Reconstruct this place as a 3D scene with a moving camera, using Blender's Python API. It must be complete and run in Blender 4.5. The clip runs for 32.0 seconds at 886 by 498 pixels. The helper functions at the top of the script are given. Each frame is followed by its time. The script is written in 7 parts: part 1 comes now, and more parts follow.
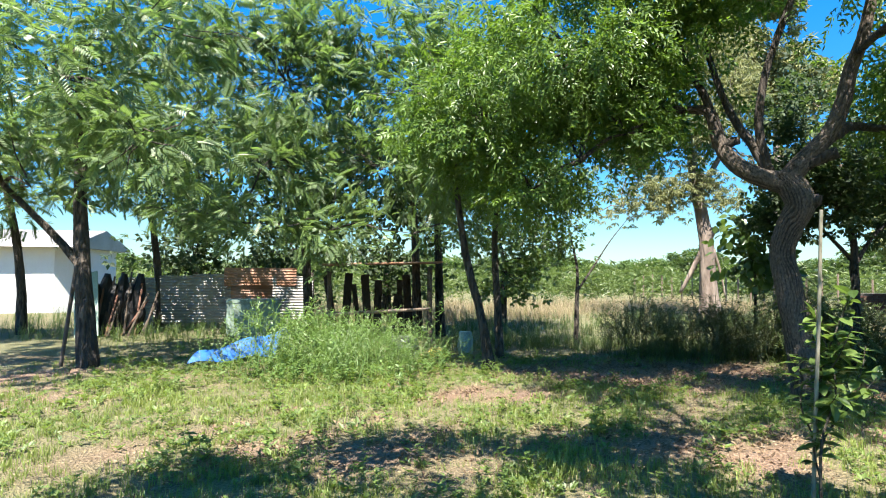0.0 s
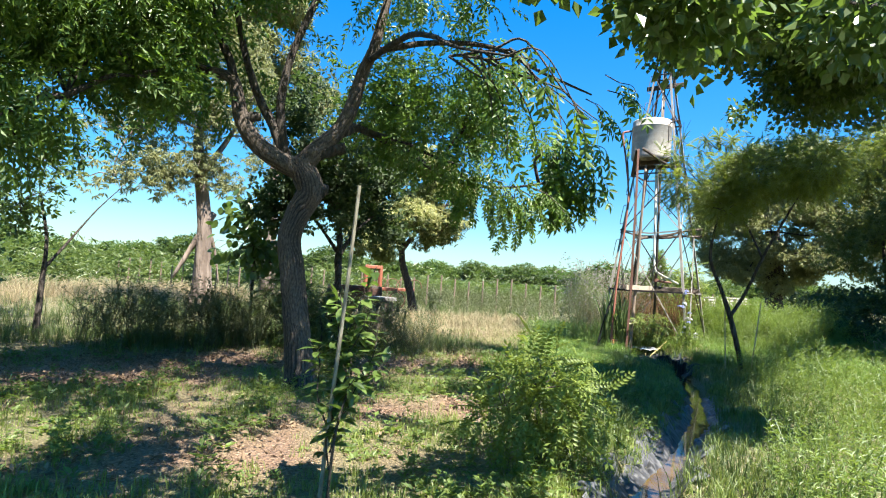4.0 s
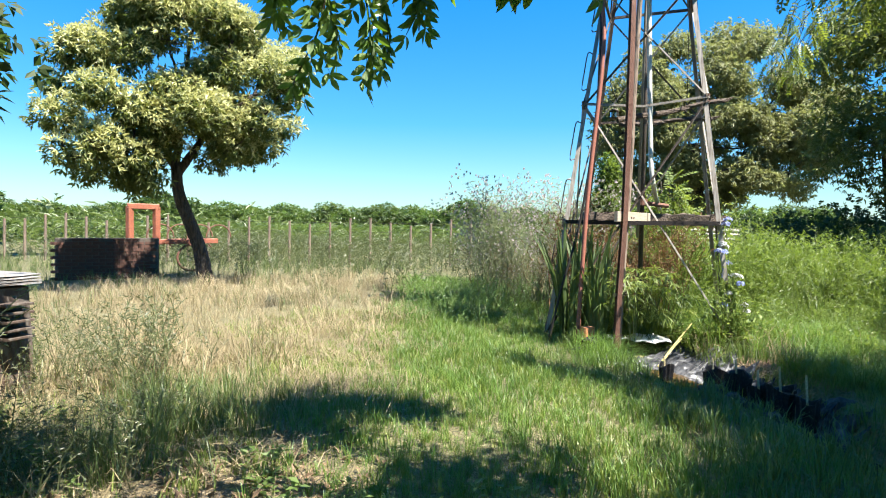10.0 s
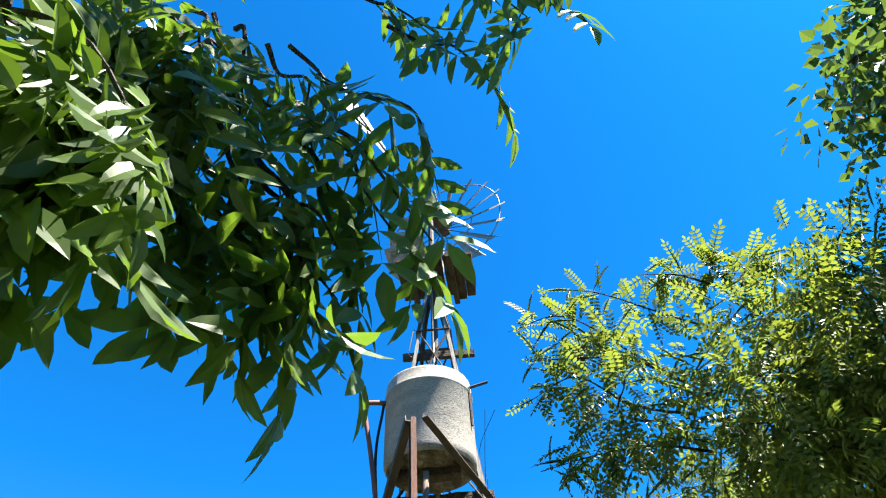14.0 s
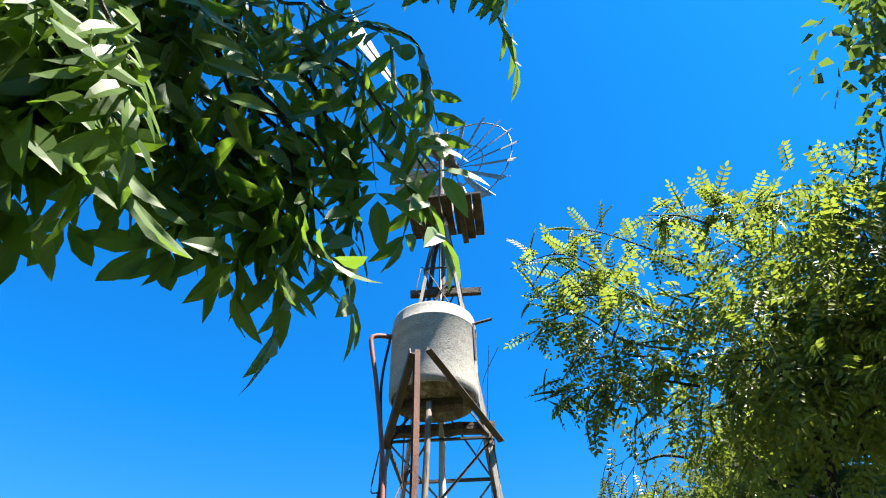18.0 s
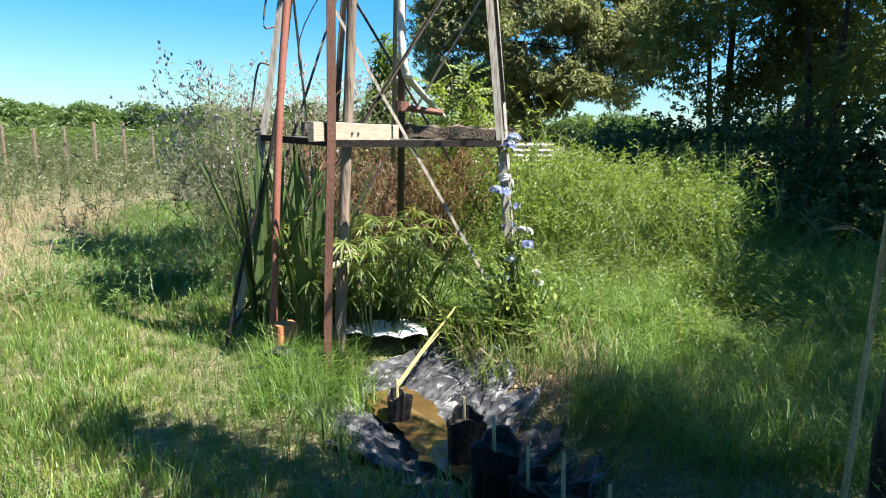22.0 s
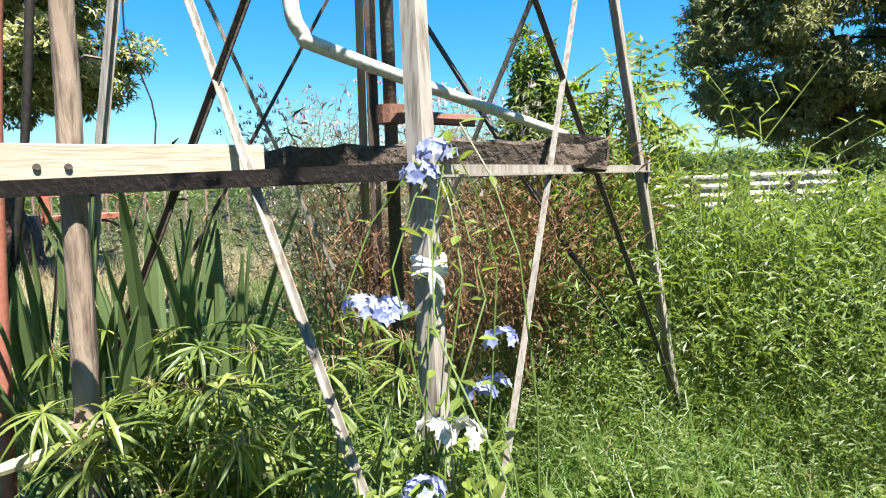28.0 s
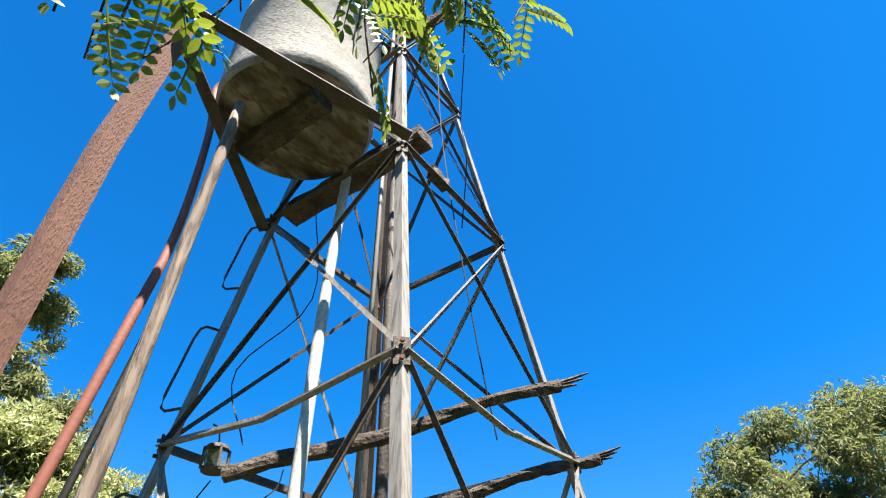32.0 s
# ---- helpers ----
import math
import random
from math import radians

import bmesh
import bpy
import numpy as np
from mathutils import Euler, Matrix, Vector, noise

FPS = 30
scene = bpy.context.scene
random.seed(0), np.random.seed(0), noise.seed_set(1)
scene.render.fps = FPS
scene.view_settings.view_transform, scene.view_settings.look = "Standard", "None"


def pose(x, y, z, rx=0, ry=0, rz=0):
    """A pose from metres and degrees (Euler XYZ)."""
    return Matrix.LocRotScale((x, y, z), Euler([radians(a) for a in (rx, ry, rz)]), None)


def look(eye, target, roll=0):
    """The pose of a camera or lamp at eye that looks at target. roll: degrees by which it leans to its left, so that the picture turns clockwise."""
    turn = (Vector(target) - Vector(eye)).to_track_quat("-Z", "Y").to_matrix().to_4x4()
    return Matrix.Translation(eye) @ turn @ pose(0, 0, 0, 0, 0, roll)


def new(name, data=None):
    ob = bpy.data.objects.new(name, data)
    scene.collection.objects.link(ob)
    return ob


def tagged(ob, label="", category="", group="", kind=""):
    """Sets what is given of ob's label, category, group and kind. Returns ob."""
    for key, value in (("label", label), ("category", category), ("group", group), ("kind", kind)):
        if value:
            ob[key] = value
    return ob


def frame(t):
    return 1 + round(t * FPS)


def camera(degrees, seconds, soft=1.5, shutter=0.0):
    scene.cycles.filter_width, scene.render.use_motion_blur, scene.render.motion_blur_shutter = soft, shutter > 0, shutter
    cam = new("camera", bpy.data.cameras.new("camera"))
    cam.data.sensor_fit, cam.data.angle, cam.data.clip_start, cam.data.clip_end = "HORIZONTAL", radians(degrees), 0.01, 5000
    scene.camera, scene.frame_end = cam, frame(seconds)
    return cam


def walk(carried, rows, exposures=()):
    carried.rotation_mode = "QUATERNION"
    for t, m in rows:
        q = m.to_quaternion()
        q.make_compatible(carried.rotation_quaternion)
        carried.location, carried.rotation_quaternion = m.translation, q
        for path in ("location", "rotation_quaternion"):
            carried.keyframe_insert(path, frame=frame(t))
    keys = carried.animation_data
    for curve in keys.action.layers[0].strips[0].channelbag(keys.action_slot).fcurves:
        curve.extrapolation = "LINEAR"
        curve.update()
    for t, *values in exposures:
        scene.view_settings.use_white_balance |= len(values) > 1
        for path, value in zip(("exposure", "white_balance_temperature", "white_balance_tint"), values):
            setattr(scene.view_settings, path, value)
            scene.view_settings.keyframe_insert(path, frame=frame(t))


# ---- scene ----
cam = camera(73.86, 32.0, soft=1.1)
PATH = [
    (0, (-0.320, 0.471, 1.448), (0.076, 5.450, 1.669), 0.26),
    (0.5, (-0.349, 0.447, 1.438), (0.883, 5.286, 1.686), 0.28),
    (1, (-0.316, 0.420, 1.419), (1.598, 5.030, 1.718), -0.08),
    (1.5, (-0.300, 0.426, 1.412), (2.143, 4.772, 1.785), 0.20),
    (2, (-0.251, 0.465, 1.433), (2.701, 4.488, 1.751), 0.37),
    (2.5, (-0.163, 0.582, 1.429), (3.343, 4.131, 1.759), 1.79),
    (4.5, (0.023, 2.023, 1.323), (3.966, 5.088, 1.571), 3.63),
    (5, (0.479, 2.901, 1.298), (4.481, 5.889, 1.531), 3.49),
    (5.5, (0.848, 3.333, 1.261), (4.863, 6.308, 1.449), 3.11),
    (6, (1.362, 3.835, 1.319), (5.440, 6.727, 1.413), 2.82),
    (6.5, (1.927, 4.145, 1.289), (6.077, 6.934, 1.332), 2.86),
    (7, (2.563, 4.478, 1.293), (6.809, 7.117, 1.287), 2.43),
    (7.5, (3.228, 4.740, 1.287), (7.595, 7.176, 1.237), 1.97),
    (8, (3.882, 4.893, 1.299), (8.356, 7.123, 1.210), 1.54),
    (8.5, (4.558, 5.036, 1.282), (9.097, 7.131, 1.173), 1.25),
    (9, (5.242, 5.140, 1.306), (9.807, 7.174, 1.163), 1.08),
    (9.5, (5.937, 5.250, 1.273), (10.475, 7.344, 1.111), 0.96),
    (10, (6.575, 5.398, 1.294), (11.107, 7.501, 1.109), 0.93),
    (10.5, (7.189, 5.412, 1.271), (11.762, 7.431, 1.140), 1.11),
    (11, (7.875, 5.341, 1.330), (12.487, 7.271, 1.301), 0.73),
    (11.5, (8.352, 5.319, 1.432), (13.010, 7.072, 1.909), 0.74),
    (12, (8.547, 5.398, 1.587), (13.169, 6.942, 2.709), 0.65),
    (12.5, (8.647, 5.387, 1.569), (13.028, 6.685, 3.600), 0.93),
    (13, (8.561, 5.446, 1.715), (12.613, 6.319, 4.510), -0.20),
    (13.5, (8.570, 5.396, 1.704), (12.145, 5.956, 5.154), -1.87),
    (14, (8.568, 5.402, 1.699), (11.859, 5.780, 5.444), -3.37),
    (14.5, (8.509, 5.320, 1.678), (11.592, 5.723, 5.594), -2.90),
    (16.5, (8.555, 5.401, 1.717), (11.606, 5.741, 5.664), -2.87),
    (17, (8.547, 5.380, 1.656), (11.668, 5.761, 5.544), -2.88),
    (17.5, (8.598, 5.380, 1.683), (11.896, 5.814, 5.416), -1.80),
    (18, (8.574, 5.342, 1.651), (12.200, 5.895, 5.050), -0.63),
    (18.5, (8.642, 5.350, 1.620), (12.612, 6.012, 4.587), 0.05),
    (19, (8.798, 5.431, 1.533), (13.112, 6.136, 3.961), -0.02),
    (19.5, (8.784, 5.395, 1.519), (13.449, 6.275, 3.090), 0.61),
    (20, (8.836, 5.344, 1.559), (13.701, 6.373, 2.083), 0.15),
    (20.5, (8.898, 5.182, 1.486), (13.763, 6.277, 1.113), 0.91),
    (21, (8.991, 5.140, 1.541), (13.823, 6.096, 0.679), 1.61),
    (21.5, (9.254, 5.121, 1.547), (14.077, 5.975, 0.546), 1.57),
    (22, (9.721, 5.025, 1.436), (14.551, 5.897, 0.484), 1.35),
    (22.5, (10.283, 4.957, 1.376), (15.090, 5.869, 0.342), 1.09),
    (23, (10.869, 4.999, 1.351), (15.666, 5.712, 0.134), 1.43),
    (23.5, (11.378, 4.896, 1.169), (16.202, 5.751, 0.168), 1.53),
    (24, (11.862, 4.744, 1.200), (16.605, 5.847, 0.063), 1.75),
    (24.5, (12.232, 4.501, 1.193), (16.896, 5.804, -0.052), 1.80),
    (26.5, (12.739, 4.399, 1.225), (16.397, 7.315, -0.540), -0.74),
    (27, (12.718, 4.414, 1.266), (16.396, 7.435, -0.265), -1.37),
    (27.5, (12.714, 4.421, 1.319), (16.477, 7.517, 0.199), -1.56),
    (28, (12.704, 4.411, 1.364), (16.529, 7.578, 0.779), -1.76),
    (28.5, (12.704, 4.407, 1.410), (16.510, 7.650, 1.411), -1.56),
    (29, (12.702, 4.433, 1.444), (16.466, 7.686, 1.950), -0.65),
    (29.5, (12.702, 4.429, 1.489), (16.359, 7.706, 2.429), -0.21),
    (30, (12.691, 4.404, 1.538), (16.224, 7.635, 2.979), -0.28),
    (30.5, (12.673, 4.353, 1.621), (16.106, 7.362, 3.662), -0.63),
    (31, (12.652, 4.343, 1.659), (15.883, 7.134, 4.261), -0.98),
    (31.5, (12.640, 4.333, 1.697), (15.772, 6.918, 4.613), -0.81),
    (32, (12.624, 4.313, 1.734), (15.622, 6.651, 4.982), -1.85),
]
walk(cam, [(t, look(eye, target, roll)) for t, eye, target, roll in PATH], exposures=[(0.0, 2.30), (2.0, 2.35), (4.0, 2.23), (6.0, 2.15), (8.0, 2.25), (10.0, 2.20), (12.0, 2.05), (14.0, 2.13), (17.0, 2.15), (20.0, 2.03), (21.5, 2.05), (24.0, 2.42), (27.0, 2.31), (28.0, 2.18), (30.0, 1.93), (32.0, 1.97)])

# ---- light ----
SUN = Vector((-0.135, -0.448, 0.884)).normalized()
world = bpy.data.worlds.new("sky")
scene.world = world
world.use_nodes = True
wn = world.node_tree
sky = wn.nodes.new("ShaderNodeTexSky")
sky.sky_type, sky.sun_disc = "NISHITA", False
sky.sun_elevation, sky.sun_rotation = math.asin(SUN.z), math.atan2(SUN.x, SUN.y)
sky.altitude, sky.air_density, sky.dust_density, sky.ozone_density = 100, 1.0, 0.6, 1.0
tint = wn.nodes.new("ShaderNodeMix")
tint.data_type, tint.blend_type = "RGBA", "MULTIPLY"
tint.inputs[0].default_value = 1.0
up_way, ramp = wn.nodes.new("ShaderNodeTexCoord"), wn.nodes.new("ShaderNodeMapRange")
split, haze = wn.nodes.new("ShaderNodeSeparateXYZ"), wn.nodes.new("ShaderNodeMix")
ramp.inputs[2].default_value, haze.data_type = 0.44, "RGBA"
haze.inputs[6].default_value, haze.inputs[7].default_value = (0.37, 0.69, 0.80, 1), (0.046, 0.76, 1.42, 1)
wn.links.new(up_way.outputs["Generated"], split.inputs[0])
wn.links.new(split.outputs[2], ramp.inputs[0])
wn.links.new(ramp.outputs[0], haze.inputs[0])
low_ramp, low_haze = wn.nodes.new("ShaderNodeMapRange"), wn.nodes.new("ShaderNodeMix")
low_ramp.inputs[2].default_value, low_haze.data_type = 0.17, "RGBA"
low_haze.inputs[6].default_value = (0.62, 0.82, 0.87, 1)
wn.links.new(split.outputs[2], low_ramp.inputs[0])
wn.links.new(low_ramp.outputs[0], low_haze.inputs[0])
wn.links.new(haze.outputs[2], low_haze.inputs[7])
wn.links.new(low_haze.outputs[2], tint.inputs[7])
wn.links.new(sky.outputs[0], tint.inputs[6])
wn.links.new(tint.outputs[2], wn.nodes["Background"].inputs[0])
wn.nodes["Background"].inputs[1].default_value = 0.05
sun_data = bpy.data.lights.new("sun", "SUN")
sun_data.energy, sun_data.angle, sun_data.color = 5.0, radians(0.5), (1.0, 0.95, 0.86)
sun = new("sun", sun_data)
sun.matrix_world = look(SUN * 60, (0, 0, 0))


# ---- materials ----
def shader(name):
    m = bpy.data.materials.new(name)
    m.use_nodes = True
    nt = m.node_tree
    return m, nt, nt.nodes["Principled BSDF"]


def node(nt, kind, **values):
    n = nt.nodes.new(kind)
    for key, value in values.items():
        n.inputs[key.replace("_", " ")].default_value = value
    return n


def mixed(nt, fac, a, b):
    """A colour between a and b; each may be a colour or a socket."""
    n = nt.nodes.new("ShaderNodeMix")
    n.data_type = "RGBA"
    for socket, value in ((n.inputs[0], fac), (n.inputs[6], a), (n.inputs[7], b)):
        if isinstance(value, bpy.types.NodeSocket):
            nt.links.new(value, socket)
        elif isinstance(value, (int, float)):
            socket.default_value = value
        else:
            socket.default_value = (*value, 1)
    return n.outputs[2]


def noise_out(nt, scale, detail=4.0, stretch=(1, 1, 1), lo=0.35, hi=0.65):
    tc = nt.nodes.new("ShaderNodeTexCoord")
    mp = nt.nodes.new("ShaderNodeMapping")
    mp.inputs["Scale"].default_value = stretch
    nt.links.new(tc.outputs["Object"], mp.inputs[0])
    n = node(nt, "ShaderNodeTexNoise", Scale=scale, Detail=detail)
    nt.links.new(mp.outputs[0], n.inputs["Vector"])
    r = nt.nodes.new("ShaderNodeMapRange")
    r.inputs[1].default_value, r.inputs[2].default_value = lo, hi
    nt.links.new(n.outputs[0], r.inputs[0])
    return r.outputs[0]


def bump(nt, bsdf, height, strength, distance=0.01):
    b = node(nt, "ShaderNodeBump", Strength=strength, Distance=distance)
    nt.links.new(height, b.inputs["Height"])
    nt.links.new(b.outputs[0], bsdf.inputs["Normal"])


def surface(name, a, b, c, scale=6.0, rough=0.8, metal=0.0, strength=0.4, stretch=(1, 1, 1), fine=60.0):
    """Two colours in broad patches, a third in small stains, with relief."""
    m, nt, bs = shader(name)
    a, b, c = (tuple(0.74 * x for x in k) for k in (a, b, c))
    big, small = noise_out(nt, scale, 5, stretch), noise_out(nt, fine, 6, stretch, 0.45, 0.7)
    col = mixed(nt, small, mixed(nt, big, a, b), c)
    nt.links.new(col, bs.inputs["Base Color"])
    bs.inputs["Roughness"].default_value, bs.inputs["Metallic"].default_value = rough, metal
    bump(nt, bs, small, strength)
    return m


def leaf_material(name, a, b, glow, pass_on=0.35, rough=0.45):
    """Leaves: each island its own green, light passing through them."""
    m, nt, bs = shader(name)
    geo = nt.nodes.new("ShaderNodeNewGeometry")
    patch = noise_out(nt, 1.3, 2)
    a, b, glow = tuple(0.42 * x for x in a), tuple(0.84 * x for x in b), tuple(0.78 * x for x in glow)
    col = mixed(nt, geo.outputs["Random Per Island"], a, b)
    col = mixed(nt, patch, col, tuple(0.75 * x + 0.25 * y for x, y in zip(a, b)))
    nt.links.new(col, bs.inputs["Base Color"])
    bs.inputs["Roughness"].default_value = rough
    tr = node(nt, "ShaderNodeBsdfTranslucent", Color=(*glow, 1))
    mx = nt.nodes.new("ShaderNodeMixShader")
    mx.inputs[0].default_value = pass_on
    nt.links.new(bs.outputs[0], mx.inputs[1])
    nt.links.new(tr.outputs[0], mx.inputs[2])
    nt.links.new(mx.outputs[0], nt.nodes["Material Output"].inputs[0])
    return m


def bark_material(name, a, b, c, scale=9.0):
    m, nt, bs = shader(name)
    a, b, c = (tuple(0.66 * x for x in k) for k in (a, b, c))
    ridge = noise_out(nt, scale, 7, (1, 1, 0.2), 0.40, 0.60)
    patch = noise_out(nt, 1.7, 3)
    nt.links.new(mixed(nt, patch, mixed(nt, ridge, a, b), c), bs.inputs["Base Color"])
    bs.inputs["Roughness"].default_value = 0.9
    bump(nt, bs, ridge, 1.0, 0.06)
    return m


ASH = leaf_material("ash_leaf", (0.058, 0.125, 0.018), (0.18, 0.29, 0.048), (0.26, 0.44, 0.032), 0.34, 0.46)
FEATHER = leaf_material("feathery_leaf", (0.07, 0.13, 0.045), (0.24, 0.335, 0.125), (0.28, 0.44, 0.09), 0.36)
EUCA = leaf_material("eucalyptus_leaf", (0.19, 0.21, 0.075), (0.38, 0.38, 0.17), (0.40, 0.43, 0.13), 0.38, 0.6)
# leaf green darkened to stand in for shade under other trees
SHADEDLEAF = leaf_material("shaded_leaf", (0.03, 0.06, 0.022), (0.075, 0.115, 0.035), (0.12, 0.2, 0.04), 0.3, 0.7)
DARKLEAF = leaf_material("dark_leaf", (0.035, 0.07, 0.018), (0.085, 0.135, 0.032), (0.18, 0.28, 0.04), 0.34)
ROBINIA = leaf_material("robinia_leaf", (0.095, 0.15, 0.026), (0.23, 0.28, 0.055), (0.38, 0.47, 0.05), 0.38)
BRUSH = leaf_material("dull_brush_leaf", (0.06, 0.085, 0.03), (0.175, 0.19, 0.08), (0.18, 0.23, 0.06), 0.3)
YTREE = leaf_material("olive_green_leaf", (0.08, 0.115, 0.026), (0.20, 0.235, 0.065), (0.28, 0.34, 0.06), 0.34, 0.65)
BROAD = leaf_material("broad_leaf", (0.055, 0.11, 0.025), (0.14, 0.20, 0.05), (0.22, 0.35, 0.05), 0.33, 0.35)
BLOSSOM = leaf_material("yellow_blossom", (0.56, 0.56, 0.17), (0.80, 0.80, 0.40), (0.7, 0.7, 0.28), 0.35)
GRASS = leaf_material("grass_blade", (0.13, 0.20, 0.035), (0.38, 0.44, 0.12), (0.40, 0.50, 0.08), 0.35)
LUSH = leaf_material("lush_grass_blade", (0.075, 0.165, 0.028), (0.21, 0.33, 0.065), (0.28, 0.44, 0.055), 0.35)
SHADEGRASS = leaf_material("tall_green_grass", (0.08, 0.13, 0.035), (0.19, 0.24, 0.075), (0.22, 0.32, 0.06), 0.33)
DRY = leaf_material("dry_grass", (0.34, 0.26, 0.13), (0.58, 0.47, 0.28), (0.45, 0.37, 0.19), 0.3, 0.7)
WEED = leaf_material("weed_leaf", (0.07, 0.13, 0.025), (0.21, 0.29, 0.07), (0.30, 0.42, 0.05), 0.38, 0.5)
MOUND = leaf_material("mound_weed_leaf", (0.10, 0.19, 0.045), (0.26, 0.38, 0.12), (0.3, 0.46, 0.08), 0.33, 0.45)
LIME = leaf_material("light_green_leaf", (0.13, 0.21, 0.03), (0.25, 0.31, 0.06), (0.38, 0.48, 0.06), 0.4, 0.55)
SWORD = leaf_material("sword_leaf", (0.06, 0.11, 0.035), (0.15, 0.21, 0.08), (0.2, 0.3, 0.07), 0.3, 0.4)
DRYSTEM = leaf_material("dry_stem", (0.24, 0.16, 0.08), (0.44, 0.33, 0.19), (0.3, 0.2, 0.1), 0.2, 0.8)
DOCK = leaf_material("dry_brown_dock", (0.16, 0.075, 0.03), (0.34, 0.19, 0.09), (0.25, 0.13, 0.05), 0.2, 0.85)
PALESEED = leaf_material("pale_seed_head", (0.46, 0.40, 0.37), (0.68, 0.58, 0.57), (0.6, 0.5, 0.5), 0.3, 0.9)
THISTLE = leaf_material("grey_green_thistle", (0.15, 0.19, 0.085), (0.33, 0.36, 0.20), (0.36, 0.42, 0.2), 0.4, 0.7)
PETAL = leaf_material("blue_petal", (0.32, 0.38, 0.78), (0.50, 0.55, 0.88), (0.5, 0.55, 0.9), 0.3, 0.6)
WHITEPETAL = leaf_material("white_petal", (0.78, 0.76, 0.72), (0.86, 0.85, 0.82), (0.8, 0.8, 0.75), 0.3, 0.6)
BARK = bark_material("dark_bark", (0.02, 0.015, 0.011), (0.17, 0.13, 0.10), (0.075, 0.058, 0.045), 24.0)
# furrow shade is put into the colour: hollows near black, ridges brown
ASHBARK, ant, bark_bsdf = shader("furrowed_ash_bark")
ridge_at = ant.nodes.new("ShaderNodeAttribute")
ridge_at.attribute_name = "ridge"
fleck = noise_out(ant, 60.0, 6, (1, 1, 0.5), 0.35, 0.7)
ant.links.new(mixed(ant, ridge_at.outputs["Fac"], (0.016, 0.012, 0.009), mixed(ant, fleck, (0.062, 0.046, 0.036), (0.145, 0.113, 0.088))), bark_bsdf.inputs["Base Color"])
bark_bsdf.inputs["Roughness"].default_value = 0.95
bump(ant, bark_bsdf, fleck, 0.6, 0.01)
PALEBARK = bark_material("pale_bark", (0.13, 0.09, 0.065), (0.36, 0.28, 0.22), (0.22, 0.165, 0.13), 4.0)
TWIG = bark_material("twig_bark", (0.05, 0.04, 0.028), (0.14, 0.11, 0.075), (0.09, 0.075, 0.05), 20)
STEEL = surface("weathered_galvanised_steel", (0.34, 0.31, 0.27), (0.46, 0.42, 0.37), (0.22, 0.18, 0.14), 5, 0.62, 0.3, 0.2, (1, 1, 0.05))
# for dark fittings, and for tower steel coloured darker where it stands in shade
DARKSTEEL = surface("dark_and_shaded_steel", (0.06, 0.05, 0.044), (0.11, 0.09, 0.075), (0.15, 0.10, 0.07), 6, 0.7, 0.2, 0.25)
# rusty tie beams in shadow: the shade is put in as near-black colour
SHADEDSTEEL = surface("shaded_angle_iron", (0.006, 0.005, 0.0045), (0.012, 0.009, 0.008), (0.022, 0.014, 0.011), 6, 0.75, 0.1, 0.25)
RUST = surface("rusty_steel", (0.15, 0.065, 0.042), (0.25, 0.12, 0.08), (0.145, 0.064, 0.042), 5, 0.8, 0.1, 0.3, (1, 1, 0.3), 150)
REDPIPE = surface("red_oxide_pipe", (0.31, 0.10, 0.065), (0.37, 0.135, 0.09), (0.24, 0.085, 0.055), 3, 0.7, 0.0, 0.04)
PVC = surface("pale_pvc_pipe", (0.62, 0.63, 0.57), (0.72, 0.71, 0.66), (0.42, 0.42, 0.36), 4, 0.5, 0.0, 0.1)
CEMENT = surface("fibre_cement", (0.46, 0.42, 0.36), (0.60, 0.55, 0.47), (0.33, 0.28, 0.22), 5, 0.9, 0.0, 0.25, (1, 1, 2.5), 40)
OLDWOOD = surface("weathered_wood", (0.07, 0.047, 0.033), (0.155, 0.115, 0.085), (0.045, 0.03, 0.022), 7, 0.9, 0.0, 0.8, (1, 1, 1), 45)
POSTWOOD = surface("brown_post_wood", (0.20, 0.14, 0.10), (0.35, 0.27, 0.205), (0.12, 0.08, 0.058), 6, 0.88, 0.0, 0.6, (1, 1, 0.12), 50)
PALEWOOD = surface("bleached_plank", (0.43, 0.34, 0.26), (0.50, 0.41, 0.32), (0.37, 0.29, 0.21), 3, 0.85, 0.0, 0.15, (0.15, 1, 4), 30)
PLASTIC = surface("dusty_black_plastic", (0.035, 0.036, 0.04), (0.09, 0.09, 0.097), (0.18, 0.18, 0.185), 4, 0.38, 0.0, 0.4, (1, 1, 1), 14)
BAG = surface("black_nursery_bag", (0.009, 0.009, 0.010), (0.018, 0.018, 0.02), (0.04, 0.034, 0.03), 5, 0.5, 0.0, 0.3)
WHITESHEET = surface("white_sheet_metal", (0.72, 0.72, 0.74), (0.82, 0.82, 0.83), (0.55, 0.53, 0.50), 6, 0.45, 0.0, 0.2)
CLAY = surface("orange_clay", (0.52, 0.18, 0.07), (0.62, 0.25, 0.11), (0.36, 0.13, 0.07), 12, 0.85, 0.0, 0.4)
CORR = surface("corrugated_iron", (0.32, 0.31, 0.30), (0.46, 0.44, 0.42), (0.24, 0.17, 0.12), 1.6, 0.55, 0.4, 0.15)
RUSTCORR = surface("rusted_corrugated_iron", (0.40, 0.17, 0.08), (0.52, 0.36, 0.28), (0.24, 0.10, 0.06), 1.4, 0.75, 0.2, 0.2)
GREENPAINT = surface("faded_green_paint", (0.26, 0.36, 0.29), (0.34, 0.44, 0.36), (0.20, 0.20, 0.16), 5, 0.6, 0.0, 0.2)
BLUETARP = surface("blue_tarpaulin", (0.02, 0.12, 0.42), (0.03, 0.18, 0.55), (0.015, 0.07, 0.25), 6, 0.45, 0.0, 0.3)
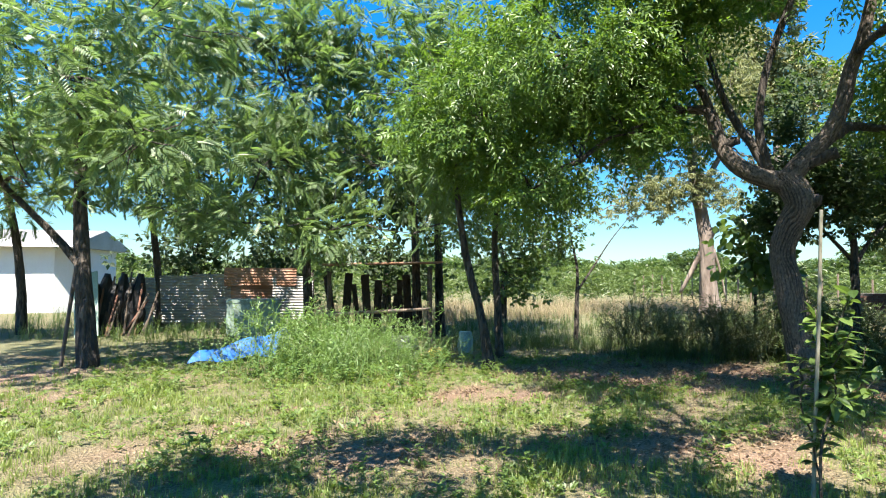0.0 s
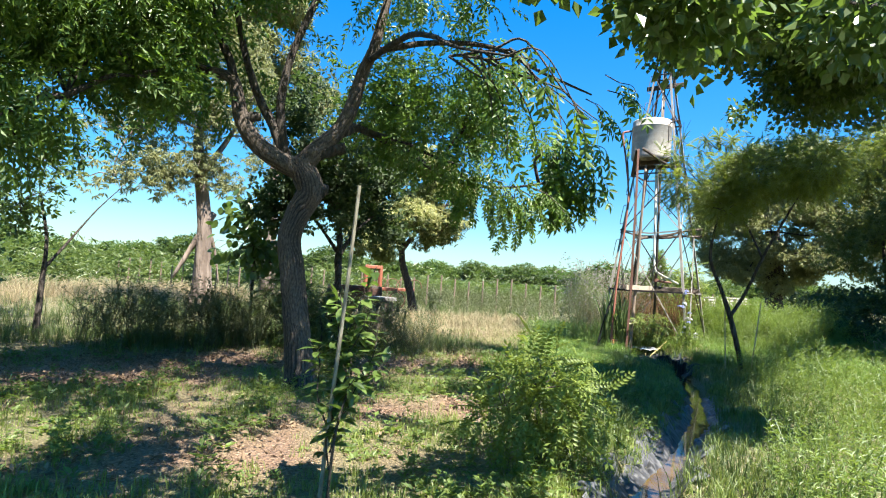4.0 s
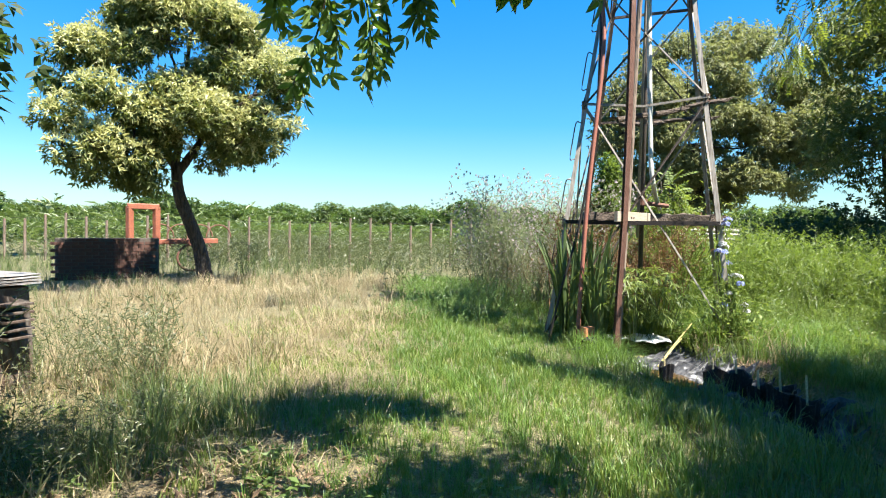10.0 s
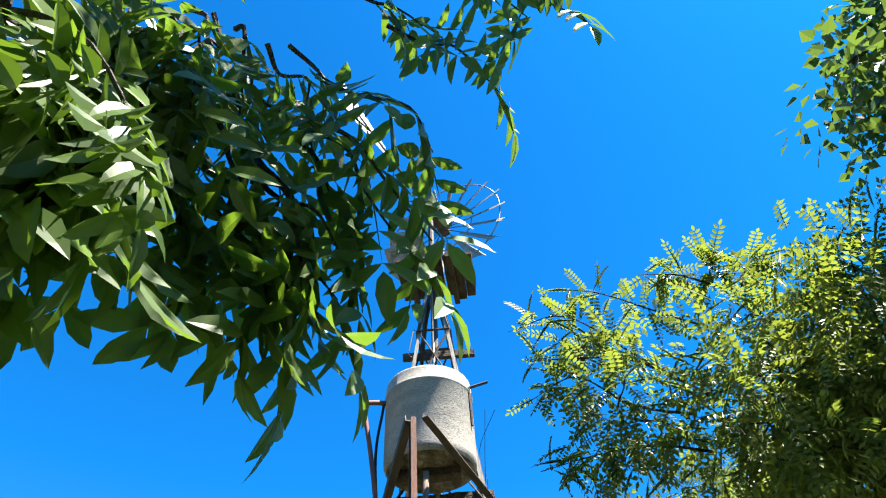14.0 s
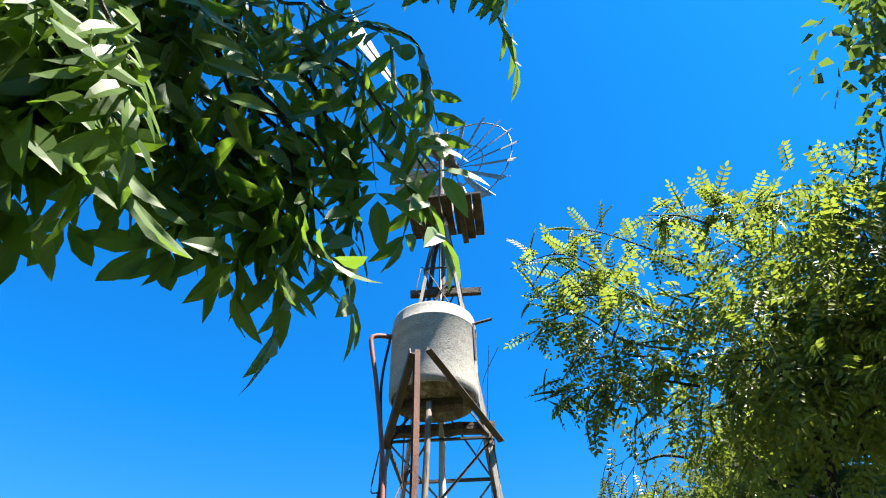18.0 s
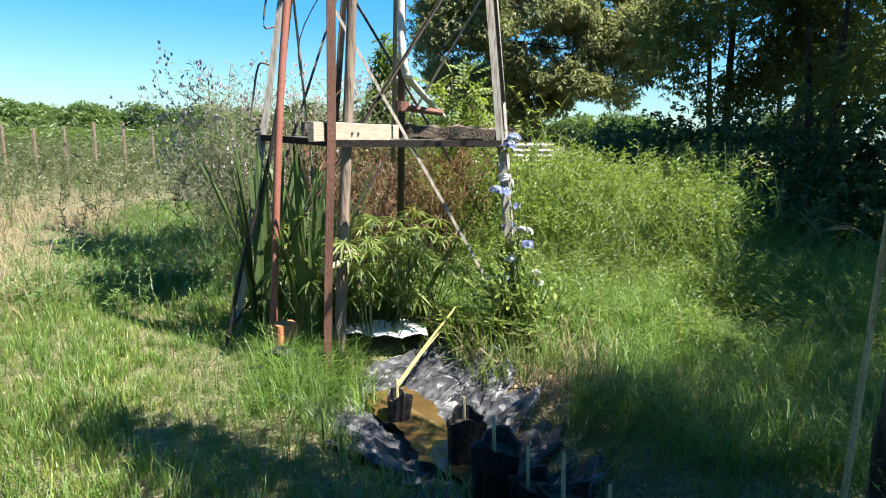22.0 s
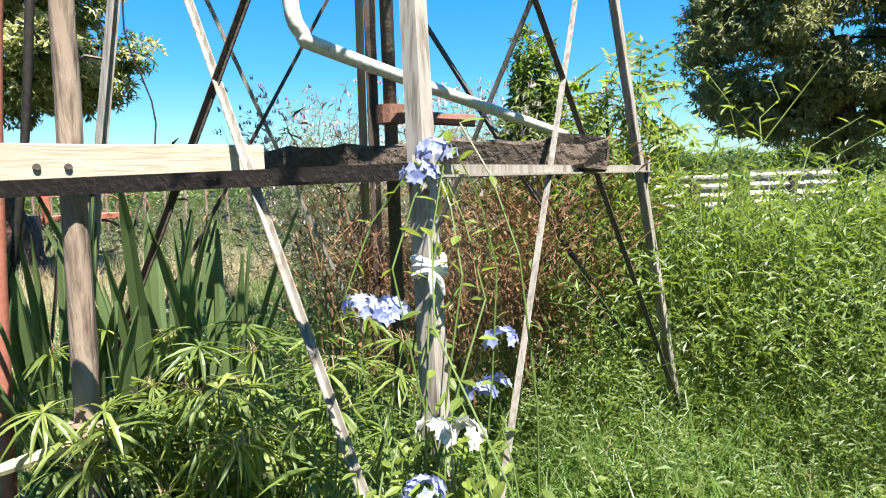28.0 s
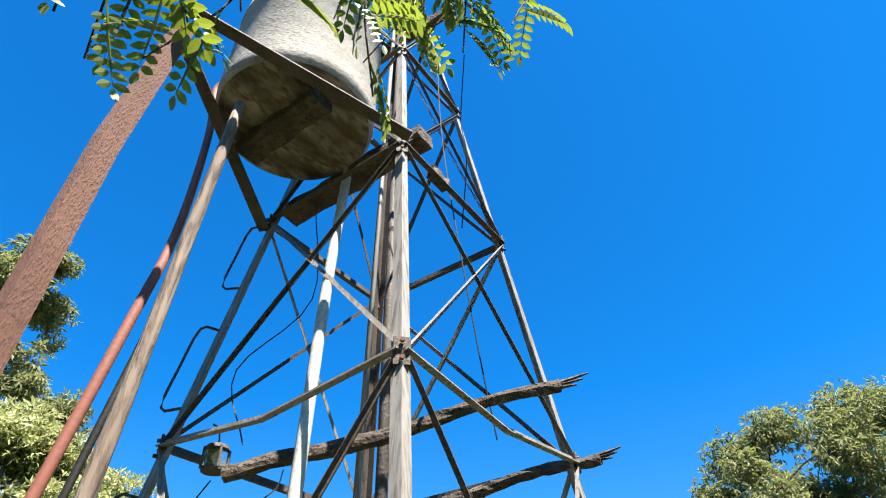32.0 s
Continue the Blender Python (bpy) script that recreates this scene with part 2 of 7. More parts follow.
WHITEWALL = surface("white_wall", (0.78, 0.77, 0.74), (0.84, 0.83, 0.80), (0.66, 0.64, 0.60), 2, 0.85, 0.0, 0.1)
BRICKRED = surface("old_brick", (0.10, 0.045, 0.032), (0.16, 0.075, 0.052), (0.07, 0.04, 0.03), 9, 0.92, 0.0, 0.5)
# rust and grey tin, darkened for the shade the drum stands in
DRUMRUST = surface("dark_rusty_tin", (0.055, 0.04, 0.032), (0.13, 0.085, 0.06), (0.20, 0.17, 0.14), 5, 0.75, 0.3, 0.4, (1, 1, 0.4), 25)
MORTAR = surface("mortar", (0.10, 0.085, 0.07), (0.15, 0.125, 0.10), (0.07, 0.06, 0.05), 9, 0.95, 0.0, 0.5)
REDPAINT = surface("faded_red_machine_paint", (0.36, 0.10, 0.05), (0.44, 0.15, 0.08), (0.20, 0.08, 0.05), 5, 0.6, 0.0, 0.3)
YELLOW = surface("yellow_plastic", (0.62, 0.44, 0.06), (0.68, 0.52, 0.10), (0.4, 0.3, 0.06), 8, 0.5, 0.0, 0.1)
CANE = surface("dry_cane", (0.46, 0.38, 0.20), (0.56, 0.48, 0.28), (0.30, 0.23, 0.12), 14, 0.7, 0.0, 0.2)
YELLOWCANE = surface("yellow_cane", (0.52, 0.42, 0.14), (0.60, 0.50, 0.22), (0.4, 0.33, 0.08), 14, 0.6, 0.0, 0.2)
GREYCANE = surface("weathered_grey_cane", (0.26, 0.24, 0.17), (0.34, 0.31, 0.23), (0.18, 0.16, 0.11), 14, 0.8, 0.0, 0.2, (1, 1, 0.2))
STAINED = surface("stained_tank_bottom", (0.05, 0.035, 0.025), (0.46, 0.42, 0.34), (0.16, 0.085, 0.045), 3.6, 0.92, 0.0, 0.3, (1.0, 2.2, 1), 16)
WIRE = surface("black_wire", (0.012, 0.012, 0.012), (0.025, 0.023, 0.021), (0.04, 0.033, 0.026), 10, 0.6, 0.0, 0.05)
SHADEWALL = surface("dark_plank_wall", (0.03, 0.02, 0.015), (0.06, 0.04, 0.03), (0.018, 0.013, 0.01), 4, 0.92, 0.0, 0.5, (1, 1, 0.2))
for m in (BAG, PLASTIC, SHADEDSTEEL, WIRE):
    m.node_tree.nodes["Principled BSDF"].inputs["Specular IOR Level"].default_value = 0.25
SOILPLUG = surface("dark_potting_soil", (0.03, 0.02, 0.014), (0.06, 0.042, 0.03), (0.10, 0.075, 0.05), 20, 0.95, 0.0, 0.6)
LITTER = leaf_material("dead_leaf", (0.16, 0.09, 0.05), (0.42, 0.29, 0.17), (0.3, 0.2, 0.1), 0.15, 0.8)
GLASS, gnt, gbs = shader("bottle_glass")
gbs.inputs["Roughness"].default_value, gbs.inputs["Transmission Weight"].default_value = 0.08, 0.9
gbs.inputs["Base Color"].default_value = (0.30, 0.32, 0.26, 1)
WATER, wnt, wbs = shader("muddy_water")
wnt.links.new(mixed(wnt, noise_out(wnt, 3.0, 3), (0.05, 0.03, 0.012), (0.09, 0.057, 0.022)), wbs.inputs["Base Color"])
wbs.inputs["Roughness"].default_value = 0.06


# ---- mesh helpers ----
def rng_of(seed):
    return np.random.default_rng(seed)


def mesh_np(name, V, F, material, smooth=False):
    """A mesh from an array of points and one of triangles."""
    me = bpy.data.meshes.new(name)
    V, F = np.asarray(V, np.float32), np.asarray(F, np.int32)
    me.vertices.add(len(V))
    me.vertices.foreach_set("co", V.ravel())
    me.loops.add(F.size)
    me.loops.foreach_set("vertex_index", F.ravel())
    me.polygons.add(len(F))
    me.polygons.foreach_set("loop_start", np.arange(0, F.size, 3, dtype=np.int32))
    me.polygons.foreach_set("loop_total", np.full(len(F), 3, np.int32))
    me.polygons.foreach_set("use_smooth", np.full(len(F), smooth))
    me.materials.append(material)
    me.update(calc_edges=True)
    me.validate()
    return me


def join(pieces):
    Vs, Fs, n = [], [], 0
    for V, F in pieces:
        Vs.append(V)
        Fs.append(np.asarray(F) + n)
        n += len(V)
    return np.concatenate(Vs), np.concatenate(Fs)


def thing(name, place, label, category, group="", kind=""):
    ob = new(name)
    ob.location = place
    ob.empty_display_size = 0.1
    return tagged(ob, label, category, group, kind)


def part_np(name, shape, material, parent, label="", smooth=False):
    """One mesh under a thing; its points are in world metres."""
    V, F = shape
    at = Vector((0, 0, 0)) if parent is None else Vector(parent.location)
    if parent is not None and parent.parent is not None:
        at += Vector(parent.parent.location)
    ob = new(name, mesh_np(name, np.asarray(V) - np.array(at), F, material, smooth))
    if parent is not None:
        ob.parent = parent
    return tagged(ob, label)


def alone(name, shape, material, label, category, group="", kind="", smooth=False, origin=(0, 0, 0)):
    V, F = shape
    ob = new(name, mesh_np(name, np.asarray(V) - np.array(origin), F, material, smooth))
    ob.location = origin
    return tagged(ob, label, category, group, kind)


def spline(points, steps):
    """A smooth line through the points, with their radii as a fourth column where given."""
    P = np.asarray(points, float)
    P = np.vstack([2 * P[0] - P[1], P, 2 * P[-1] - P[-2]])
    out = []
    for i in range(1, len(P) - 2):
        for s in np.linspace(0, 1, steps, endpoint=False):
            a, b, c, d = P[i - 1], P[i], P[i + 1], P[i + 2]
            out.append(0.5 * (2 * b + (c - a) * s + (2 * a - 5 * b + 4 * c - d) * s * s + (3 * b - a - 3 * c + d) * s**3))
    out.append(P[-2])
    return np.array(out)


def tube(points, n=8, steps=4, rough=0.0, seed=0, caps=True):
    """A round rod along points (x, y, z, radius)."""
    L = spline(points, steps) if steps > 1 else np.asarray(points, float)
    C, R = L[:, :3], np.maximum(L[:, 3], 0.0008)
    T = np.gradient(C, axis=0)
    T /= np.linalg.norm(T, axis=1)[:, None] + 1e-9
    ref = np.array([1.0, 0.2, 0.0]) if abs(T[0, 2]) > 0.8 else np.array([0.0, 0.0, 1.0])
    U = np.cross(T, ref)
    U /= np.linalg.norm(U, axis=1)[:, None] + 1e-9
    W = np.cross(T, U)
    a = np.linspace(0, 2 * np.pi, n, endpoint=False)
    r = R[:, None] * (1 + rough * rng_of(seed).standard_normal((len(L), n)).clip(-2, 2))
    V = C[:, None] + r[..., None] * (np.cos(a)[None, :, None] * U[:, None] + np.sin(a)[None, :, None] * W[:, None])
    i, j = np.meshgrid(np.arange(len(L) - 1), np.arange(n), indexing="ij")
    k = (j + 1) % n
    q = np.stack([i * n + j, i * n + k, (i + 1) * n + k, (i + 1) * n + j], -1).reshape(-1, 4)
    F = np.concatenate([q[:, [0, 1, 2]], q[:, [0, 2, 3]]])
    V = V.reshape(-1, 3)
    if caps:
        m = len(V)
        V = np.vstack([V, C[0], C[-1]])
        e = (len(L) - 1) * n
        s = np.arange(n)
        F = np.concatenate([F, np.stack([np.full(n, m), (s + 1) % n, s], 1), np.stack([np.full(n, m + 1), e + s, e + (s + 1) % n], 1)])
    return V, F


def furrowed(points, n=112, steps=18, depth=0.013, seed=0):
    """A trunk whose bark stands in long broken ridges."""
    L = spline(points, steps)
    V, F = tube(L, n, 1, 0.0, seed, False)
    V = V.reshape(len(L), n, 3)
    th = np.linspace(0, 2 * np.pi, n, endpoint=False)[None]
    s = np.concatenate([[0], np.cumsum(np.linalg.norm(np.diff(L[:, :3], axis=0), axis=1))])[:, None]
    m = round(n / 9)
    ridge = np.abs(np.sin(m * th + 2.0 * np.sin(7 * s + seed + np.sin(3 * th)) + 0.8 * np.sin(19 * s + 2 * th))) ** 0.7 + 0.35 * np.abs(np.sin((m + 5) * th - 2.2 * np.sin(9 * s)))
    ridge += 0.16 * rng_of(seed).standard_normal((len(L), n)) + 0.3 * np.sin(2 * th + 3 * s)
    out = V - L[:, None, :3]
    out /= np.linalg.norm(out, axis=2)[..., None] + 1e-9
    # ridge height saved for the colour, which darkens the hollows
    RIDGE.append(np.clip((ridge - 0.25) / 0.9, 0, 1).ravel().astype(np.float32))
    return (V + out * (depth * (ridge - 0.8))[..., None]).reshape(-1, 3), F


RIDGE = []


def prism(profile, p0, p1, up=(0, 0, 1), wobble=0.0, steps=1, seed=0):
    """A bar of that outline (side, up) from p0 to p1."""
    p0, p1 = np.array(p0, float), np.array(p1, float)
    t = (p1 - p0) / np.linalg.norm(p1 - p0)
    s = np.cross(t, np.array(up, float))
    if np.linalg.norm(s) < 1e-6:
        s = np.cross(t, (1.0, 0, 0))
    s /= np.linalg.norm(s)
    u = np.cross(s, t)
    pr = np.asarray(profile, float)
    n, g = len(pr), rng_of(seed)
    V = []
    for k in range(steps + 1):
        c = p0 + (p1 - p0) * k / steps
        jit = g.normal(0, wobble, (n, 1)) if wobble else 0.0
        V.append(c + pr[:, :1] * s + pr[:, 1:] * u + jit * (pr[:, :1] * s + pr[:, 1:] * u) / (np.abs(pr).max() + 1e-9))
    V = np.concatenate(V)
    F = []
    for k in range(steps):
        for j in range(n):
            a, b = k * n + j, k * n + (j + 1) % n
            F += [(a, b, b + n), (a, b + n, a + n)]
    for j in range(1, n - 1):
        F += [(0, j + 1, j), (steps * n, steps * n + j, steps * n + j + 1)]
    return V, np.array(F)


def angle_profile(w, t):
    return [(0, 0), (w, 0), (w, t), (t, t), (t, w), (0, w)]


def rect(w, h):
    b = min(w, h) * 0.12
    x, y = w / 2, h / 2
    return [(-x + b, -y), (x - b, -y), (x, -y + b), (x, y - b), (x - b, y), (-x + b, y), (-x, y - b), (-x, -y + b)]


def box(c, size, rz=0.0, bevel=0.0, seed=0):
    """A box with its edges broken, standing on its base centre c."""
    x, y, z = size[0] / 2, size[1] / 2, size[2]
    V, F = prism(rect(2 * x, 2 * y), (0, 0, 0), (0, 0, z), (0, 1, 0))
    ca, sa = math.cos(rz), math.sin(rz)
    R = np.array([[ca, -sa, 0], [sa, ca, 0], [0, 0, 1]])
    return V @ R.T + np.array(c), F


# ---- leaves ----
def leaf(w=0.4, fold=0.08, droop=0.12):
    """A pointed leaf one unit long along x."""
    V = np.array([(0, 0, 0), (0.42, w / 2, fold), (0.42, -w / 2, fold), (1, 0, -droop)], float)
    return V, np.array([(0, 2, 3), (0, 3, 1)])


def fine_leaf(w=0.4, fold=0.07, droop=0.15):
    V = [(0, 0, 0)]
    for x, k in ((0.2, 0.7), (0.5, 1.0), (0.8, 0.6)):
        d = -droop * x * x
        V += [(x, w / 2 * k, d + fold * k), (x, 0, d), (x, -w / 2 * k, d + fold * k)]
    V.append((1, 0, -droop))
    F = [(0, 2, 1), (0, 3, 2)]
    for a in (1, 4):
        F += [(a, a + 1, a + 4), (a, a + 4, a + 3), (a + 1, a + 2, a + 5), (a + 1, a + 5, a + 4)]
    F += [(7, 8, 10), (8, 9, 10)]
    return np.array(V, float), np.array(F)


def frames(fwd, up):
    f = fwd / (np.linalg.norm(fwd, axis=1)[:, None] + 1e-9)
    s = np.cross(up, f)
    s /= np.linalg.norm(s, axis=1)[:, None] + 1e-9
    return np.stack([f, s, np.cross(f, s)], -1)


def place(proto, R, size, T):
    """Copies of a shape, turned by R, scaled and moved to T, as one array."""
    V, F = proto
    n, m = len(T), len(V)
    size = np.broadcast_to(np.asarray(size, float), (n,))
    W = np.einsum("nij,mj->nmi", R, V) * size[:, None, None] + T[:, None]
    G = (F[None] + (np.arange(n) * m)[:, None, None]).reshape(-1, 3)
    return W.reshape(-1, 3), G


def pinnate(pairs, leaflet, size, bend=0.25, tip=True, angle=55):
    """A compound leaf one unit long along x, of that many pairs of leaflets."""
    xs = np.linspace(0.22, 0.92, pairs)
    T, D = [], []
    for x in xs:
        z = -bend * x * x
        for s in (1, -1):
            T.append((x, 0, z))
            D.append((math.cos(radians(angle)), s * math.sin(radians(angle)), -0.25))
    if tip:
        T.append((0.98, 0, -bend))
        D.append((1, 0, -0.5))
    T, D = np.array(T), np.array(D, float)
    leafs = place(leaflet, frames(D, np.tile([0.0, 0, 1], (len(D), 1))), size, T)
    r = 0.008
    stalk = np.array([(0, r, 0), (0, -r, 0), (0.5, 0, -bend * 0.25 + r), (1, 0, -bend)], float)
    return join([leafs, (stalk, np.array([(0, 1, 2), (0, 2, 3), (1, 3, 2)]))])


def random_units(n, g):
    v = g.standard_normal((n, 3))
    return v / np.linalg.norm(v, axis=1)[:, None]


def crown_cloud(lobes, n, g, gap=0.35, shell=0.45):
    """Places and outward ways in ellipsoid lobes (x, y, z, rx, ry, rz), uneven and with gaps."""
    L = np.asarray(lobes, float)
    vol = L[:, 3] * L[:, 4] * L[:, 5]
    pick = g.choice(len(L), int(n * 2.2), p=vol / vol.sum())
    u = random_units(len(pick), g)
    r = g.random(len(pick)) ** shell
    wob = 1 + 0.28 * np.sin(5 * u[:, 0] + pick) * np.cos(4 * u[:, 1] + 2 * pick) + 0.18 * np.sin(9 * u[:, 2] + 3 * u[:, 0])
    P = L[pick, :3] + u * L[pick, 3:] * (r * wob)[:, None]
    q = P * 1.15
    f = np.sin(2.1 * q[:, 0] + 1.3 * np.sin(1.7 * q[:, 2])) + np.sin(2.3 * q[:, 1] + 1.1 * np.sin(2.2 * q[:, 0])) + np.sin(2.6 * q[:, 2] + q[:, 1])
    keep = f + 0.8 * g.standard_normal(len(f)) > -1.6 + 2.2 * gap
    P, u = P[keep][:n], u[keep][:n]
    return P, u


def clumps(envelope, n, lo, hi, seed, flat=0.75):
    """Small lobes set round the skin of larger ones, so that a crown reads as separate tufts."""
    g = rng_of(seed)
    L = np.asarray(envelope, float)
    area = (L[:, 3] * L[:, 4] * L[:, 5]) ** (2 / 3)
    out = []
    while len(out) < n:
        k = g.choice(len(L), p=area / area.sum())
        p = L[k, :3] + random_units(1, g)[0] * L[k, 3:] * g.uniform(0.72, 1.0)
        inside = (((p - L[:, :3]) / (L[:, 3:] * 0.68)) ** 2).sum(1) < 1
        if not inside.any():
            r = g.uniform(lo, hi)
            out.append((*p, r, r, r * flat))
    return out


def foliage(P, out, proto, lo, hi, g, droop=0.35, upward=0.7, spread=0.8):
    d = out * 0.8 + spread * random_units(len(P), g)
    d[:, 2] -= droop
    up = random_units(len(P), g) * 0.6
    up[:, 2] += upward
    return place(proto, frames(d, up), g.uniform(lo, hi, len(P)), P)


def limb_to(p0, p1, r0, r1, g, sag=0.1):
    p0, p1 = np.array(p0, float), np.array(p1, float)
    d = np.linalg.norm(p1 - p0)
    pts = []
    for s in (0, 0.33, 0.67, 1):
        q = p0 + (p1 - p0) * s + np.array([0, 0, sag * d * math.sin(math.pi * s)]) + (g.normal(0, 0.06, 3) * d * (0 < s < 1))
        pts.append((*q, r0 + (r1 - r0) * s))
    return pts


def tree(name, label, base, trunk, lobes, proto, count, sizes, leafmat, bark=BARK, seed=1, limbs=(), twigs=60, gap=0.35, category="tree",
         droop=0.35, fork=None, tube_n=9, shell=0.45, group=""):
    """trunk: points (x, y, z, radius); limbs: extra given ones; the lobes get limbs of their own from the fork."""
    g = rng_of(seed)
    t = thing(name, base, label, category, group)
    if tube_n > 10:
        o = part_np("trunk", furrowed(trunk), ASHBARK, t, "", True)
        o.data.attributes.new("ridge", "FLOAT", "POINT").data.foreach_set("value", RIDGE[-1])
    else:
        part_np("trunk", tube(trunk, tube_n, 5, 0.05, seed), bark, t, "", True)
    for k, l in enumerate(limbs):
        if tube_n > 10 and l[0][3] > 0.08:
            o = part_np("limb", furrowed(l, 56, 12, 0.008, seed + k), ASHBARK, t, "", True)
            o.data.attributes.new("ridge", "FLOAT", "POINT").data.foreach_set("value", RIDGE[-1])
        else:
            part_np("limb", tube(l, 8, 5, 0.05, seed + k), bark, t, "", True)
    top = np.array(fork if fork is not None else trunk[-1][:3])
    r = trunk[-1][3]
    ends = [top]
    for lobe in lobes:
        c = np.array(lobe[:3])
        near = min(ends + [np.array(q[:3]) for l in limbs for q in l[1:]], key=lambda e: np.linalg.norm(e - c))
        part_np("branch", tube(limb_to(near, c, min(r * 0.4, 0.035), min(r * 0.12, 0.012), g), 6, 3, 0.05, seed), bark, t, "", True)
        ends.append(c)
    P, u = crown_cloud(lobes, count, g, gap, shell)
    C = np.array([l[:3] for l in lobes])
    near = C[np.argmin(np.linalg.norm(P[:, None] - C[None], axis=2), axis=1)]
    ts = []
    for k in g.choice(len(P), min(twigs, len(P)), replace=False):
        ts.append(tube(limb_to(near[k] + 0.15 * (P[k] - near[k]), P[k], r * 0.13 + 0.004, 0.003, g, 0.05), 4, 2, 0, 0, False))
    if ts:
        tagged(part_np("twig", join(ts), bark, t), "", "", "", "stuff")
    crown = part_np("crown", foliage(P, u, proto, *sizes, g, droop), leafmat, t)
    tagged(crown, "", "", "", "stuff")
    return t


# ---- ground ----
DITCH = [(13.15, 6.0), (12.55, 5.5), (11.85, 4.95), (11.0, 4.45), (9.4, 3.85), (7.6, 3.3), (6.0, 3.05), (4.4, 2.85), (3.4, 2.55), (2.6, 2.2)]


def ditch_distance(x, y):
    x, y = np.asarray(x, float), np.asarray(y, float)
    best = np.full(x.shape, 1e9)
    for (ax, ay), (bx, by) in zip(DITCH, DITCH[1:]):
        dx, dy = bx - ax, by - ay
        s = np.clip(((x - ax) * dx + (y - ay) * dy) / (dx * dx + dy * dy), 0, 1)
        best = np.minimum(best, np.hypot(x - ax - s * dx, y - ay - s * dy))
    return best


def waves(x, y, k=1.0):
    """Smooth unevenness between about -1 and 1."""
    return (np.sin(1.3 * k * x + 1.7 * np.sin(0.9 * k * y)) + np.sin(1.7 * k * y + 1.1 * np.sin(1.2 * k * x + 2)) + np.sin(2.9 * k * x - 2.3 * k * y)) / 3


def ground_z(x, y):
    x, y = np.asarray(x, float), np.asarray(y, float)
    near = np.exp(-((x - 6) ** 2 + (y - 7) ** 2) / 900)
    d, r = ditch_distance(x, y), np.where(x > 11.9, 0.62, 0.30)
    return near * 0.035 * waves(x, y, 0.8) - np.where(x > 11.9, 0.34, 0.26) * np.clip(1 - d / r, 0, 1) ** 0.7 * (d < r)


def bare(x, y):
    """How bare the soil is, 0 to 1."""
    x, y = np.asarray(x, float), np.asarray(y, float)
    spot = lambda cx, cy, rx, ry: np.clip(1.35 - np.hypot((x - cx) / rx, (y - cy) / ry), 0, 1)  # noqa: E731
    area = np.maximum.reduce([spot(3.3, 9.3, 3.0, 2.0), spot(-1, 5.6, 2.2, 1.3), spot(3.0, 5.4, 2.6, 1.5), spot(-6, 9.0, 3.5, 2.6),
                              spot(7.0, 7.0, 2.6, 1.5), spot(13.25, 4.95, 0.5, 0.35), spot(14.27, 3.5, 0.4, 0.3), spot(5.2, 5.0, 2.0, 1.0), spot(1.0, 7.8, 1.6, 0.8)])
    worn = spot(3.6, 8.9, 2.0, 1.2) + spot(6.6, 7.7, 1.0, 0.5)
    return np.clip(area * (0.5 + 0.8 * waves(x + 3, y - 1, 1.9) + 0.25 * waves(x, y, 5.0)) + worn * (0.75 + 0.4 * waves(x, y, 4.0)), 0, 1)


def dryness(x, y):
    x, y = np.asarray(x, float), np.asarray(y, float)
    a = np.clip(1.3 - np.hypot((x - 11.2) / 3.2, (y - 9.6) / 2.2), 0, 1)
    b = np.clip(1.4 - np.hypot((x - 14.6) / 4.4, (y - 13.2) / 2.6), 0, 1)
    c = np.clip(1.3 - np.abs(y - 22 - 0.25 * x) / 4.5, 0, 1) * (x < 15)
    path = np.abs((y - 5.2) - 0.52 * (x - 8.0))
    return np.clip(np.maximum.reduce([a, b, c]) * (0.8 + 0.4 * waves(x, y, 1.1)), 0, 1) * np.where((x > 7.5) & (x < 24), np.clip((path - 0.7) / 0.8, 0, 1), 1)


def bent_axis(lo, hi, fine_lo, fine_hi, step, n_far):
    mid = np.arange(fine_lo, fine_hi, step)
    k = np.linspace(0, 1, n_far) ** 3
    return np.concatenate([(fine_lo - step - k * (fine_lo - step - lo))[::-1], mid, fine_hi + k * (hi - fine_hi)])


gx, gy = bent_axis(-900, 900, -8, 20, 0.13, 22), bent_axis(-900, 900, -2, 18, 0.13, 22)
GX, GY = np.meshgrid(gx, gy, indexing="ij")
GV = np.stack([GX, GY, ground_z(GX, GY)], -1).reshape(-1, 3)
i, j = np.meshgrid(np.arange(len(gx) - 1), np.arange(len(gy) - 1), indexing="ij")
q = np.stack([i * len(gy) + j, (i + 1) * len(gy) + j, (i + 1) * len(gy) + j + 1, i * len(gy) + j + 1], -1).reshape(-1, 4)
SOIL, snt, sbs = shader("soil_and_litter")
bare_at = snt.nodes.new("ShaderNodeAttribute")
bare_at.attribute_name = "bare"
dry_at = snt.nodes.new("ShaderNodeAttribute")
dry_at.attribute_name = "dry"
clods, grit = noise_out(snt, 5.0, 5), noise_out(snt, 45.0, 6)
earth = mixed(snt, grit, mixed(snt, clods, (0.145, 0.072, 0.041), (0.245, 0.145, 0.09)), (0.36, 0.24, 0.155))
thatch = mixed(snt, grit, mixed(snt, clods, (0.09, 0.105, 0.033), (0.16, 0.17, 0.06)), (0.27, 0.235, 0.115))
straw = mixed(snt, grit, mixed(snt, clods, (0.27, 0.205, 0.105), (0.37, 0.295, 0.165)), (0.17, 0.16, 0.068))
snt.links.new(mixed(snt, bare_at.outputs["Fac"], mixed(snt, dry_at.outputs["Fac"], thatch, straw), earth), sbs.inputs["Base Color"])
sbs.inputs["Roughness"].default_value = 0.95
bump(snt, sbs, grit, 1.0, 0.05)
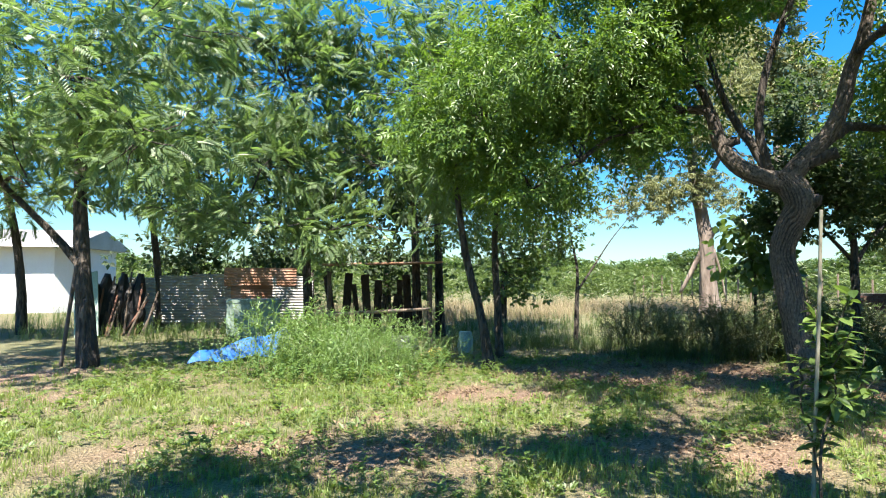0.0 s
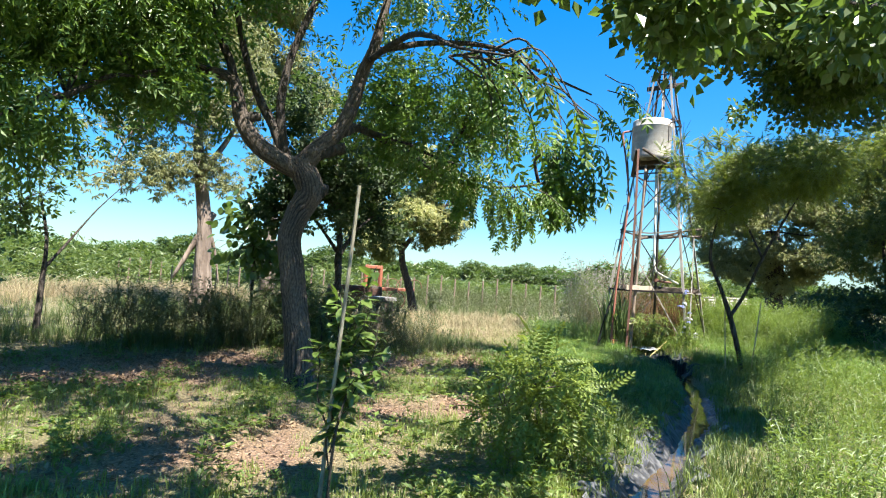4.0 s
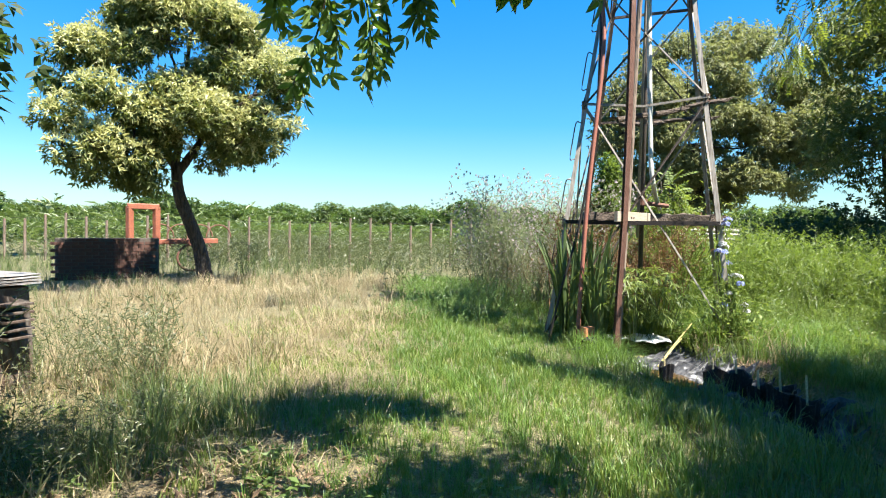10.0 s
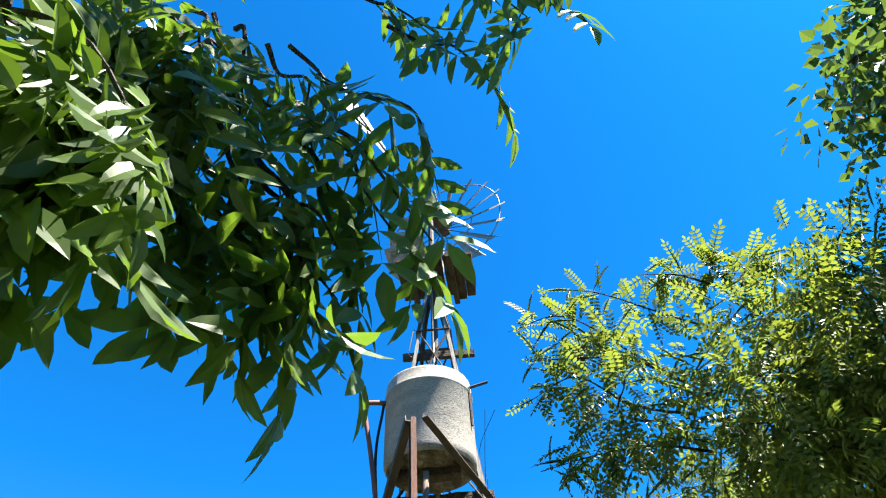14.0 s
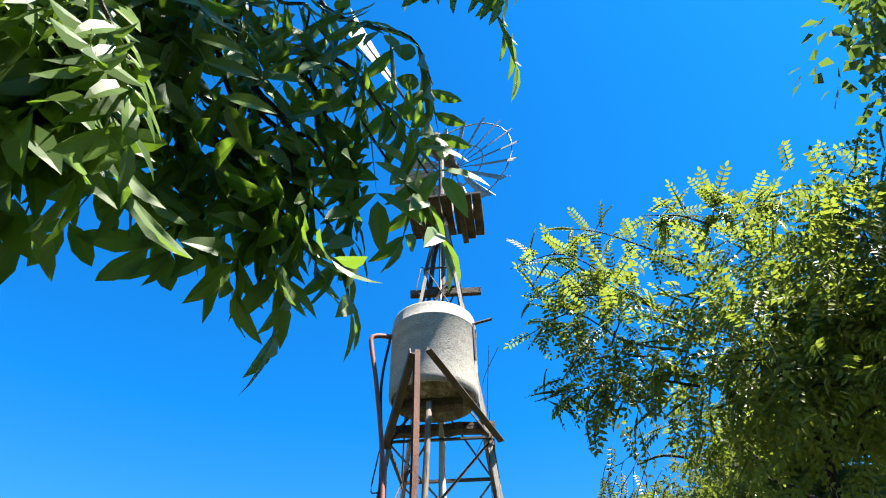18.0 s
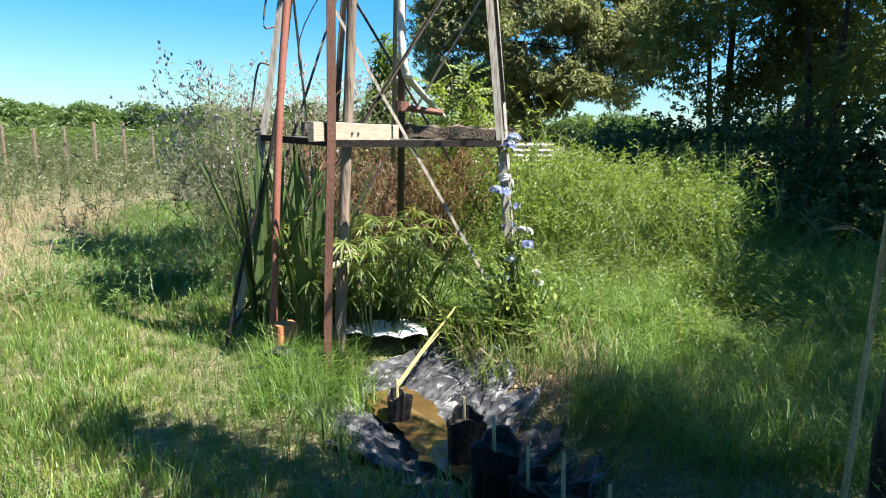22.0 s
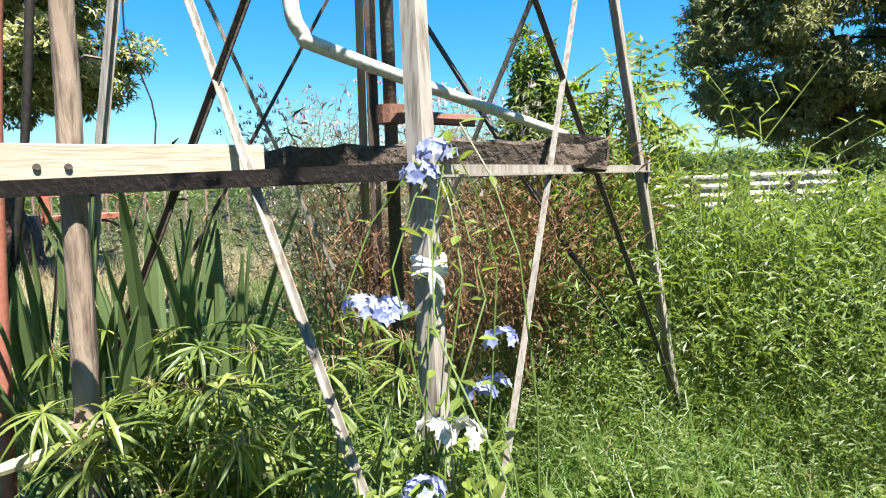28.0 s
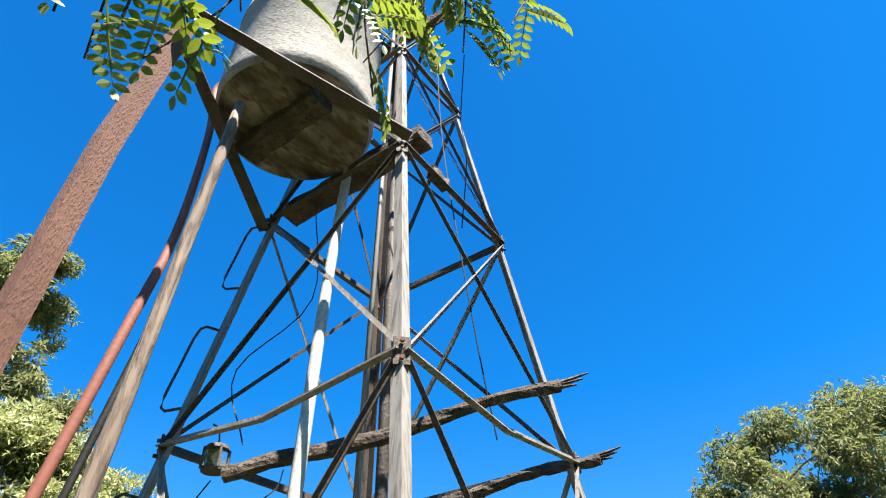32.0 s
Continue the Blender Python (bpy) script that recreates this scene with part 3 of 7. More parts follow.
ground = new("ground", mesh_np("ground", GV, np.concatenate([q[:, [0, 1, 2]], q[:, [0, 2, 3]]]), SOIL, True))
for attr, values in (("bare", bare(GX, GY)), ("dry", dryness(GX, GY))):
    ground.data.attributes.new(attr, "FLOAT", "POINT").data.foreach_set("value", values.ravel().astype(np.float32))
tagged(ground, "flat farm ground of brown soil, grass litter and straw", "ground", "", "structure")


# ---- windmill tower ----
CX, CY, TURN = 14.588, 6.273, 0.85
LEVELS = (0.0, 1.37, 2.806, 4.219, 5.55, 6.75)


def leg_at(k, z):
    """The corner N, L, F or R of the tower at a height."""
    a = TURN + math.pi - math.pi / 2 * "NLFR".index(k)
    d = 1.466 - 0.175 * z
    return (CX + d * math.cos(a), CY + d * math.sin(a), z)


tower = thing("windmill_tower", (CX, CY, 0), "tall lattice windmill tower of weathered steel with a bladed wheel", "windmill")
for k in "NLFR":
    lo, hi = np.array(leg_at(k, -0.15)), np.array(leg_at(k, 8.05))
    inward = np.array([CX - lo[0], CY - lo[1], 0])
    inward /= np.linalg.norm(inward)
    s = np.cross(hi - lo, inward)
    s /= np.linalg.norm(s)
    u = np.cross(s, (hi - lo) / np.linalg.norm(hi - lo))
    side, face = (s + u) / math.sqrt(2), (u - s) / math.sqrt(2)
    w, t = 0.052, 0.006
    V0 = [lo + a * side + b * face for a, b in angle_profile(w, t)]
    V1 = [hi + a * side * 0.8 + b * face * 0.8 for a, b in angle_profile(w, t)]
    F = []
    for m in range(6):
        n = (m + 1) % 6
        F += [(m, n, n + 6), (m, n + 6, m + 6)]
    # far leg F gets the darker steel in place of its shade
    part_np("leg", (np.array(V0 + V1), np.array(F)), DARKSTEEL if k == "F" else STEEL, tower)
    for z in LEVELS[1:5]:
        c = np.array(leg_at(k, z))
        plate = prism(rect(0.062, 0.010), c - (0, 0, 0.055), c + (0, 0, 0.055), inward)
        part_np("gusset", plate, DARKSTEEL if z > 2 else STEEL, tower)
        for off in (-0.035, 0.035):
            b0 = c - inward * 0.012 + np.array([0, 0, off])
            part_np("bolt", tube([(*b0, 0.009), (*(b0 - inward * 0.014), 0.009)], 6, 1), RUST, tower)


def flat_bar(a, b, w=0.042, t=0.006, material=STEEL, name="brace", sag=0.0):
    a, b = np.array(a, float), np.array(b, float)
    out = np.array([(a[0] + b[0]) / 2 - CX, (a[1] + b[1]) / 2 - CY, 0])
    if sag:
        mid = (a + b) / 2 - np.array([0, 0, sag])
        one = prism(angle_profile(w, t), a, mid, out)
        two = prism(angle_profile(w, t), mid, b, out)
        return part_np(name, join([one, two]), material, tower)
    return part_np(name, prism(angle_profile(w, t), a, b, out), material, tower)


FACES = ("NL", "LF", "FR", "RN")
for a, b in FACES:
    for n, z in enumerate(LEVELS[1:], 1):
        # girts on back faces LF and FR carry their shade as darker steel
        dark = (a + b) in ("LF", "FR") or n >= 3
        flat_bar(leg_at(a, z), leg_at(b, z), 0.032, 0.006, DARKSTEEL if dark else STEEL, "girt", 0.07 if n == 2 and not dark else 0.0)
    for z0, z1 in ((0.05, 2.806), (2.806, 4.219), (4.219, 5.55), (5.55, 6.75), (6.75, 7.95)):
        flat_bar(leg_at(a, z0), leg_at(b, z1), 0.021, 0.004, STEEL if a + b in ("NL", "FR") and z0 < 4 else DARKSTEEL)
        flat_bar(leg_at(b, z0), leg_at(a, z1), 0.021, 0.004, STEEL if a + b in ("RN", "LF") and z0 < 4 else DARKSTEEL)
n0, r0 = np.array(leg_at("N", 4.26)), np.array(leg_at("R", 4.25))
part_np("rusty_bar", tube([(*n0, 0.017), (*r0, 0.017)], 8, 1), RUST, tower, "rusty pipe along the girt")
part_np("bracket", prism(rect(0.06, 0.08), n0 + (r0 - n0) * 0.26, n0 + (r0 - n0) * 0.40, (0, 0, 1), 0.006, 4, 2), DARKSTEEL, tower, "dark iron bracket")
for k in range(2):
    a, b = np.array(leg_at("N", 5.5)), np.array(leg_at("R", 4.3))
    q = np.linspace(0, 1, 40)
    part_np("twisted_wire", tube([(*(a + (b - a) * u + 0.006 * np.array([math.cos(60 * u + math.pi * k), math.sin(60 * u + math.pi * k), 0]) - np.array([0, 0, 0.1 * math.sin(math.pi * u)])), 0.003) for u in q], 4, 1, 0, 0, False), WIRE, tower)
# climbing loops on one leg
for z in (0.72, 1.45, 2.15, 3.0, 3.72, 5.6, 6.3):
    a, b = np.array(leg_at("L", z)), np.array(leg_at("L", z + 0.44))
    o = np.array([-0.075, 0.04, -0.01])
    part_np("step_loop", tube([(*a, 0.007), (*(a + o), 0.007), (*((a + b) / 2 + o * 1.1), 0.007), (*(b + o), 0.007), (*b, 0.007)], 6, 3), DARKSTEEL, tower)
# platform under the wheel
for k in range(5):
    y = -0.28 + 0.17 * k
    part_np("platform_board", prism(rect(0.15, 0.04), (CX - 0.42, CY + y, 7.95), (CX + 0.42, CY + y + 0.02, 7.97), (0, 0, 1), 0.004, 4, k), OLDWOOD, tower)
for y in (-0.3, 0.3):
    part_np("platform_bearer", prism(rect(0.08, 0.10), (CX - 0.5, CY + y, 7.87), (CX + 0.5, CY + y, 7.87)), OLDWOOD, tower)
part_np("platform_bearer", prism(rect(0.07, 0.10), (CX - 0.04, CY + 0.42, 6.50), (CX + 0.07, CY - 0.50, 6.52)), OLDWOOD, tower)
for k, y in enumerate((-0.56, -0.42)):
    part_np("platform_board", prism(rect(0.13, 0.045), (CX - 0.42, CY + y, 7.915), (CX + 0.44 + 0.05 * k, CY + y + 0.03, 7.92), (0, 0, 1), 0.004, 4, 9 + k), OLDWOOD, tower)
part_np("mast", tube([(CX, CY, 6.6, 0.045), (CX, CY, 9.75, 0.045)], 10, 1), DARKSTEEL, tower)
axis = np.array([0.94, -0.34, 0.0])
hub = np.array([CX, CY, 9.55])
part_np("gearbox", tube([(*(hub - axis * 0.28), 0.13), (*(hub - axis * 0.1), 0.17), (*(hub + axis * 0.2), 0.15), (*(hub + axis * 0.38), 0.07)], 12, 2), DARKSTEEL, tower, "", True)
wheel_c = hub + axis * 0.46
side = np.cross(axis, (0, 0, 1.0))
wheel = part_np("wheel_hub", tube([(*(wheel_c - axis * 0.1), 0.09), (*(wheel_c + axis * 0.1), 0.09)], 14, 1), DARKSTEEL, tower)
for rr in (0.55, 1.08):
    ring = [(*(wheel_c + rr * (math.cos(x) * side + math.sin(x) * np.array([0, 0, 1.0]))), 0.011) for x in np.linspace(0, 2 * math.pi, 37)]
    part_np("rim", tube(ring, 5, 1), STEEL, wheel)
for k in range(18):
    x = 2 * math.pi * k / 18
    rad = math.cos(x) * side + math.sin(x) * np.array([0, 0, 1.0])
    tan = -math.sin(x) * side + math.cos(x) * np.array([0, 0, 1.0])
    face = tan * 0.82 + axis * 0.57
    V, F = [], []
    for m, s in enumerate(np.linspace(0, 1, 6)):
        c = wheel_c + rad * (0.42 + 0.76 * s) + axis * 0.02
        hw = 0.055 + 0.075 * s
        for e in (-1, -0.33, 0.33, 1):
            for th in (-0.0015, 0.0015):
                V.append(c + face * e * hw + np.cross(rad, face) * (0.022 * (1 - e * e) + th))
    for m in range(5):
        for e in range(3):
            for th in (0, 1):
                a = m * 8 + e * 2 + th
                F += [(a, a + 2, a + 10), (a, a + 10, a + 8)]
        for e in (0, 3):
            a = m * 8 + e * 2
            F += [(a, a + 1, a + 9), (a, a + 9, a + 8)]
    part_np("blade", (np.array(V), np.array(F)), STEEL, wheel)
    part_np("spoke", tube([(*(wheel_c + rad * 0.08), 0.008), (*(wheel_c + rad * 1.08), 0.008)], 5, 1), DARKSTEEL, wheel)
tail_dir = np.array([-0.94, 0.36, 0.02])
part_np("tail_pole", tube([(*(hub - axis * 0.2), 0.025), (*(hub + tail_dir * 2.2), 0.02)], 8, 1), DARKSTEEL, tower)
t0, t1, z = hub + tail_dir * 1.35, hub + tail_dir * 2.62, np.array([0, 0, 1.0])
tn = np.cross(tail_dir, z) * 0.004
outline = [t0 - z * 0.10, t0 + z * 0.10, t1 + z * 0.34 - tail_dir * 0.05, t1 + z * 0.10 - tail_dir * 0.22, t1 - z * 0.10 - tail_dir * 0.22, t1 - z * 0.34 - tail_dir * 0.05]
V = np.array([p + tn for p in outline] + [p - tn for p in outline])
F = [(0, 1, 2), (0, 2, 3), (0, 3, 4), (0, 4, 5)]
F += [tuple(a + 6 for a in f[::-1]) for f in F] + [f for m in range(6) for f in ((m, (m + 1) % 6, (m + 1) % 6 + 6), (m, (m + 1) % 6 + 6, m + 6))]
part_np("tail_vane", (V, np.array(F)), WHITESHEET, tower, "white sheet metal tail vane")
# pump pipe up the middle
part_np("pump_pipe", tube([(CX + 0.05, CY + 0.02, -0.1, 0.03), (CX + 0.05, CY + 0.02, 6.8, 0.03)], 10, 1), DARKSTEEL, tower, "", True)
part_np("pump_rod", tube([(CX - 0.1, CY + 0.05, 1.2, 0.018), (CX - 0.02, CY, 8.6, 0.014)], 8, 1), STEEL, tower, "", True)
part_np("pump_flange", tube([(CX + 0.05, CY + 0.02, 1.62, 0.065), (CX + 0.05, CY + 0.02, 1.70, 0.065)], 12, 1), RUST, tower)
part_np("pump_spout", tube([(CX + 0.05, CY + 0.02, 1.66, 0.028), (CX + 0.14, CY - 0.1, 1.64, 0.028), (CX + 0.28, CY - 0.28, 1.62, 0.028)], 8, 2), RUST, tower)

# water pipe with a bend
pipe = thing("water_pipe", (14.08, 6.23, 1.9), "pale plastic water pipe bent below the tank", "pipe")
part_np("pipe_run", tube([(14.185, 6.24, 4.56, 0.028), (14.10, 6.20, 3.5, 0.028), (14.035, 6.15, 2.35, 0.028), (14.0, 6.125, 2.0, 0.028), (14.03, 6.11, 1.88, 0.028),
                          (14.16, 6.115, 1.84, 0.028), (15.1, 6.16, 1.73, 0.028), (16.1, 6.2, 1.62, 0.028)], 10, 6), PVC, pipe, "", True)

# tank stand: rusty post and struts
PX, PY = 13.04, 6.35
TX, TY = 13.76, 6.24
stand = thing("tank_stand", (PX, PY, 0), "rusty steel post with struts carrying the water tank", "tank stand")
channel = [(-0.048, -0.024), (0.048, -0.024), (0.048, 0.024), (0.042, 0.024), (0.042, -0.018), (-0.042, -0.018), (-0.042, 0.024), (-0.048, 0.024)]
V, F = [], []
for m, (z, dx, dy) in enumerate(((-0.1, 0.0, 0.0), (0.7, -0.02, -0.03), (1.4, -0.04, -0.065), (2.6, -0.075, -0.09), (3.6, -0.065, -0.095), (4.6, 0.0, -0.075))):
    V += [(PX + dx + 0.92 * a - 0.39 * b, PY + dy + 0.92 * b + 0.39 * a, z) for a, b in channel]
    if m:
        F += [f for n in range(8) for f in ((8 * m - 8 + n, 8 * m - 8 + (n + 1) % 8, 8 * m + (n + 1) % 8), (8 * m - 8 + n, 8 * m + (n + 1) % 8, 8 * m + n))]
part_np("post", (np.array(V), np.array(F)), RUST, stand)
for k in "NL":
    e = leg_at(k, 4.22)
    part_np("strut", prism(angle_profile(0.07, 0.009), (PX - 0.03, PY + (-0.16 if k == "N" else -0.02), 4.58), (e[0] - 0.03, e[1] + (-0.07 if k == "N" else 0.05), 4.16)), DARKSTEEL, stand)
    part_np("tie_beam", prism(angle_profile(0.042, 0.007), (PX, PY - 0.065, 1.35), leg_at(k, 1.365)), SHADEDSTEEL, stand, "rusty angle iron coloured black as in shade")
for k, s in enumerate((0.62, 1.12)):
    n3, l3 = np.array(leg_at("N", 4.41)), np.array(leg_at("L", 4.41))
    p = np.array([PX, PY - 0.08, 4.41])
    part_np("bearer", prism(rect(0.14, 0.085), p + (n3 - p) * s, p + (l3 - p) * s, (0, 0, 1), 0.008, 9, k), OLDWOOD, stand, "dark rotten timber bearer")
# holes are flush black discs that stand in for the shade inside
for z in (0.5, 0.62, 1.1, 1.2):
    part_np("bolt_hole", tube([(PX + 0.0096 - 0.028 * z, PY - 0.0228 - 0.045 * z, z, 0.008), (PX + 0.008 - 0.028 * z, PY - 0.018 - 0.045 * z, z, 0.008)], 6, 1), WIRE, stand)

# water tank
prof = [(0.42, 0.0), (0.442, 0.03), (0.447, 0.08), (0.448, 0.76), (0.456, 0.77), (0.456, 0.775), (0.447, 0.785), (0.445, 0.90), (0.438, 0.925), (0.425, 0.935), (0.405, 0.935), (0.405, 0.8), (0.40, 0.2), (0.0, 0.12)]
TZ = 4.47


def lathe(profile, cx, cy, cz, n=48):
    """A turned shape from (radius, height) pairs."""
    q = np.linspace(0, 2 * np.pi, n + 1)[:-1]
    V = np.array([(cx + r * math.cos(a), cy + r * math.sin(a), cz + z) for r, z in profile for a in q])
    F = []
    for m in range(len(profile) - 1):
        for k in range(n):
            a, b = m * n + k, m * n + (k + 1) % n
            F += [(a, b, b + n), (a, b + n, a + n)]
    return V, np.array(F)


tank = thing("water_tank", (TX, TY, TZ), "round grey fibre cement water tank on a rusty stand", "tank")
part_np("body", lathe(prof, TX, TY, TZ), CEMENT, tank, "", True)
part_np("base", lathe([(0.0, -0.02), (0.30, -0.018), (0.39, -0.012), (0.418, 0.0)], TX, TY, TZ), STAINED, tank, "stained damp underside of the tank", False)
part_np("outlet_rod", tube([(TX - 0.07, TY - 0.38, TZ + 0.83, 0.016), (TX - 0.05, TY - 0.63, TZ + 0.90, 0.016)], 6, 1), DARKSTEEL, tank)
part_np("float_rod", tube([(TX - 0.13, TY - 0.435, TZ + 0.81, 0.011), (TX - 0.13, TY - 0.445, TZ + 0.36, 0.011)], 6, 1), DARKSTEEL, tank)

# pipes and posts beside the rusty post
red = thing("overflow_pipe", (13.38, 6.86, 0), "thin red oxide overflow pipe running up to the tank rim", "pipe")
part_np("pipe_run", tube([(13.19, 6.79, -0.05, 0.024), (13.28, 6.73, 1.6, 0.024), (13.42, 6.635, 3.05, 0.024), (13.49, 6.64, 3.7, 0.022), (13.52, 6.76, 4.55, 0.022), (13.50, 6.84, 5.0, 0.024), (13.50, 6.85, 5.12, 0.026), (13.53, 6.80, 5.17, 0.026), (13.62, 6.66, 5.2, 0.026)], 8, 6), REDPIPE, red, "", True)
hose = thing("black_hose", (13.4, 6.9, 0), "black rubber hose hanging down from the tank", "hose")
part_np("hose_run", tube([(13.60, 6.68, 5.16, 0.014), (13.60, 6.74, 4.6, 0.014), (13.58, 6.68, 3.7, 0.016), (13.47, 6.69, 2.6, 0.016), (13.36, 6.82, 1.4, 0.014), (13.22, 6.99, 0.6, 0.014), (13.15, 7.1, 0.02, 0.014)], 8, 6), WIRE, hose, "", True)
post = thing("wooden_post", (13.25, 6.31, 0), "weathered round wooden post under the tank", "post")
part_np("pole", tube([(13.31, 6.37, -0.1, 0.038), (13.335, 6.335, 0.9, 0.036), (13.36, 6.29, 2.0, 0.031), (13.39, 6.265, 3.0, 0.028), (13.42, 6.225, 4.30, 0.027)], 12, 6, 0.03, 3), POSTWOOD, post, "", True)
clamp = thing("pipe_tie", (13.2, 6.29, 0.66), "white pipe tied across the posts with rag", "pipe")
part_np("cross_pipe", tube([(13.04, 6.37, 0.60, 0.02), (13.42, 6.27, 0.64, 0.02)], 8, 1), CANE, clamp)
for k in range(4):
    c = np.array([13.33, 6.34, 0.58 + 0.03 * k])
    ring = [(*(c + 0.05 * np.array([math.cos(x), math.sin(x), 0.1 * math.sin(3 * x + k)])), 0.012) for x in np.linspace(0, 2 * math.pi, 13)]
    part_np("rag_turn", tube(ring, 5, 1), POSTWOOD, clamp)

rag = thing("rag_tie", leg_at("N", 1.16), "strip of white rag knotted round the tower leg", "rag")
for k in range(3):
    c = np.array(leg_at("N", 1.145 + 0.014 * k)) + np.array([0.012, 0.012, 0])
    part_np("rag_turn", tube([(*(c + 0.038 * np.array([math.cos(x), math.sin(x), 0.2 * math.sin(2 * x + k)])), 0.009) for x in np.linspace(0, 2 * math.pi, 15)], 6, 1), WHITESHEET, rag)
for k in range(2):
    c = np.array(leg_at("N", 1.15)) + np.array([-0.028, -0.03, 0])
    part_np("rag_tail", tube([(*c, 0.008), (*(c + np.array([0.015 - 0.03 * k, -0.012, -0.02])), 0.008), (*(c + np.array([0.025 - 0.045 * k, -0.015, -0.055])), 0.003)], 6, 3), WHITESHEET, rag)

# boards and beams on the tower
plank = thing("bleached_plank", (13.5, 6.4, 1.42), "pale bleached plank bolted to the lowest girt", "plank")
part_np("board", prism(rect(0.035, 0.11), (12.86, 6.35, 1.435), (13.85, 6.125, 1.44), (0, 0, 1), 0.002, 6), PALEWOOD, plank)
for x in (13.24, 13.31):
    y = 6.35 - 0.227 * (x - 12.86) - 0.017
    part_np("bolt", tube([(x, y, 1.43, 0.010), (x - 0.002, y - 0.009, 1.43, 0.009)], 8, 1), DARKSTEEL, plank)
beam = thing("weathered_beam", (14.3, 6.1, 1.4), "thick cracked dark wooden beam lying on the lowest girts", "beam")
part_np("timber", prism(rect(0.11, 0.10), (13.9, 6.85, 1.46), (14.74, 5.32, 1.44), (0, 0, 1), 0.013, 22, 4), OLDWOOD, beam)
beam = thing("weathered_beam", (14.7, 6.4, 1.4), "thick cracked dark wooden beam lying on the lowest girts", "beam")
part_np("timber", prism(rect(0.09, 0.09), (14.1, 6.95, 1.45), (14.98, 5.42, 1.45), (0, 0, 1), 0.012, 22, 5), OLDWOOD, beam)
for seed, a, b in ((7, (13.96, 6.53, 2.61), (14.76, 5.36, 2.93)), (8, (15.2, 6.7, 2.77), (15.35, 5.50, 2.82))):
    log = thing("weathered_log", a, "split weathered log laid across the tower girts", "log")
    a, b = np.array(a), np.array(b)
    L = [(*(a + (b - a) * s + np.array([0, 0, 0.014 * math.sin(9 * s + seed)])), 0.036 * (1 - 0.3 * s)) for s in np.linspace(0, 1, 12)]
    part_np("timber", tube(L, 9, 2, 0.13, seed), OLDWOOD, log)
    for k in range(3):
        part_np("splinter", tube([(*(b - (b - a) * 0.06), 0.018), (*(b + (b - a) * (0.05 + 0.02 * k) + np.array([0, 0, 0.02 * k - 0.02])), 0.004)], 5, 1), OLDWOOD, log)
jar = thing("hanging_lantern", (13.93, 6.57, 2.71), "small square dark-framed glass lantern hung on the girt", "lantern")
part_np("glass_body", box((13.93, 6.57, 2.648), (0.072, 0.072, 0.08), 0.5, 0.008), GLASS, jar, "clear glass body")
part_np("cap", lathe([(0.0, 0.0), (0.052, 0.0), (0.046, 0.016), (0.025, 0.026), (0.0, 0.028)], 13.93, 6.57, 2.725, 16), DARKSTEEL, jar)
part_np("base", lathe([(0.0, 0.0), (0.05, 0.0), (0.052, 0.014), (0.0, 0.016)], 13.93, 6.57, 2.634, 16), DARKSTEEL, jar)
for k in range(4):
    q = 0.5 + math.pi * (0.25 + 0.5 * k)
    part_np("corner_bar", tube([(13.93 + 0.053 * math.cos(q), 6.57 + 0.053 * math.sin(q), 2.64, 0.006), (13.93 + 0.053 * math.cos(q), 6.57 + 0.053 * math.sin(q), 2.732, 0.006)], 6, 1), DARKSTEEL, jar)
part_np("hanger", tube([(13.93, 6.57, 2.76, 0.004), (13.92, 6.58, 2.82, 0.004), (13.9, 6.6, 2.84, 0.004)], 5, 3), WIRE, jar)
for k, (a, b) in enumerate((((13.93, 6.57, 2.6), (13.7, 6.8, 1.2)), ((14.1, 6.4, 4.2), (14.0, 6.5, 2.75)), ((14.4, 5.7, 5.5), (14.9, 5.8, 2.85)), ((15.0, 6.0, 4.4), (14.6, 5.6, 5.6)), ((14.3, 6.6, 2.75), (14.15, 6.7, 2.45)))):
    g = rng_of(50 + k)
    alone("loose_wire", tube(limb_to(np.array(a), np.array(b), 0.004, 0.004, g, -0.05), 4, 5), WIRE, "thin loose wire hanging from the tower", "wire", "loose wires")

# pond at the tower's foot
def strip(width, lift, n_across, seed, wrinkle=0.0, line=DITCH, clamp_z=None, steps=14):
    L = spline([(*p, 0, 0) for p in line], steps)[:, :2]
    T = np.gradient(L, axis=0)
    T /= np.linalg.norm(T, axis=1)[:, None]
    N = np.stack([-T[:, 1], T[:, 0]], 1)
    g = rng_of(seed)
    e = np.linspace(-1, 1, n_across)
    edge = np.interp(L[:, 0], (2.0, 6.0, 9.5, 11.2, 11.8, 12.4, 12.9), (0.9, 0.9, 0.5, 0.4, 0.5, 0.75, 1.0)) + 0.16 * np.sin(np.arange(len(L)) * 0.7 + seed) + 0.08 * g.standard_normal(len(L))
    P = L[:, None] + N[:, None] * (e[None, :, None] * width / 2 * edge[:, None, None])
    z = ground_z(P[..., 0], P[..., 1]) + lift + wrinkle * g.standard_normal(P.shape[:2]) + wrinkle * 1.4 * np.abs(np.sin(P[..., 0] * 13 + 6 * P[..., 1])) * np.cos(P[..., 1] * 17 - 4 * P[..., 0])
    if clamp_z is not None:
        z = np.full_like(z, clamp_z)
    V = np.concatenate([P, z[..., None]], -1).reshape(-1, 3)
    i, j = np.meshgrid(np.arange(len(L) - 1), np.arange(n_across - 1), indexing="ij")
    q = np.stack([i * n_across + j, (i + 1) * n_across + j, (i + 1) * n_across + j + 1, i * n_across + j + 1], -1).reshape(-1, 4)
    return V, np.concatenate([q[:, [0, 1, 2]], q[:, [0, 2, 3]]])


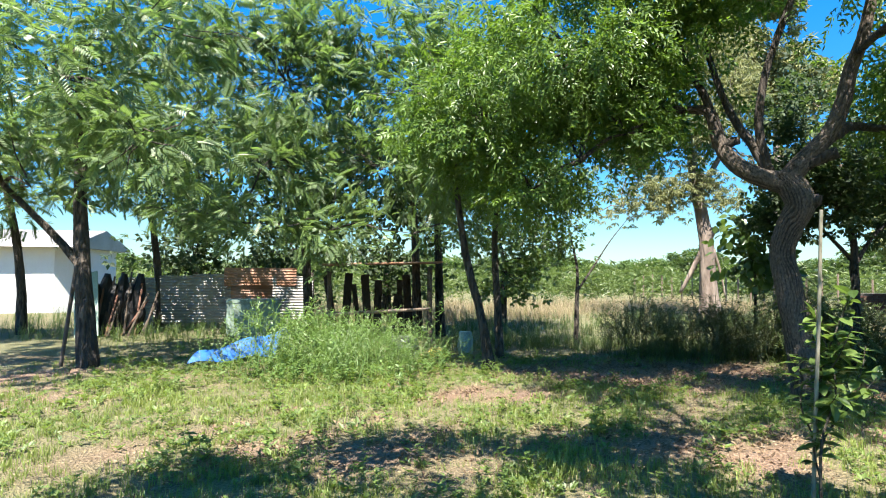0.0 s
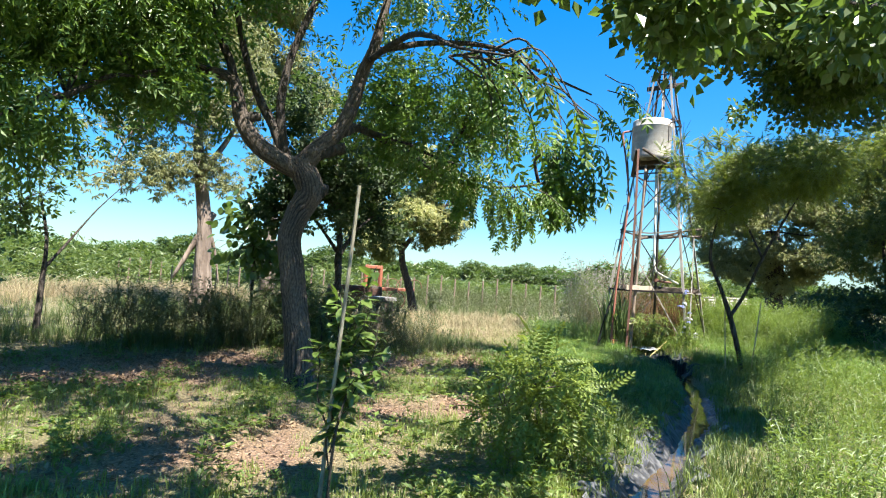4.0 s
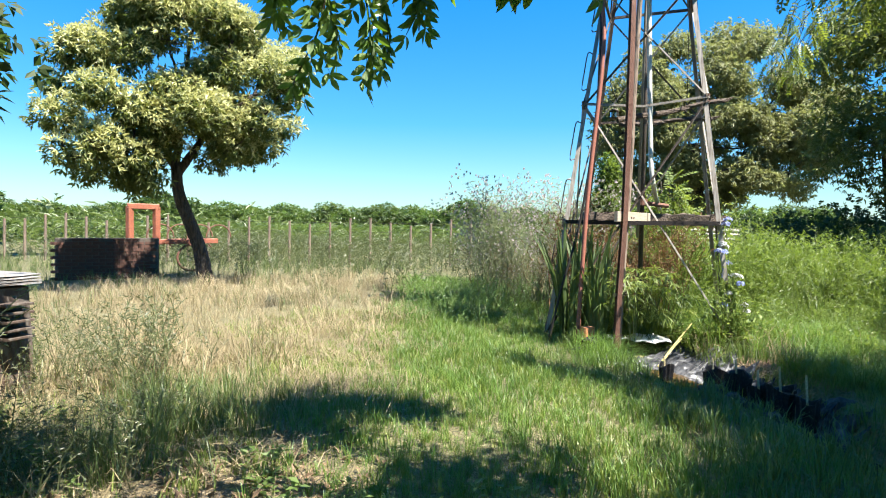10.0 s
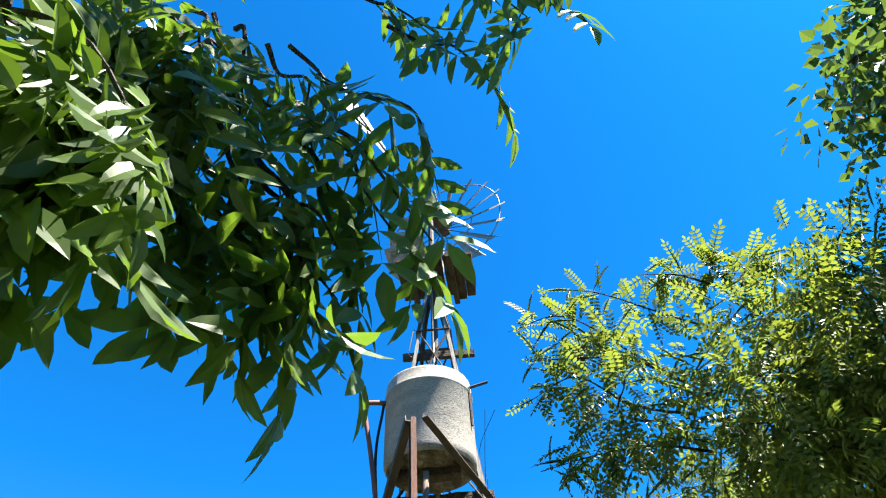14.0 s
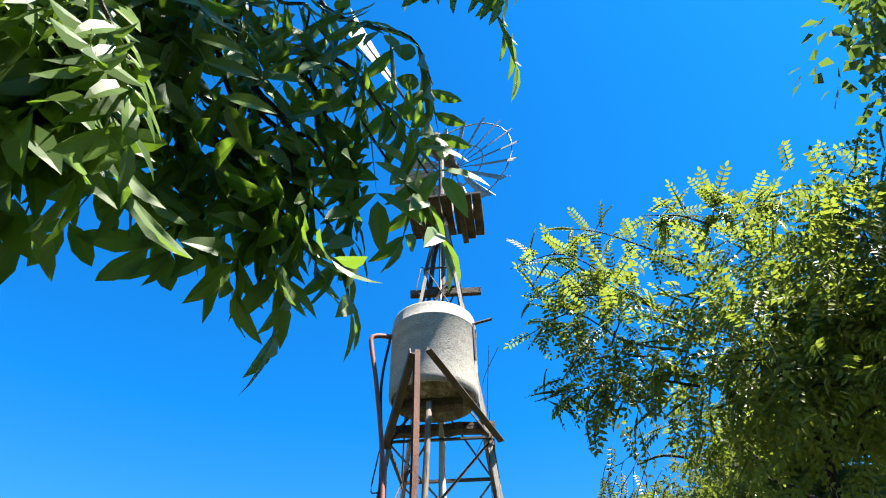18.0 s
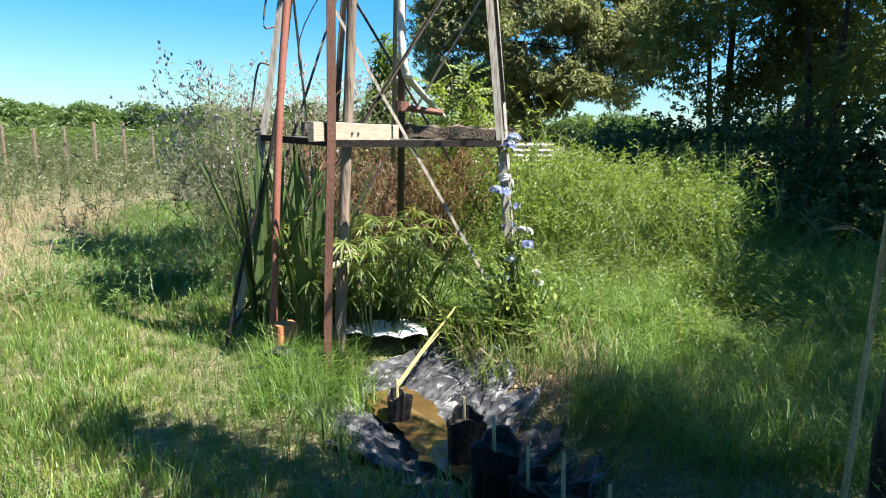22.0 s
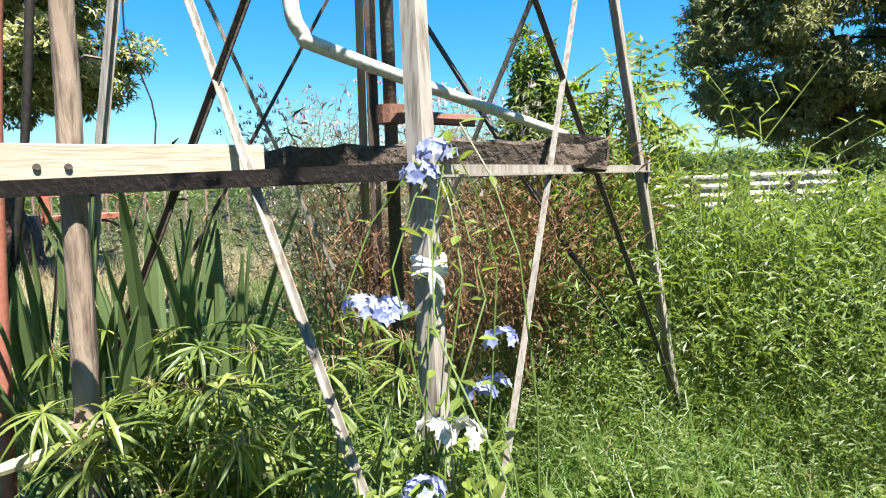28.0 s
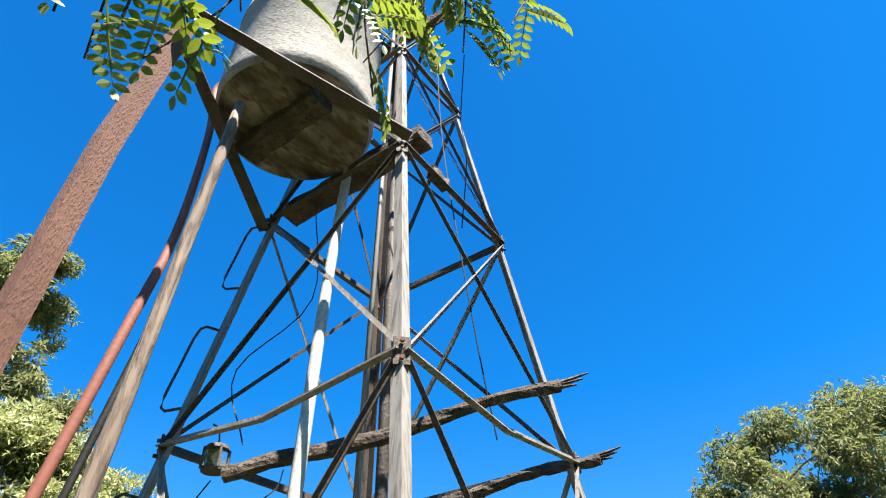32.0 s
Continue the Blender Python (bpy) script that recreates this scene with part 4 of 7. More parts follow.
LINED = [(13.4, 6.2)] + DITCH[:3] + [(11.3, 4.62)]
alone("pond_liner", strip(1.28, 0.035, 36, 3, 0.016, LINED, None, 26), PLASTIC, "crumpled dusty black plastic sheet lining the ditch", "pond liner", smooth=False)
alone("ditch_liner", strip(0.75, 0.03, 14, 5, 0.012, DITCH[4:], None, 14), PLASTIC, "strip of dusty black plastic lining the shaded ditch", "ditch liner", smooth=False)
alone("pond_water", strip(0.34, 0, 6, 4, 0, clamp_z=-0.185), WATER, "shallow brown muddy water in the lined ditch", "water", kind="structure")
sheet = thing("white_sheet", (13.5, 6.15, 0.08), "crumpled white metal sheet lying beside the pond", "sheet")
SV, SF = [], []
for a in range(13):
    for b in range(4):
        s, r = a / 12, b / 3
        SV.append((13.42 + 0.18 * s + 0.17 * r, 6.54 - 0.72 * s + 0.06 * r, 0.05 + 0.012 * math.sin(7 * s + 3 * r) + 0.04 * r + 0.012 * math.sin(23 * s + 2 * r)))
for a in range(12):
    for b in range(3):
        k = a * 4 + b
        SF += [(k, k + 4, k + 5), (k, k + 5, k + 1)]
SV = np.array(SV)
m = len(SV)
part_np("panel", (np.vstack([SV, SV - (0, 0, 0.004)]), np.array(SF + [(a + m, c + m, b + m) for a, b, c in SF])), WHITESHEET, sheet)
brick = thing("clay_block", (13.12, 6.63, 0), "orange clay block standing on its end in the grass", "brick")
part_np("block", box((13.12, 6.66, 0.02), (0.13, 0.1, 0.2), -0.75), CLAY, brick)
stone = thing("grey_bag", (12.9, 6.58, 0), "small crumpled dark plastic bag in the grass", "bag")
V, F = tube([(12.9, 6.58, 0.0, 0.09), (12.92, 6.58, 0.06, 0.12), (12.95, 6.58, 0.13, 0.06)], 10, 3, 0.16, 9)
part_np("bag_body", (V, F), BAG, stone)
cane = thing("yellow_cane", (13.37, 5.95, -0.1), "yellow split cane leaning out of the pond", "cane")
part_np("stick", tube([(13.14, 5.92, -0.14, 0.010), (13.36, 5.77, 0.08, 0.009), (13.56, 5.62, 0.28, 0.007)], 7, 4), YELLOWCANE, cane)
part_np("stick", tube([(13.12, 5.91, -0.14, 0.007), (13.28, 5.80, 0.02, 0.006), (13.42, 5.71, 0.13, 0.005)], 7, 4), YELLOWCANE, cane)
tile = thing("clay_shard", (13.85, 5.95, 0.05), "broken orange roof tile beside the white sheet", "tile")
part_np("shard", box((13.88, 5.93, 0.04), (0.16, 0.1, 0.025), 0.9), CLAY, tile)
bagspots = [(12.80, 5.82), (12.46, 5.38), (12.16, 5.20), (11.99, 5.04), (11.83, 4.90), (11.66, 4.74)]
for k, (x, y) in enumerate(bagspots):
    g = rng_of(80 + k)
    r, h = (0.06, 0.06) if k == 0 else (0.07 + 0.03 * g.random(), 0.12 + 0.07 * g.random())
    b = thing("nursery_bag", (x, y, -0.12), "black plastic nursery bag with soil and a cut stem", "plant bag", "nursery bags by the pond")
    th = np.linspace(0, 2 * np.pi, 20, endpoint=False)
    fold = 1 + 0.10 * np.sin(3 * th + k) + 0.09 * np.sin(7 * th + 2 * k) + 0.05 * g.standard_normal(20)
    top = h - 0.10
    V = [(x + r * s * f * math.cos(q) + dx, y + r * s * f * math.sin(q), z + dz * math.sin(2 * q + k)) for s, z, dx, dz in ((0.85, -0.32, 0, 0), (1.0, -0.15, 0.0, 0), (1.1, top - 0.06, 0.01, 0.01), (1.18, top, 0.015, 0.025), (1.05, top - 0.005, 0.015, 0.025), (0.95, top - 0.05, 0.01, 0))
         for q, f in zip(th, fold)] + [(x, y, top - 0.05)]
    F = [f for m in range(5) for n in range(20) for f in ((20 * m + n, 20 * m + (n + 1) % 20, 20 * m + 20 + (n + 1) % 20), (20 * m + n, 20 * m + 20 + (n + 1) % 20, 20 * m + 20 + n))]
    part_np("bag_wall", (np.array(V[:-1]), np.array(F)), BAG, b)
    part_np("soil", (np.array(V[100:]), np.array([(n, (n + 1) % 20, 20) for n in range(20)])), SOILPLUG, b, "dark potting soil")
    part_np("stem", tube([(x, y, h - 0.3, 0.010), (x + 0.03, y + 0.02, h - 0.02 + 0.02 * k, 0.008)], 6, 1), CANE, b)


# ---- trees ----
ASH_LEAF = pinnate(3, leaf(0.36, 0.05, 0.15), 0.48, 0.3)
ASH_FINE = pinnate(3, fine_leaf(0.36, 0.05, 0.24), 0.50, 0.35)
FEATHER_FROND = pinnate(8, leaf(0.30, 0.03, 0.1), 0.34, 0.3, True, 66)
ROBINIA_LEAF = pinnate(5, leaf(0.55, 0.03, 0.05), 0.22, 0.25, True, 70)
FINE_SPRAY = join([place(leaf(0.32, 0.04, 0.2), frames(np.array([[1, 0, 0], [0.7, 0.6, -0.1], [0.5, -0.7, 0.1], [0.3, 0.1, -0.8]], float),
                   np.tile([0.0, 0.1, 1], (4, 1))), 0.9, np.array([[0, 0, 0], [0.2, 0.1, 0], [0.1, -0.1, 0.05], [0.3, 0, 0]], float))])
SPRAY = join([place(leaf(0.30, 0.04, 0.2), frames(np.array([[1, 0, 0], [0.7, 0.6, -0.1], [0.6, -0.7, 0.1], [0.2, 0.5, -0.8], [0.3, -0.4, -0.8], [0.8, 0.1, 0.6]], float),
              np.tile([0.0, 0.1, 1], (6, 1))), 0.8, np.array([[0, 0, 0], [0.2, 0.1, 0], [0.1, -0.1, 0.05], [0.3, 0, 0], [0.1, 0.1, 0], [0.2, 0, 0.1]], float))])
ROUND_SPRAY = join([place(leaf(0.62, 0.06, 0.1), frames(np.array([[1, 0, 0], [0.5, 0.8, -0.2], [0.4, -0.9, 0.1], [0.1, 0.4, -0.8], [0.8, -0.2, 0.6]], float),
                    np.tile([0.0, 0.1, 1], (5, 1))), 0.7, np.array([[0.3, 0, 0], [0.2, 0.1, 0], [0.1, -0.1, 0.05], [0.2, 0, 0], [0.2, 0, 0.1]], float))])
HEART_SPRAY = join([place(leaf(0.85, 0.06, 0.1), frames(np.array([[1, 0, 0], [0.5, 0.8, -0.2], [0.4, -0.9, 0.1], [0.1, 0.4, -0.8], [0.8, -0.2, 0.6], [-0.4, 0.5, 0.2], [-0.3, -0.6, -0.4]], float),
                    np.tile([0.0, 0.1, 1], (7, 1))), 0.5, np.array([[0.6, 0, 0], [0.4, 0.3, 0], [0.1, -0.3, 0.05], [0.2, 0, -0.2], [0.2, 0, 0.3], [-0.2, 0.2, 0], [-0.1, -0.2, 0]], float))])

BRANCH = [(4.62, 6.76, 3.14, 0.06), (5.2, 6.95, 3.22, 0.05), (6.2, 7.12, 3.16, 0.042), (7.0, 7.22, 3.05, 0.035), (7.7, 7.15, 2.96, 0.03), (8.3, 6.8, 2.97, 0.024), (8.9, 6.45, 3.12, 0.016), (9.4, 6.25, 3.33, 0.008)]
ARCH = [(4.84, 6.55, 4.08, 0.045), (5.4, 6.1, 4.30, 0.038), (6.0, 5.55, 4.34, 0.03), (6.5, 5.15, 4.12, 0.022), (7.1, 4.7, 3.92, 0.012)]
# some high lobes, out of view, are added just to shade the ground
LOW_CROWN = [(2.1, 7.9, 4.3, 1.5, 1.3, 1.1), (0.9, 8.7, 3.6, 1.2, 1.0, 1.0), (3.3, 7.6, 5.5, 1.8, 1.5, 1.1), (5.3, 6.4, 5.5, 1.2, 1.1, 0.9), (6.1, 7.0, 3.7, 1.1, 0.8, 0.75), (7.3, 7.0, 3.7, 0.9, 0.7, 0.55), (4.2, 4.7, 5.6, 1.7, 1.2, 0.8), (8.5, 6.4, 3.8, 0.7, 0.5, 0.3), (6.9, 6.3, 4.4, 0.8, 0.6, 0.35), (5.4, 5.0, 5.4, 0.8, 0.6, 0.4), (3.9, 7.4, 6.3, 1.2, 1.0, 0.7)]
HIGH_CROWN = [(2.7, 3.3, 5.7, 0.9, 0.7, 0.3), (3.7, 3.7, 5.8, 0.9, 0.7, 0.35), (1.6, 3.1, 5.6, 0.7, 0.6, 0.3), (3.0, 5.1, 6.2, 1.1, 0.8, 0.45), (1.7, 4.3, 6.0, 0.8, 0.6, 0.4), (6.5, 7.0, 4.1, 1.0, 0.7, 0.5), (7.5, 6.9, 4.0, 0.9, 0.6, 0.4), (2.0, 7.8, 2.9, 0.7, 0.5, 0.45), (2.5, 7.5, 3.2, 0.7, 0.5, 0.4), (1.5, 8.3, 2.6, 0.7, 0.6, 0.5), (3.0, 8.6, 4.0, 1.3, 1.0, 0.8), (5.6, 6.5, 3.1, 0.7, 0.6, 0.4), (6.6, 6.4, 3.0, 0.8, 0.6, 0.4), (7.5, 6.3, 2.9, 0.6, 0.5, 0.4), (1.6, 4.7, 5.3, 0.8, 0.7, 0.35), (1.9, 5.6, 5.1, 0.7, 0.7, 0.35), (1.1, 5.6, 5.3, 0.8, 0.7, 0.35)]
ash = tree("ash_tree", "large forked ash tree with dark furrowed bark and drooping leafy branches", (4.37, 6.96, 0),
           [(4.42, 6.91, -0.1, 0.23), (4.40, 6.93, 0.12, 0.17), (4.34, 6.98, 0.7, 0.148), (4.27, 7.04, 1.3, 0.14), (4.22, 7.08, 1.72, 0.128), (4.28, 7.03, 2.02, 0.135), (4.37, 6.96, 2.28, 0.15), (4.33, 7.0, 2.47, 0.155), (4.24, 7.07, 2.66, 0.13)],
           LOW_CROWN + HIGH_CROWN,
           ASH_LEAF, 14500, (0.15, 0.23), ASH, BARK, 11,
           [[(4.30, 7.02, 2.52, 0.13), (4.02, 7.26, 2.68, 0.112), (3.85, 7.41, 2.85, 0.10), (3.74, 7.51, 3.08, 0.088), (3.69, 7.55, 3.32, 0.075), (3.62, 7.61, 3.55, 0.06), (3.38, 7.82, 3.62, 0.045), (3.05, 8.02, 3.70, 0.034), (2.5, 8.3, 3.9, 0.02)],
            [(3.68, 7.56, 3.36, 0.06), (3.60, 7.63, 3.75, 0.05), (3.45, 7.75, 4.15, 0.04), (3.2, 7.7, 4.8, 0.025)],
            [(4.14, 7.17, 2.70, 0.072), (4.0, 7.30, 3.08, 0.056), (3.86, 7.42, 3.40, 0.05), (3.73, 7.53, 3.85, 0.04), (3.6, 7.6, 4.4, 0.03)],
            [(4.11, 7.19, 2.80, 0.06), (4.06, 7.23, 3.32, 0.05), (4.12, 7.17, 3.9, 0.045), (4.3, 7.02, 4.6, 0.04), (4.5, 6.8, 5.3, 0.025)],
            [(4.28, 7.03, 2.60, 0.125), (4.45, 6.90, 2.86, 0.105), (4.60, 6.77, 3.08, 0.092), (4.69, 6.68, 3.38, 0.082), (4.76, 6.62, 3.78, 0.07), (4.85, 6.54, 4.12, 0.06), (4.92, 6.47, 4.6, 0.05), (5.0, 6.3, 5.4, 0.03)],
            BRANCH, ARCH, [(4.8, 6.58, 3.95, 0.04), (4.4, 5.6, 3.9, 0.034), (3.8, 4.7, 3.5, 0.024), (3.45, 4.1, 3.15, 0.014), (3.55, 3.5, 2.98, 0.006)]], 260, 0.42, "tree", 0.5, (4.25, 7.06, 2.6), 12)
for pts in ([(4.36, 6.96, 2.72, 0.09), (4.50, 6.85, 2.80, 0.078), (4.66, 6.71, 2.86, 0.064)], [(3.75, 7.50, 3.06, 0.075), (3.83, 7.43, 3.12, 0.062), (3.90, 7.37, 3.13, 0.045)], [(4.58, 6.78, 3.02, 0.06), (4.68, 6.72, 3.06, 0.05), (4.74, 6.68, 3.12, 0.04)], [(4.44, 6.90, 2.30, 0.10), (4.50, 6.85, 2.33, 0.075), (4.54, 6.82, 2.33, 0.05)]):
    part_np("cut_stub", tube(pts, 11, 4, 0.07, 3), BARK, ash, "sawn-off stub of a limb", True)
# hanging sprays of the long branch
g = rng_of(5)
TIP_ENDS = [(9.42, 6.33, 2.78), (9.52, 6.25, 2.80), (9.55, 6.19, 2.76), (9.60, 6.12, 2.84), (9.64, 6.03, 2.68), (9.70, 5.95, 2.66), (9.72, 5.89, 2.62), (9.74, 5.85, 2.72), (9.72, 5.83, 2.84), (9.76, 5.77, 2.96), (9.80, 5.67, 2.98), (9.81, 5.58, 3.0), (9.68, 5.96, 2.90), (9.47, 6.27, 3.05), (9.32, 6.39, 3.05), (9.38, 6.27, 3.25), (9.54, 6.07, 3.15), (9.60, 5.95, 3.30), (9.42, 6.17, 3.45), (9.24, 6.42, 3.35)]
UPPER_ENDS = [(9.79, 5.56, 3.5), (9.78, 5.25, 3.85), (9.64, 4.85, 4.2), (9.72, 5.80, 3.62), (9.55, 6.0, 3.55), (9.35, 6.25, 3.6), (9.15, 6.45, 3.5), (9.70, 5.05, 4.45), (9.6, 5.5, 4.2)]
SIDE_ENDS = [(9.02, 6.24, 2.79), (9.1, 6.31, 3.08), (9.04, 6.17, 2.58), (9.12, 6.24, 2.81), (9.19, 6.26, 3.15), (9.07, 6.15, 2.46), (9.28, 6.25, 3.45), (9.13, 6.18, 2.62), (9.27, 6.19, 3.11)]
DROP_ENDS = [(8.9, 7.3, 1.98), (8.5, 7.9, 2.62), (9.5, 6.92, 2.48), (8.2, 6.1, 2.2), (9.1, 7.15, 2.2), (8.5, 5.9, 2.36), (8.65, 5.6, 2.35), (9.1, 6.96, 2.08), (9.3, 7.0, 2.18), (8.3, 7.4, 2.5), (8.7, 6.6, 2.4), (8.8, 6.2, 2.4), (8.0, 7.6, 2.45), (9.0, 5.9, 2.5), (8.4, 6.7, 2.6), (7.8, 7.3, 2.55), (9.0, 7.5, 2.4), (8.6, 7.1, 2.3)]
SPRAYS = [((0.6 * e[0] + 3.68, 0.6 * e[1] + 2.56 + 0.05 * (k % 3), e[2] + 0.5 + 0.05 * (k % 4)), (e[0], e[1], e[2] + 0.16)) for k, e in enumerate(TIP_ENDS + UPPER_ENDS + SIDE_ENDS)]
SPRAYS += [((e[0] - 0.35, 0.4 * e[1] + 0.6 * 6.95, 2.98), e) for e in DROP_ENDS]
SPRAYS += [((3.45 + 0.05 * (k % 3), 4.2 - 0.1 * (k % 6), 3.1), tuple(g.uniform((3.5, 3.05, 2.3), (3.95, 3.95, 2.72)))) for k in range(12)]
hang, T, D = [], [], []
for a, b in SPRAYS:
    L = spline(limb_to(np.array(a), np.array(b), 0.012, 0.003, g, 0.12), 5)
    hang.append(tube(L, 5, 1, 0, 0, False))
    near = b[0] < 4.5 or (b[0] > 9.1 and b[1] < 6.5)
    for s in np.linspace(0.35, 1.0, 4 if near else 8):
        k = min(int(s * (len(L) - 1)), len(L) - 2)
        for _ in range(1 if near else 2):
            T.append(L[k, :3])
            w = L[k + 1, :3] - L[k, :3]
            D.append(w / np.linalg.norm(w) * 0.7 + random_units(1, g)[0] * 0.8 + np.array([0, 0, -0.85]))
T, D = np.array(T), np.array(D)
tagged(part_np("hanging_twig", join(hang), TWIG, ash), "", "", "", "stuff")
up = random_units(len(T), g) * 0.5 + np.array([0, 0, 1.0])
tagged(part_np("hanging_leaves", place(ASH_FINE, frames(D, up), np.where((T[:, 0] > 9.05) & (T[:, 1] < 6.6), 1.42, 0.78) * g.uniform(0.19, 0.26, len(T)), T), ASH, ash), "", "", "", "stuff")

# feathery trees of the grove
FE = (FEATHER_FROND, 1900, (0.24, 0.38), FEATHER)
tree("feathery_tree", "feathery-leaved tree with a slanting brown trunk at the clearing's edge", (-5.05, 9.97, 0),
     [(-5.0, 9.95, -0.1, 0.17), (-5.1, 10.0, 0.9, 0.13), (-5.3, 10.2, 2.2, 0.11), (-5.4, 10.3, 3.6, 0.08)],
     [(-5.4, 9.6, 4.4, 1.9, 1.7, 1.0), (-4.0, 9.2, 3.4, 1.3, 1.2, 0.8), (-6.8, 9.4, 3.6, 1.5, 1.4, 0.9), (-4.6, 10.4, 5.6, 2.0, 1.8, 1.1), (-6.3, 8.2, 4.8, 1.5, 1.4, 0.8), (-5.6, 9.4, 2.7, 1.1, 0.9, 0.5), (-5.6, 7.2, 4.2, 1.3, 1.1, 0.6), (-7.3, 10.6, 4.4, 1.5, 1.3, 0.7)], *FE, BARK, 21, gap=0.4,
     limbs=[[(-5.15, 10.05, 1.5, 0.07), (-5.6, 10.1, 2.0, 0.06), (-6.3, 9.9, 2.8, 0.04)]], group="feathery grove trees", droop=0.08)
GROVE_A = [(-0.6, 12.4, 3.6, 1.7, 1.2, 1.2), (0.4, 13.2, 5.2, 2.0, 1.6, 1.4), (-1.6, 12.0, 2.3, 1.1, 0.9, 0.55), (-1.3, 13.0, 6.6, 2.0, 1.6, 1.2), (0.0, 11.2, 2.2, 0.7, 0.6, 0.35), (-1.4, 11.6, 1.6, 0.8, 0.5, 0.35), (0.9, 10.9, 2.3, 0.8, 0.5, 0.4)]
GROVE_B = [(1.2, 12.8, 4.4, 1.5, 1.3, 1.3), (1.6, 13.4, 6.4, 1.8, 1.5, 1.3), (0.6, 11.5, 3.4, 1.0, 0.9, 0.8)]
GROVE_C = [(-2.9, 11.9, 3.5, 1.6, 1.2, 1.2), (-2.6, 12.6, 5.4, 1.9, 1.5, 1.4), (-3.4, 11.8, 2.4, 1.0, 0.8, 0.5), (-3.9, 12.8, 6.6, 1.8, 1.5, 1.1), (-2.4, 11.4, 2.3, 1.0, 0.7, 0.5), (-4.6, 12.7, 2.7, 1.0, 0.8, 0.5)]
GROVE_D = [(-8.4, 13.6, 3.0, 1.6, 1.2, 0.7), (-9.6, 13.0, 4.4, 2.0, 1.5, 1.0), (-7.6, 14.4, 4.6, 1.8, 1.4, 1.0), (-10.5, 14.0, 3.2, 1.5, 1.2, 0.7)]
GROVE_E = [(-6.6, 15.6, 4.0, 2.0, 1.4, 1.2), (-5.2, 15.8, 5.4, 2.0, 1.4, 1.4), (-8.0, 16.0, 5.6, 2.2, 1.6, 1.5), (-5.0, 14.9, 3.0, 1.2, 1.0, 0.6)]
for k, (x, y, lobes) in enumerate((
        (0.2, 14.0, GROVE_A),
        (0.75, 14.4, GROVE_B),
        (-2.2, 13.6, GROVE_C),
        (-9.0, 15.0, GROVE_D),
        (-6.6, 16.8, GROVE_E))):
    tree("feathery_tree", "feathery-leaved tree with a thin dark trunk in the grove", (x, y, 0),
         [(x, y, -0.1, 0.13), (x - 0.05, y, 1.2, 0.10), (x - 0.1, y - 0.2, 2.4, 0.085), (x - 0.2, y - 0.5, 3.6, 0.06)], lobes, *FE, BARK, 31 + k, gap=0.5, group="feathery grove trees", droop=0.08)
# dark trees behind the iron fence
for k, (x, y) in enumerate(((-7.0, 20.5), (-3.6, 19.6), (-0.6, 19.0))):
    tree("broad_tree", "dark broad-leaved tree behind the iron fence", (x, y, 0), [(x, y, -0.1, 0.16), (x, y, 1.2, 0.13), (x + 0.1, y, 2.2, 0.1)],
         [(x, y - 0.6, 2.2, 1.9, 1.1, 0.9), (x + 0.5, y, 3.8, 1.9, 1.4, 1.3), (x - 0.9, y - 0.3, 5.4, 1.9, 1.4, 1.3), (x + 0.4, y - 0.9, 1.1, 1.6, 0.8, 0.6)], ROUND_SPRAY, 1300, (0.2, 0.32), SHADEDLEAF, BARK, 240 + k, gap=0.25, group="trees behind the fence")
# slim leaning trees in front of the grove
tree("slim_tree", "slim leaning tree with a mottled brown trunk", (1.1, 9.55, 0), [(1.14, 9.5, -0.1, 0.10), (1.02, 9.7, 0.8, 0.07), (0.78, 9.8, 1.8, 0.06), (0.6, 9.9, 3.2, 0.045)],
     [(1.2, 9.2, 3.2, 1.0, 0.8, 0.7), (0.3, 9.4, 4.2, 1.3, 1.1, 0.9), (1.6, 9.8, 4.6, 1.2, 1.0, 0.9)], ASH_LEAF, 900, (0.17, 0.27), ASH, BARK, 41, gap=0.45)
tree("slim_tree", "slim upright tree with dark bark", (1.48, 10.75, 0), [(1.5, 10.7, -0.1, 0.09), (1.46, 10.75, 1.0, 0.065), (1.42, 10.8, 2.0, 0.055), (1.5, 10.9, 3.2, 0.04)],
     [(1.9, 10.6, 3.0, 1.1, 0.9, 0.7), (1.6, 11.0, 4.4, 1.3, 1.1, 1.0), (2.9, 11.0, 3.4, 0.9, 0.8, 0.6)], ASH_LEAF, 800, (0.17, 0.27), ASH, BARK, 42, gap=0.45)
tree("young_tree", "young tree with a thin trunk and one bare branch", (3.5, 12.8, 0), [(3.5, 12.8, -0.1, 0.06), (3.52, 12.8, 0.8, 0.045), (3.55, 12.85, 1.6, 0.03), (3.4, 12.9, 2.4, 0.02)],
     [(3.1, 12.8, 2.2, 0.8, 0.7, 0.5), (3.3, 13.0, 3.0, 0.8, 0.7, 0.6)], ROUND_SPRAY, 260, (0.10, 0.16), BROAD, BARK, 43,
     limbs=[[(3.52, 12.8, 1.1, 0.03), (3.9, 12.9, 1.6, 0.022), (4.3, 12.9, 2.2, 0.012), (4.75, 12.9, 2.75, 0.006)]], gap=0.4)
tree("bushy_tree", "dense broad-leaved bushy tree behind the clearing", (2.7, 17.0, 0), [(2.7, 17.0, -0.1, 0.14), (2.7, 17.0, 0.8, 0.11), (2.75, 17.0, 1.8, 0.09)],
     [(2.7, 16.6, 1.5, 1.5, 1.0, 0.9), (2.4, 16.8, 2.8, 1.7, 1.2, 1.1), (3.6, 16.9, 1.9, 1.0, 0.9, 0.9), (1.6, 16.8, 4.2, 1.6, 1.2, 1.2)], ROUND_SPRAY, 1500, (0.14, 0.22), BROAD, BARK, 44, gap=0.25)

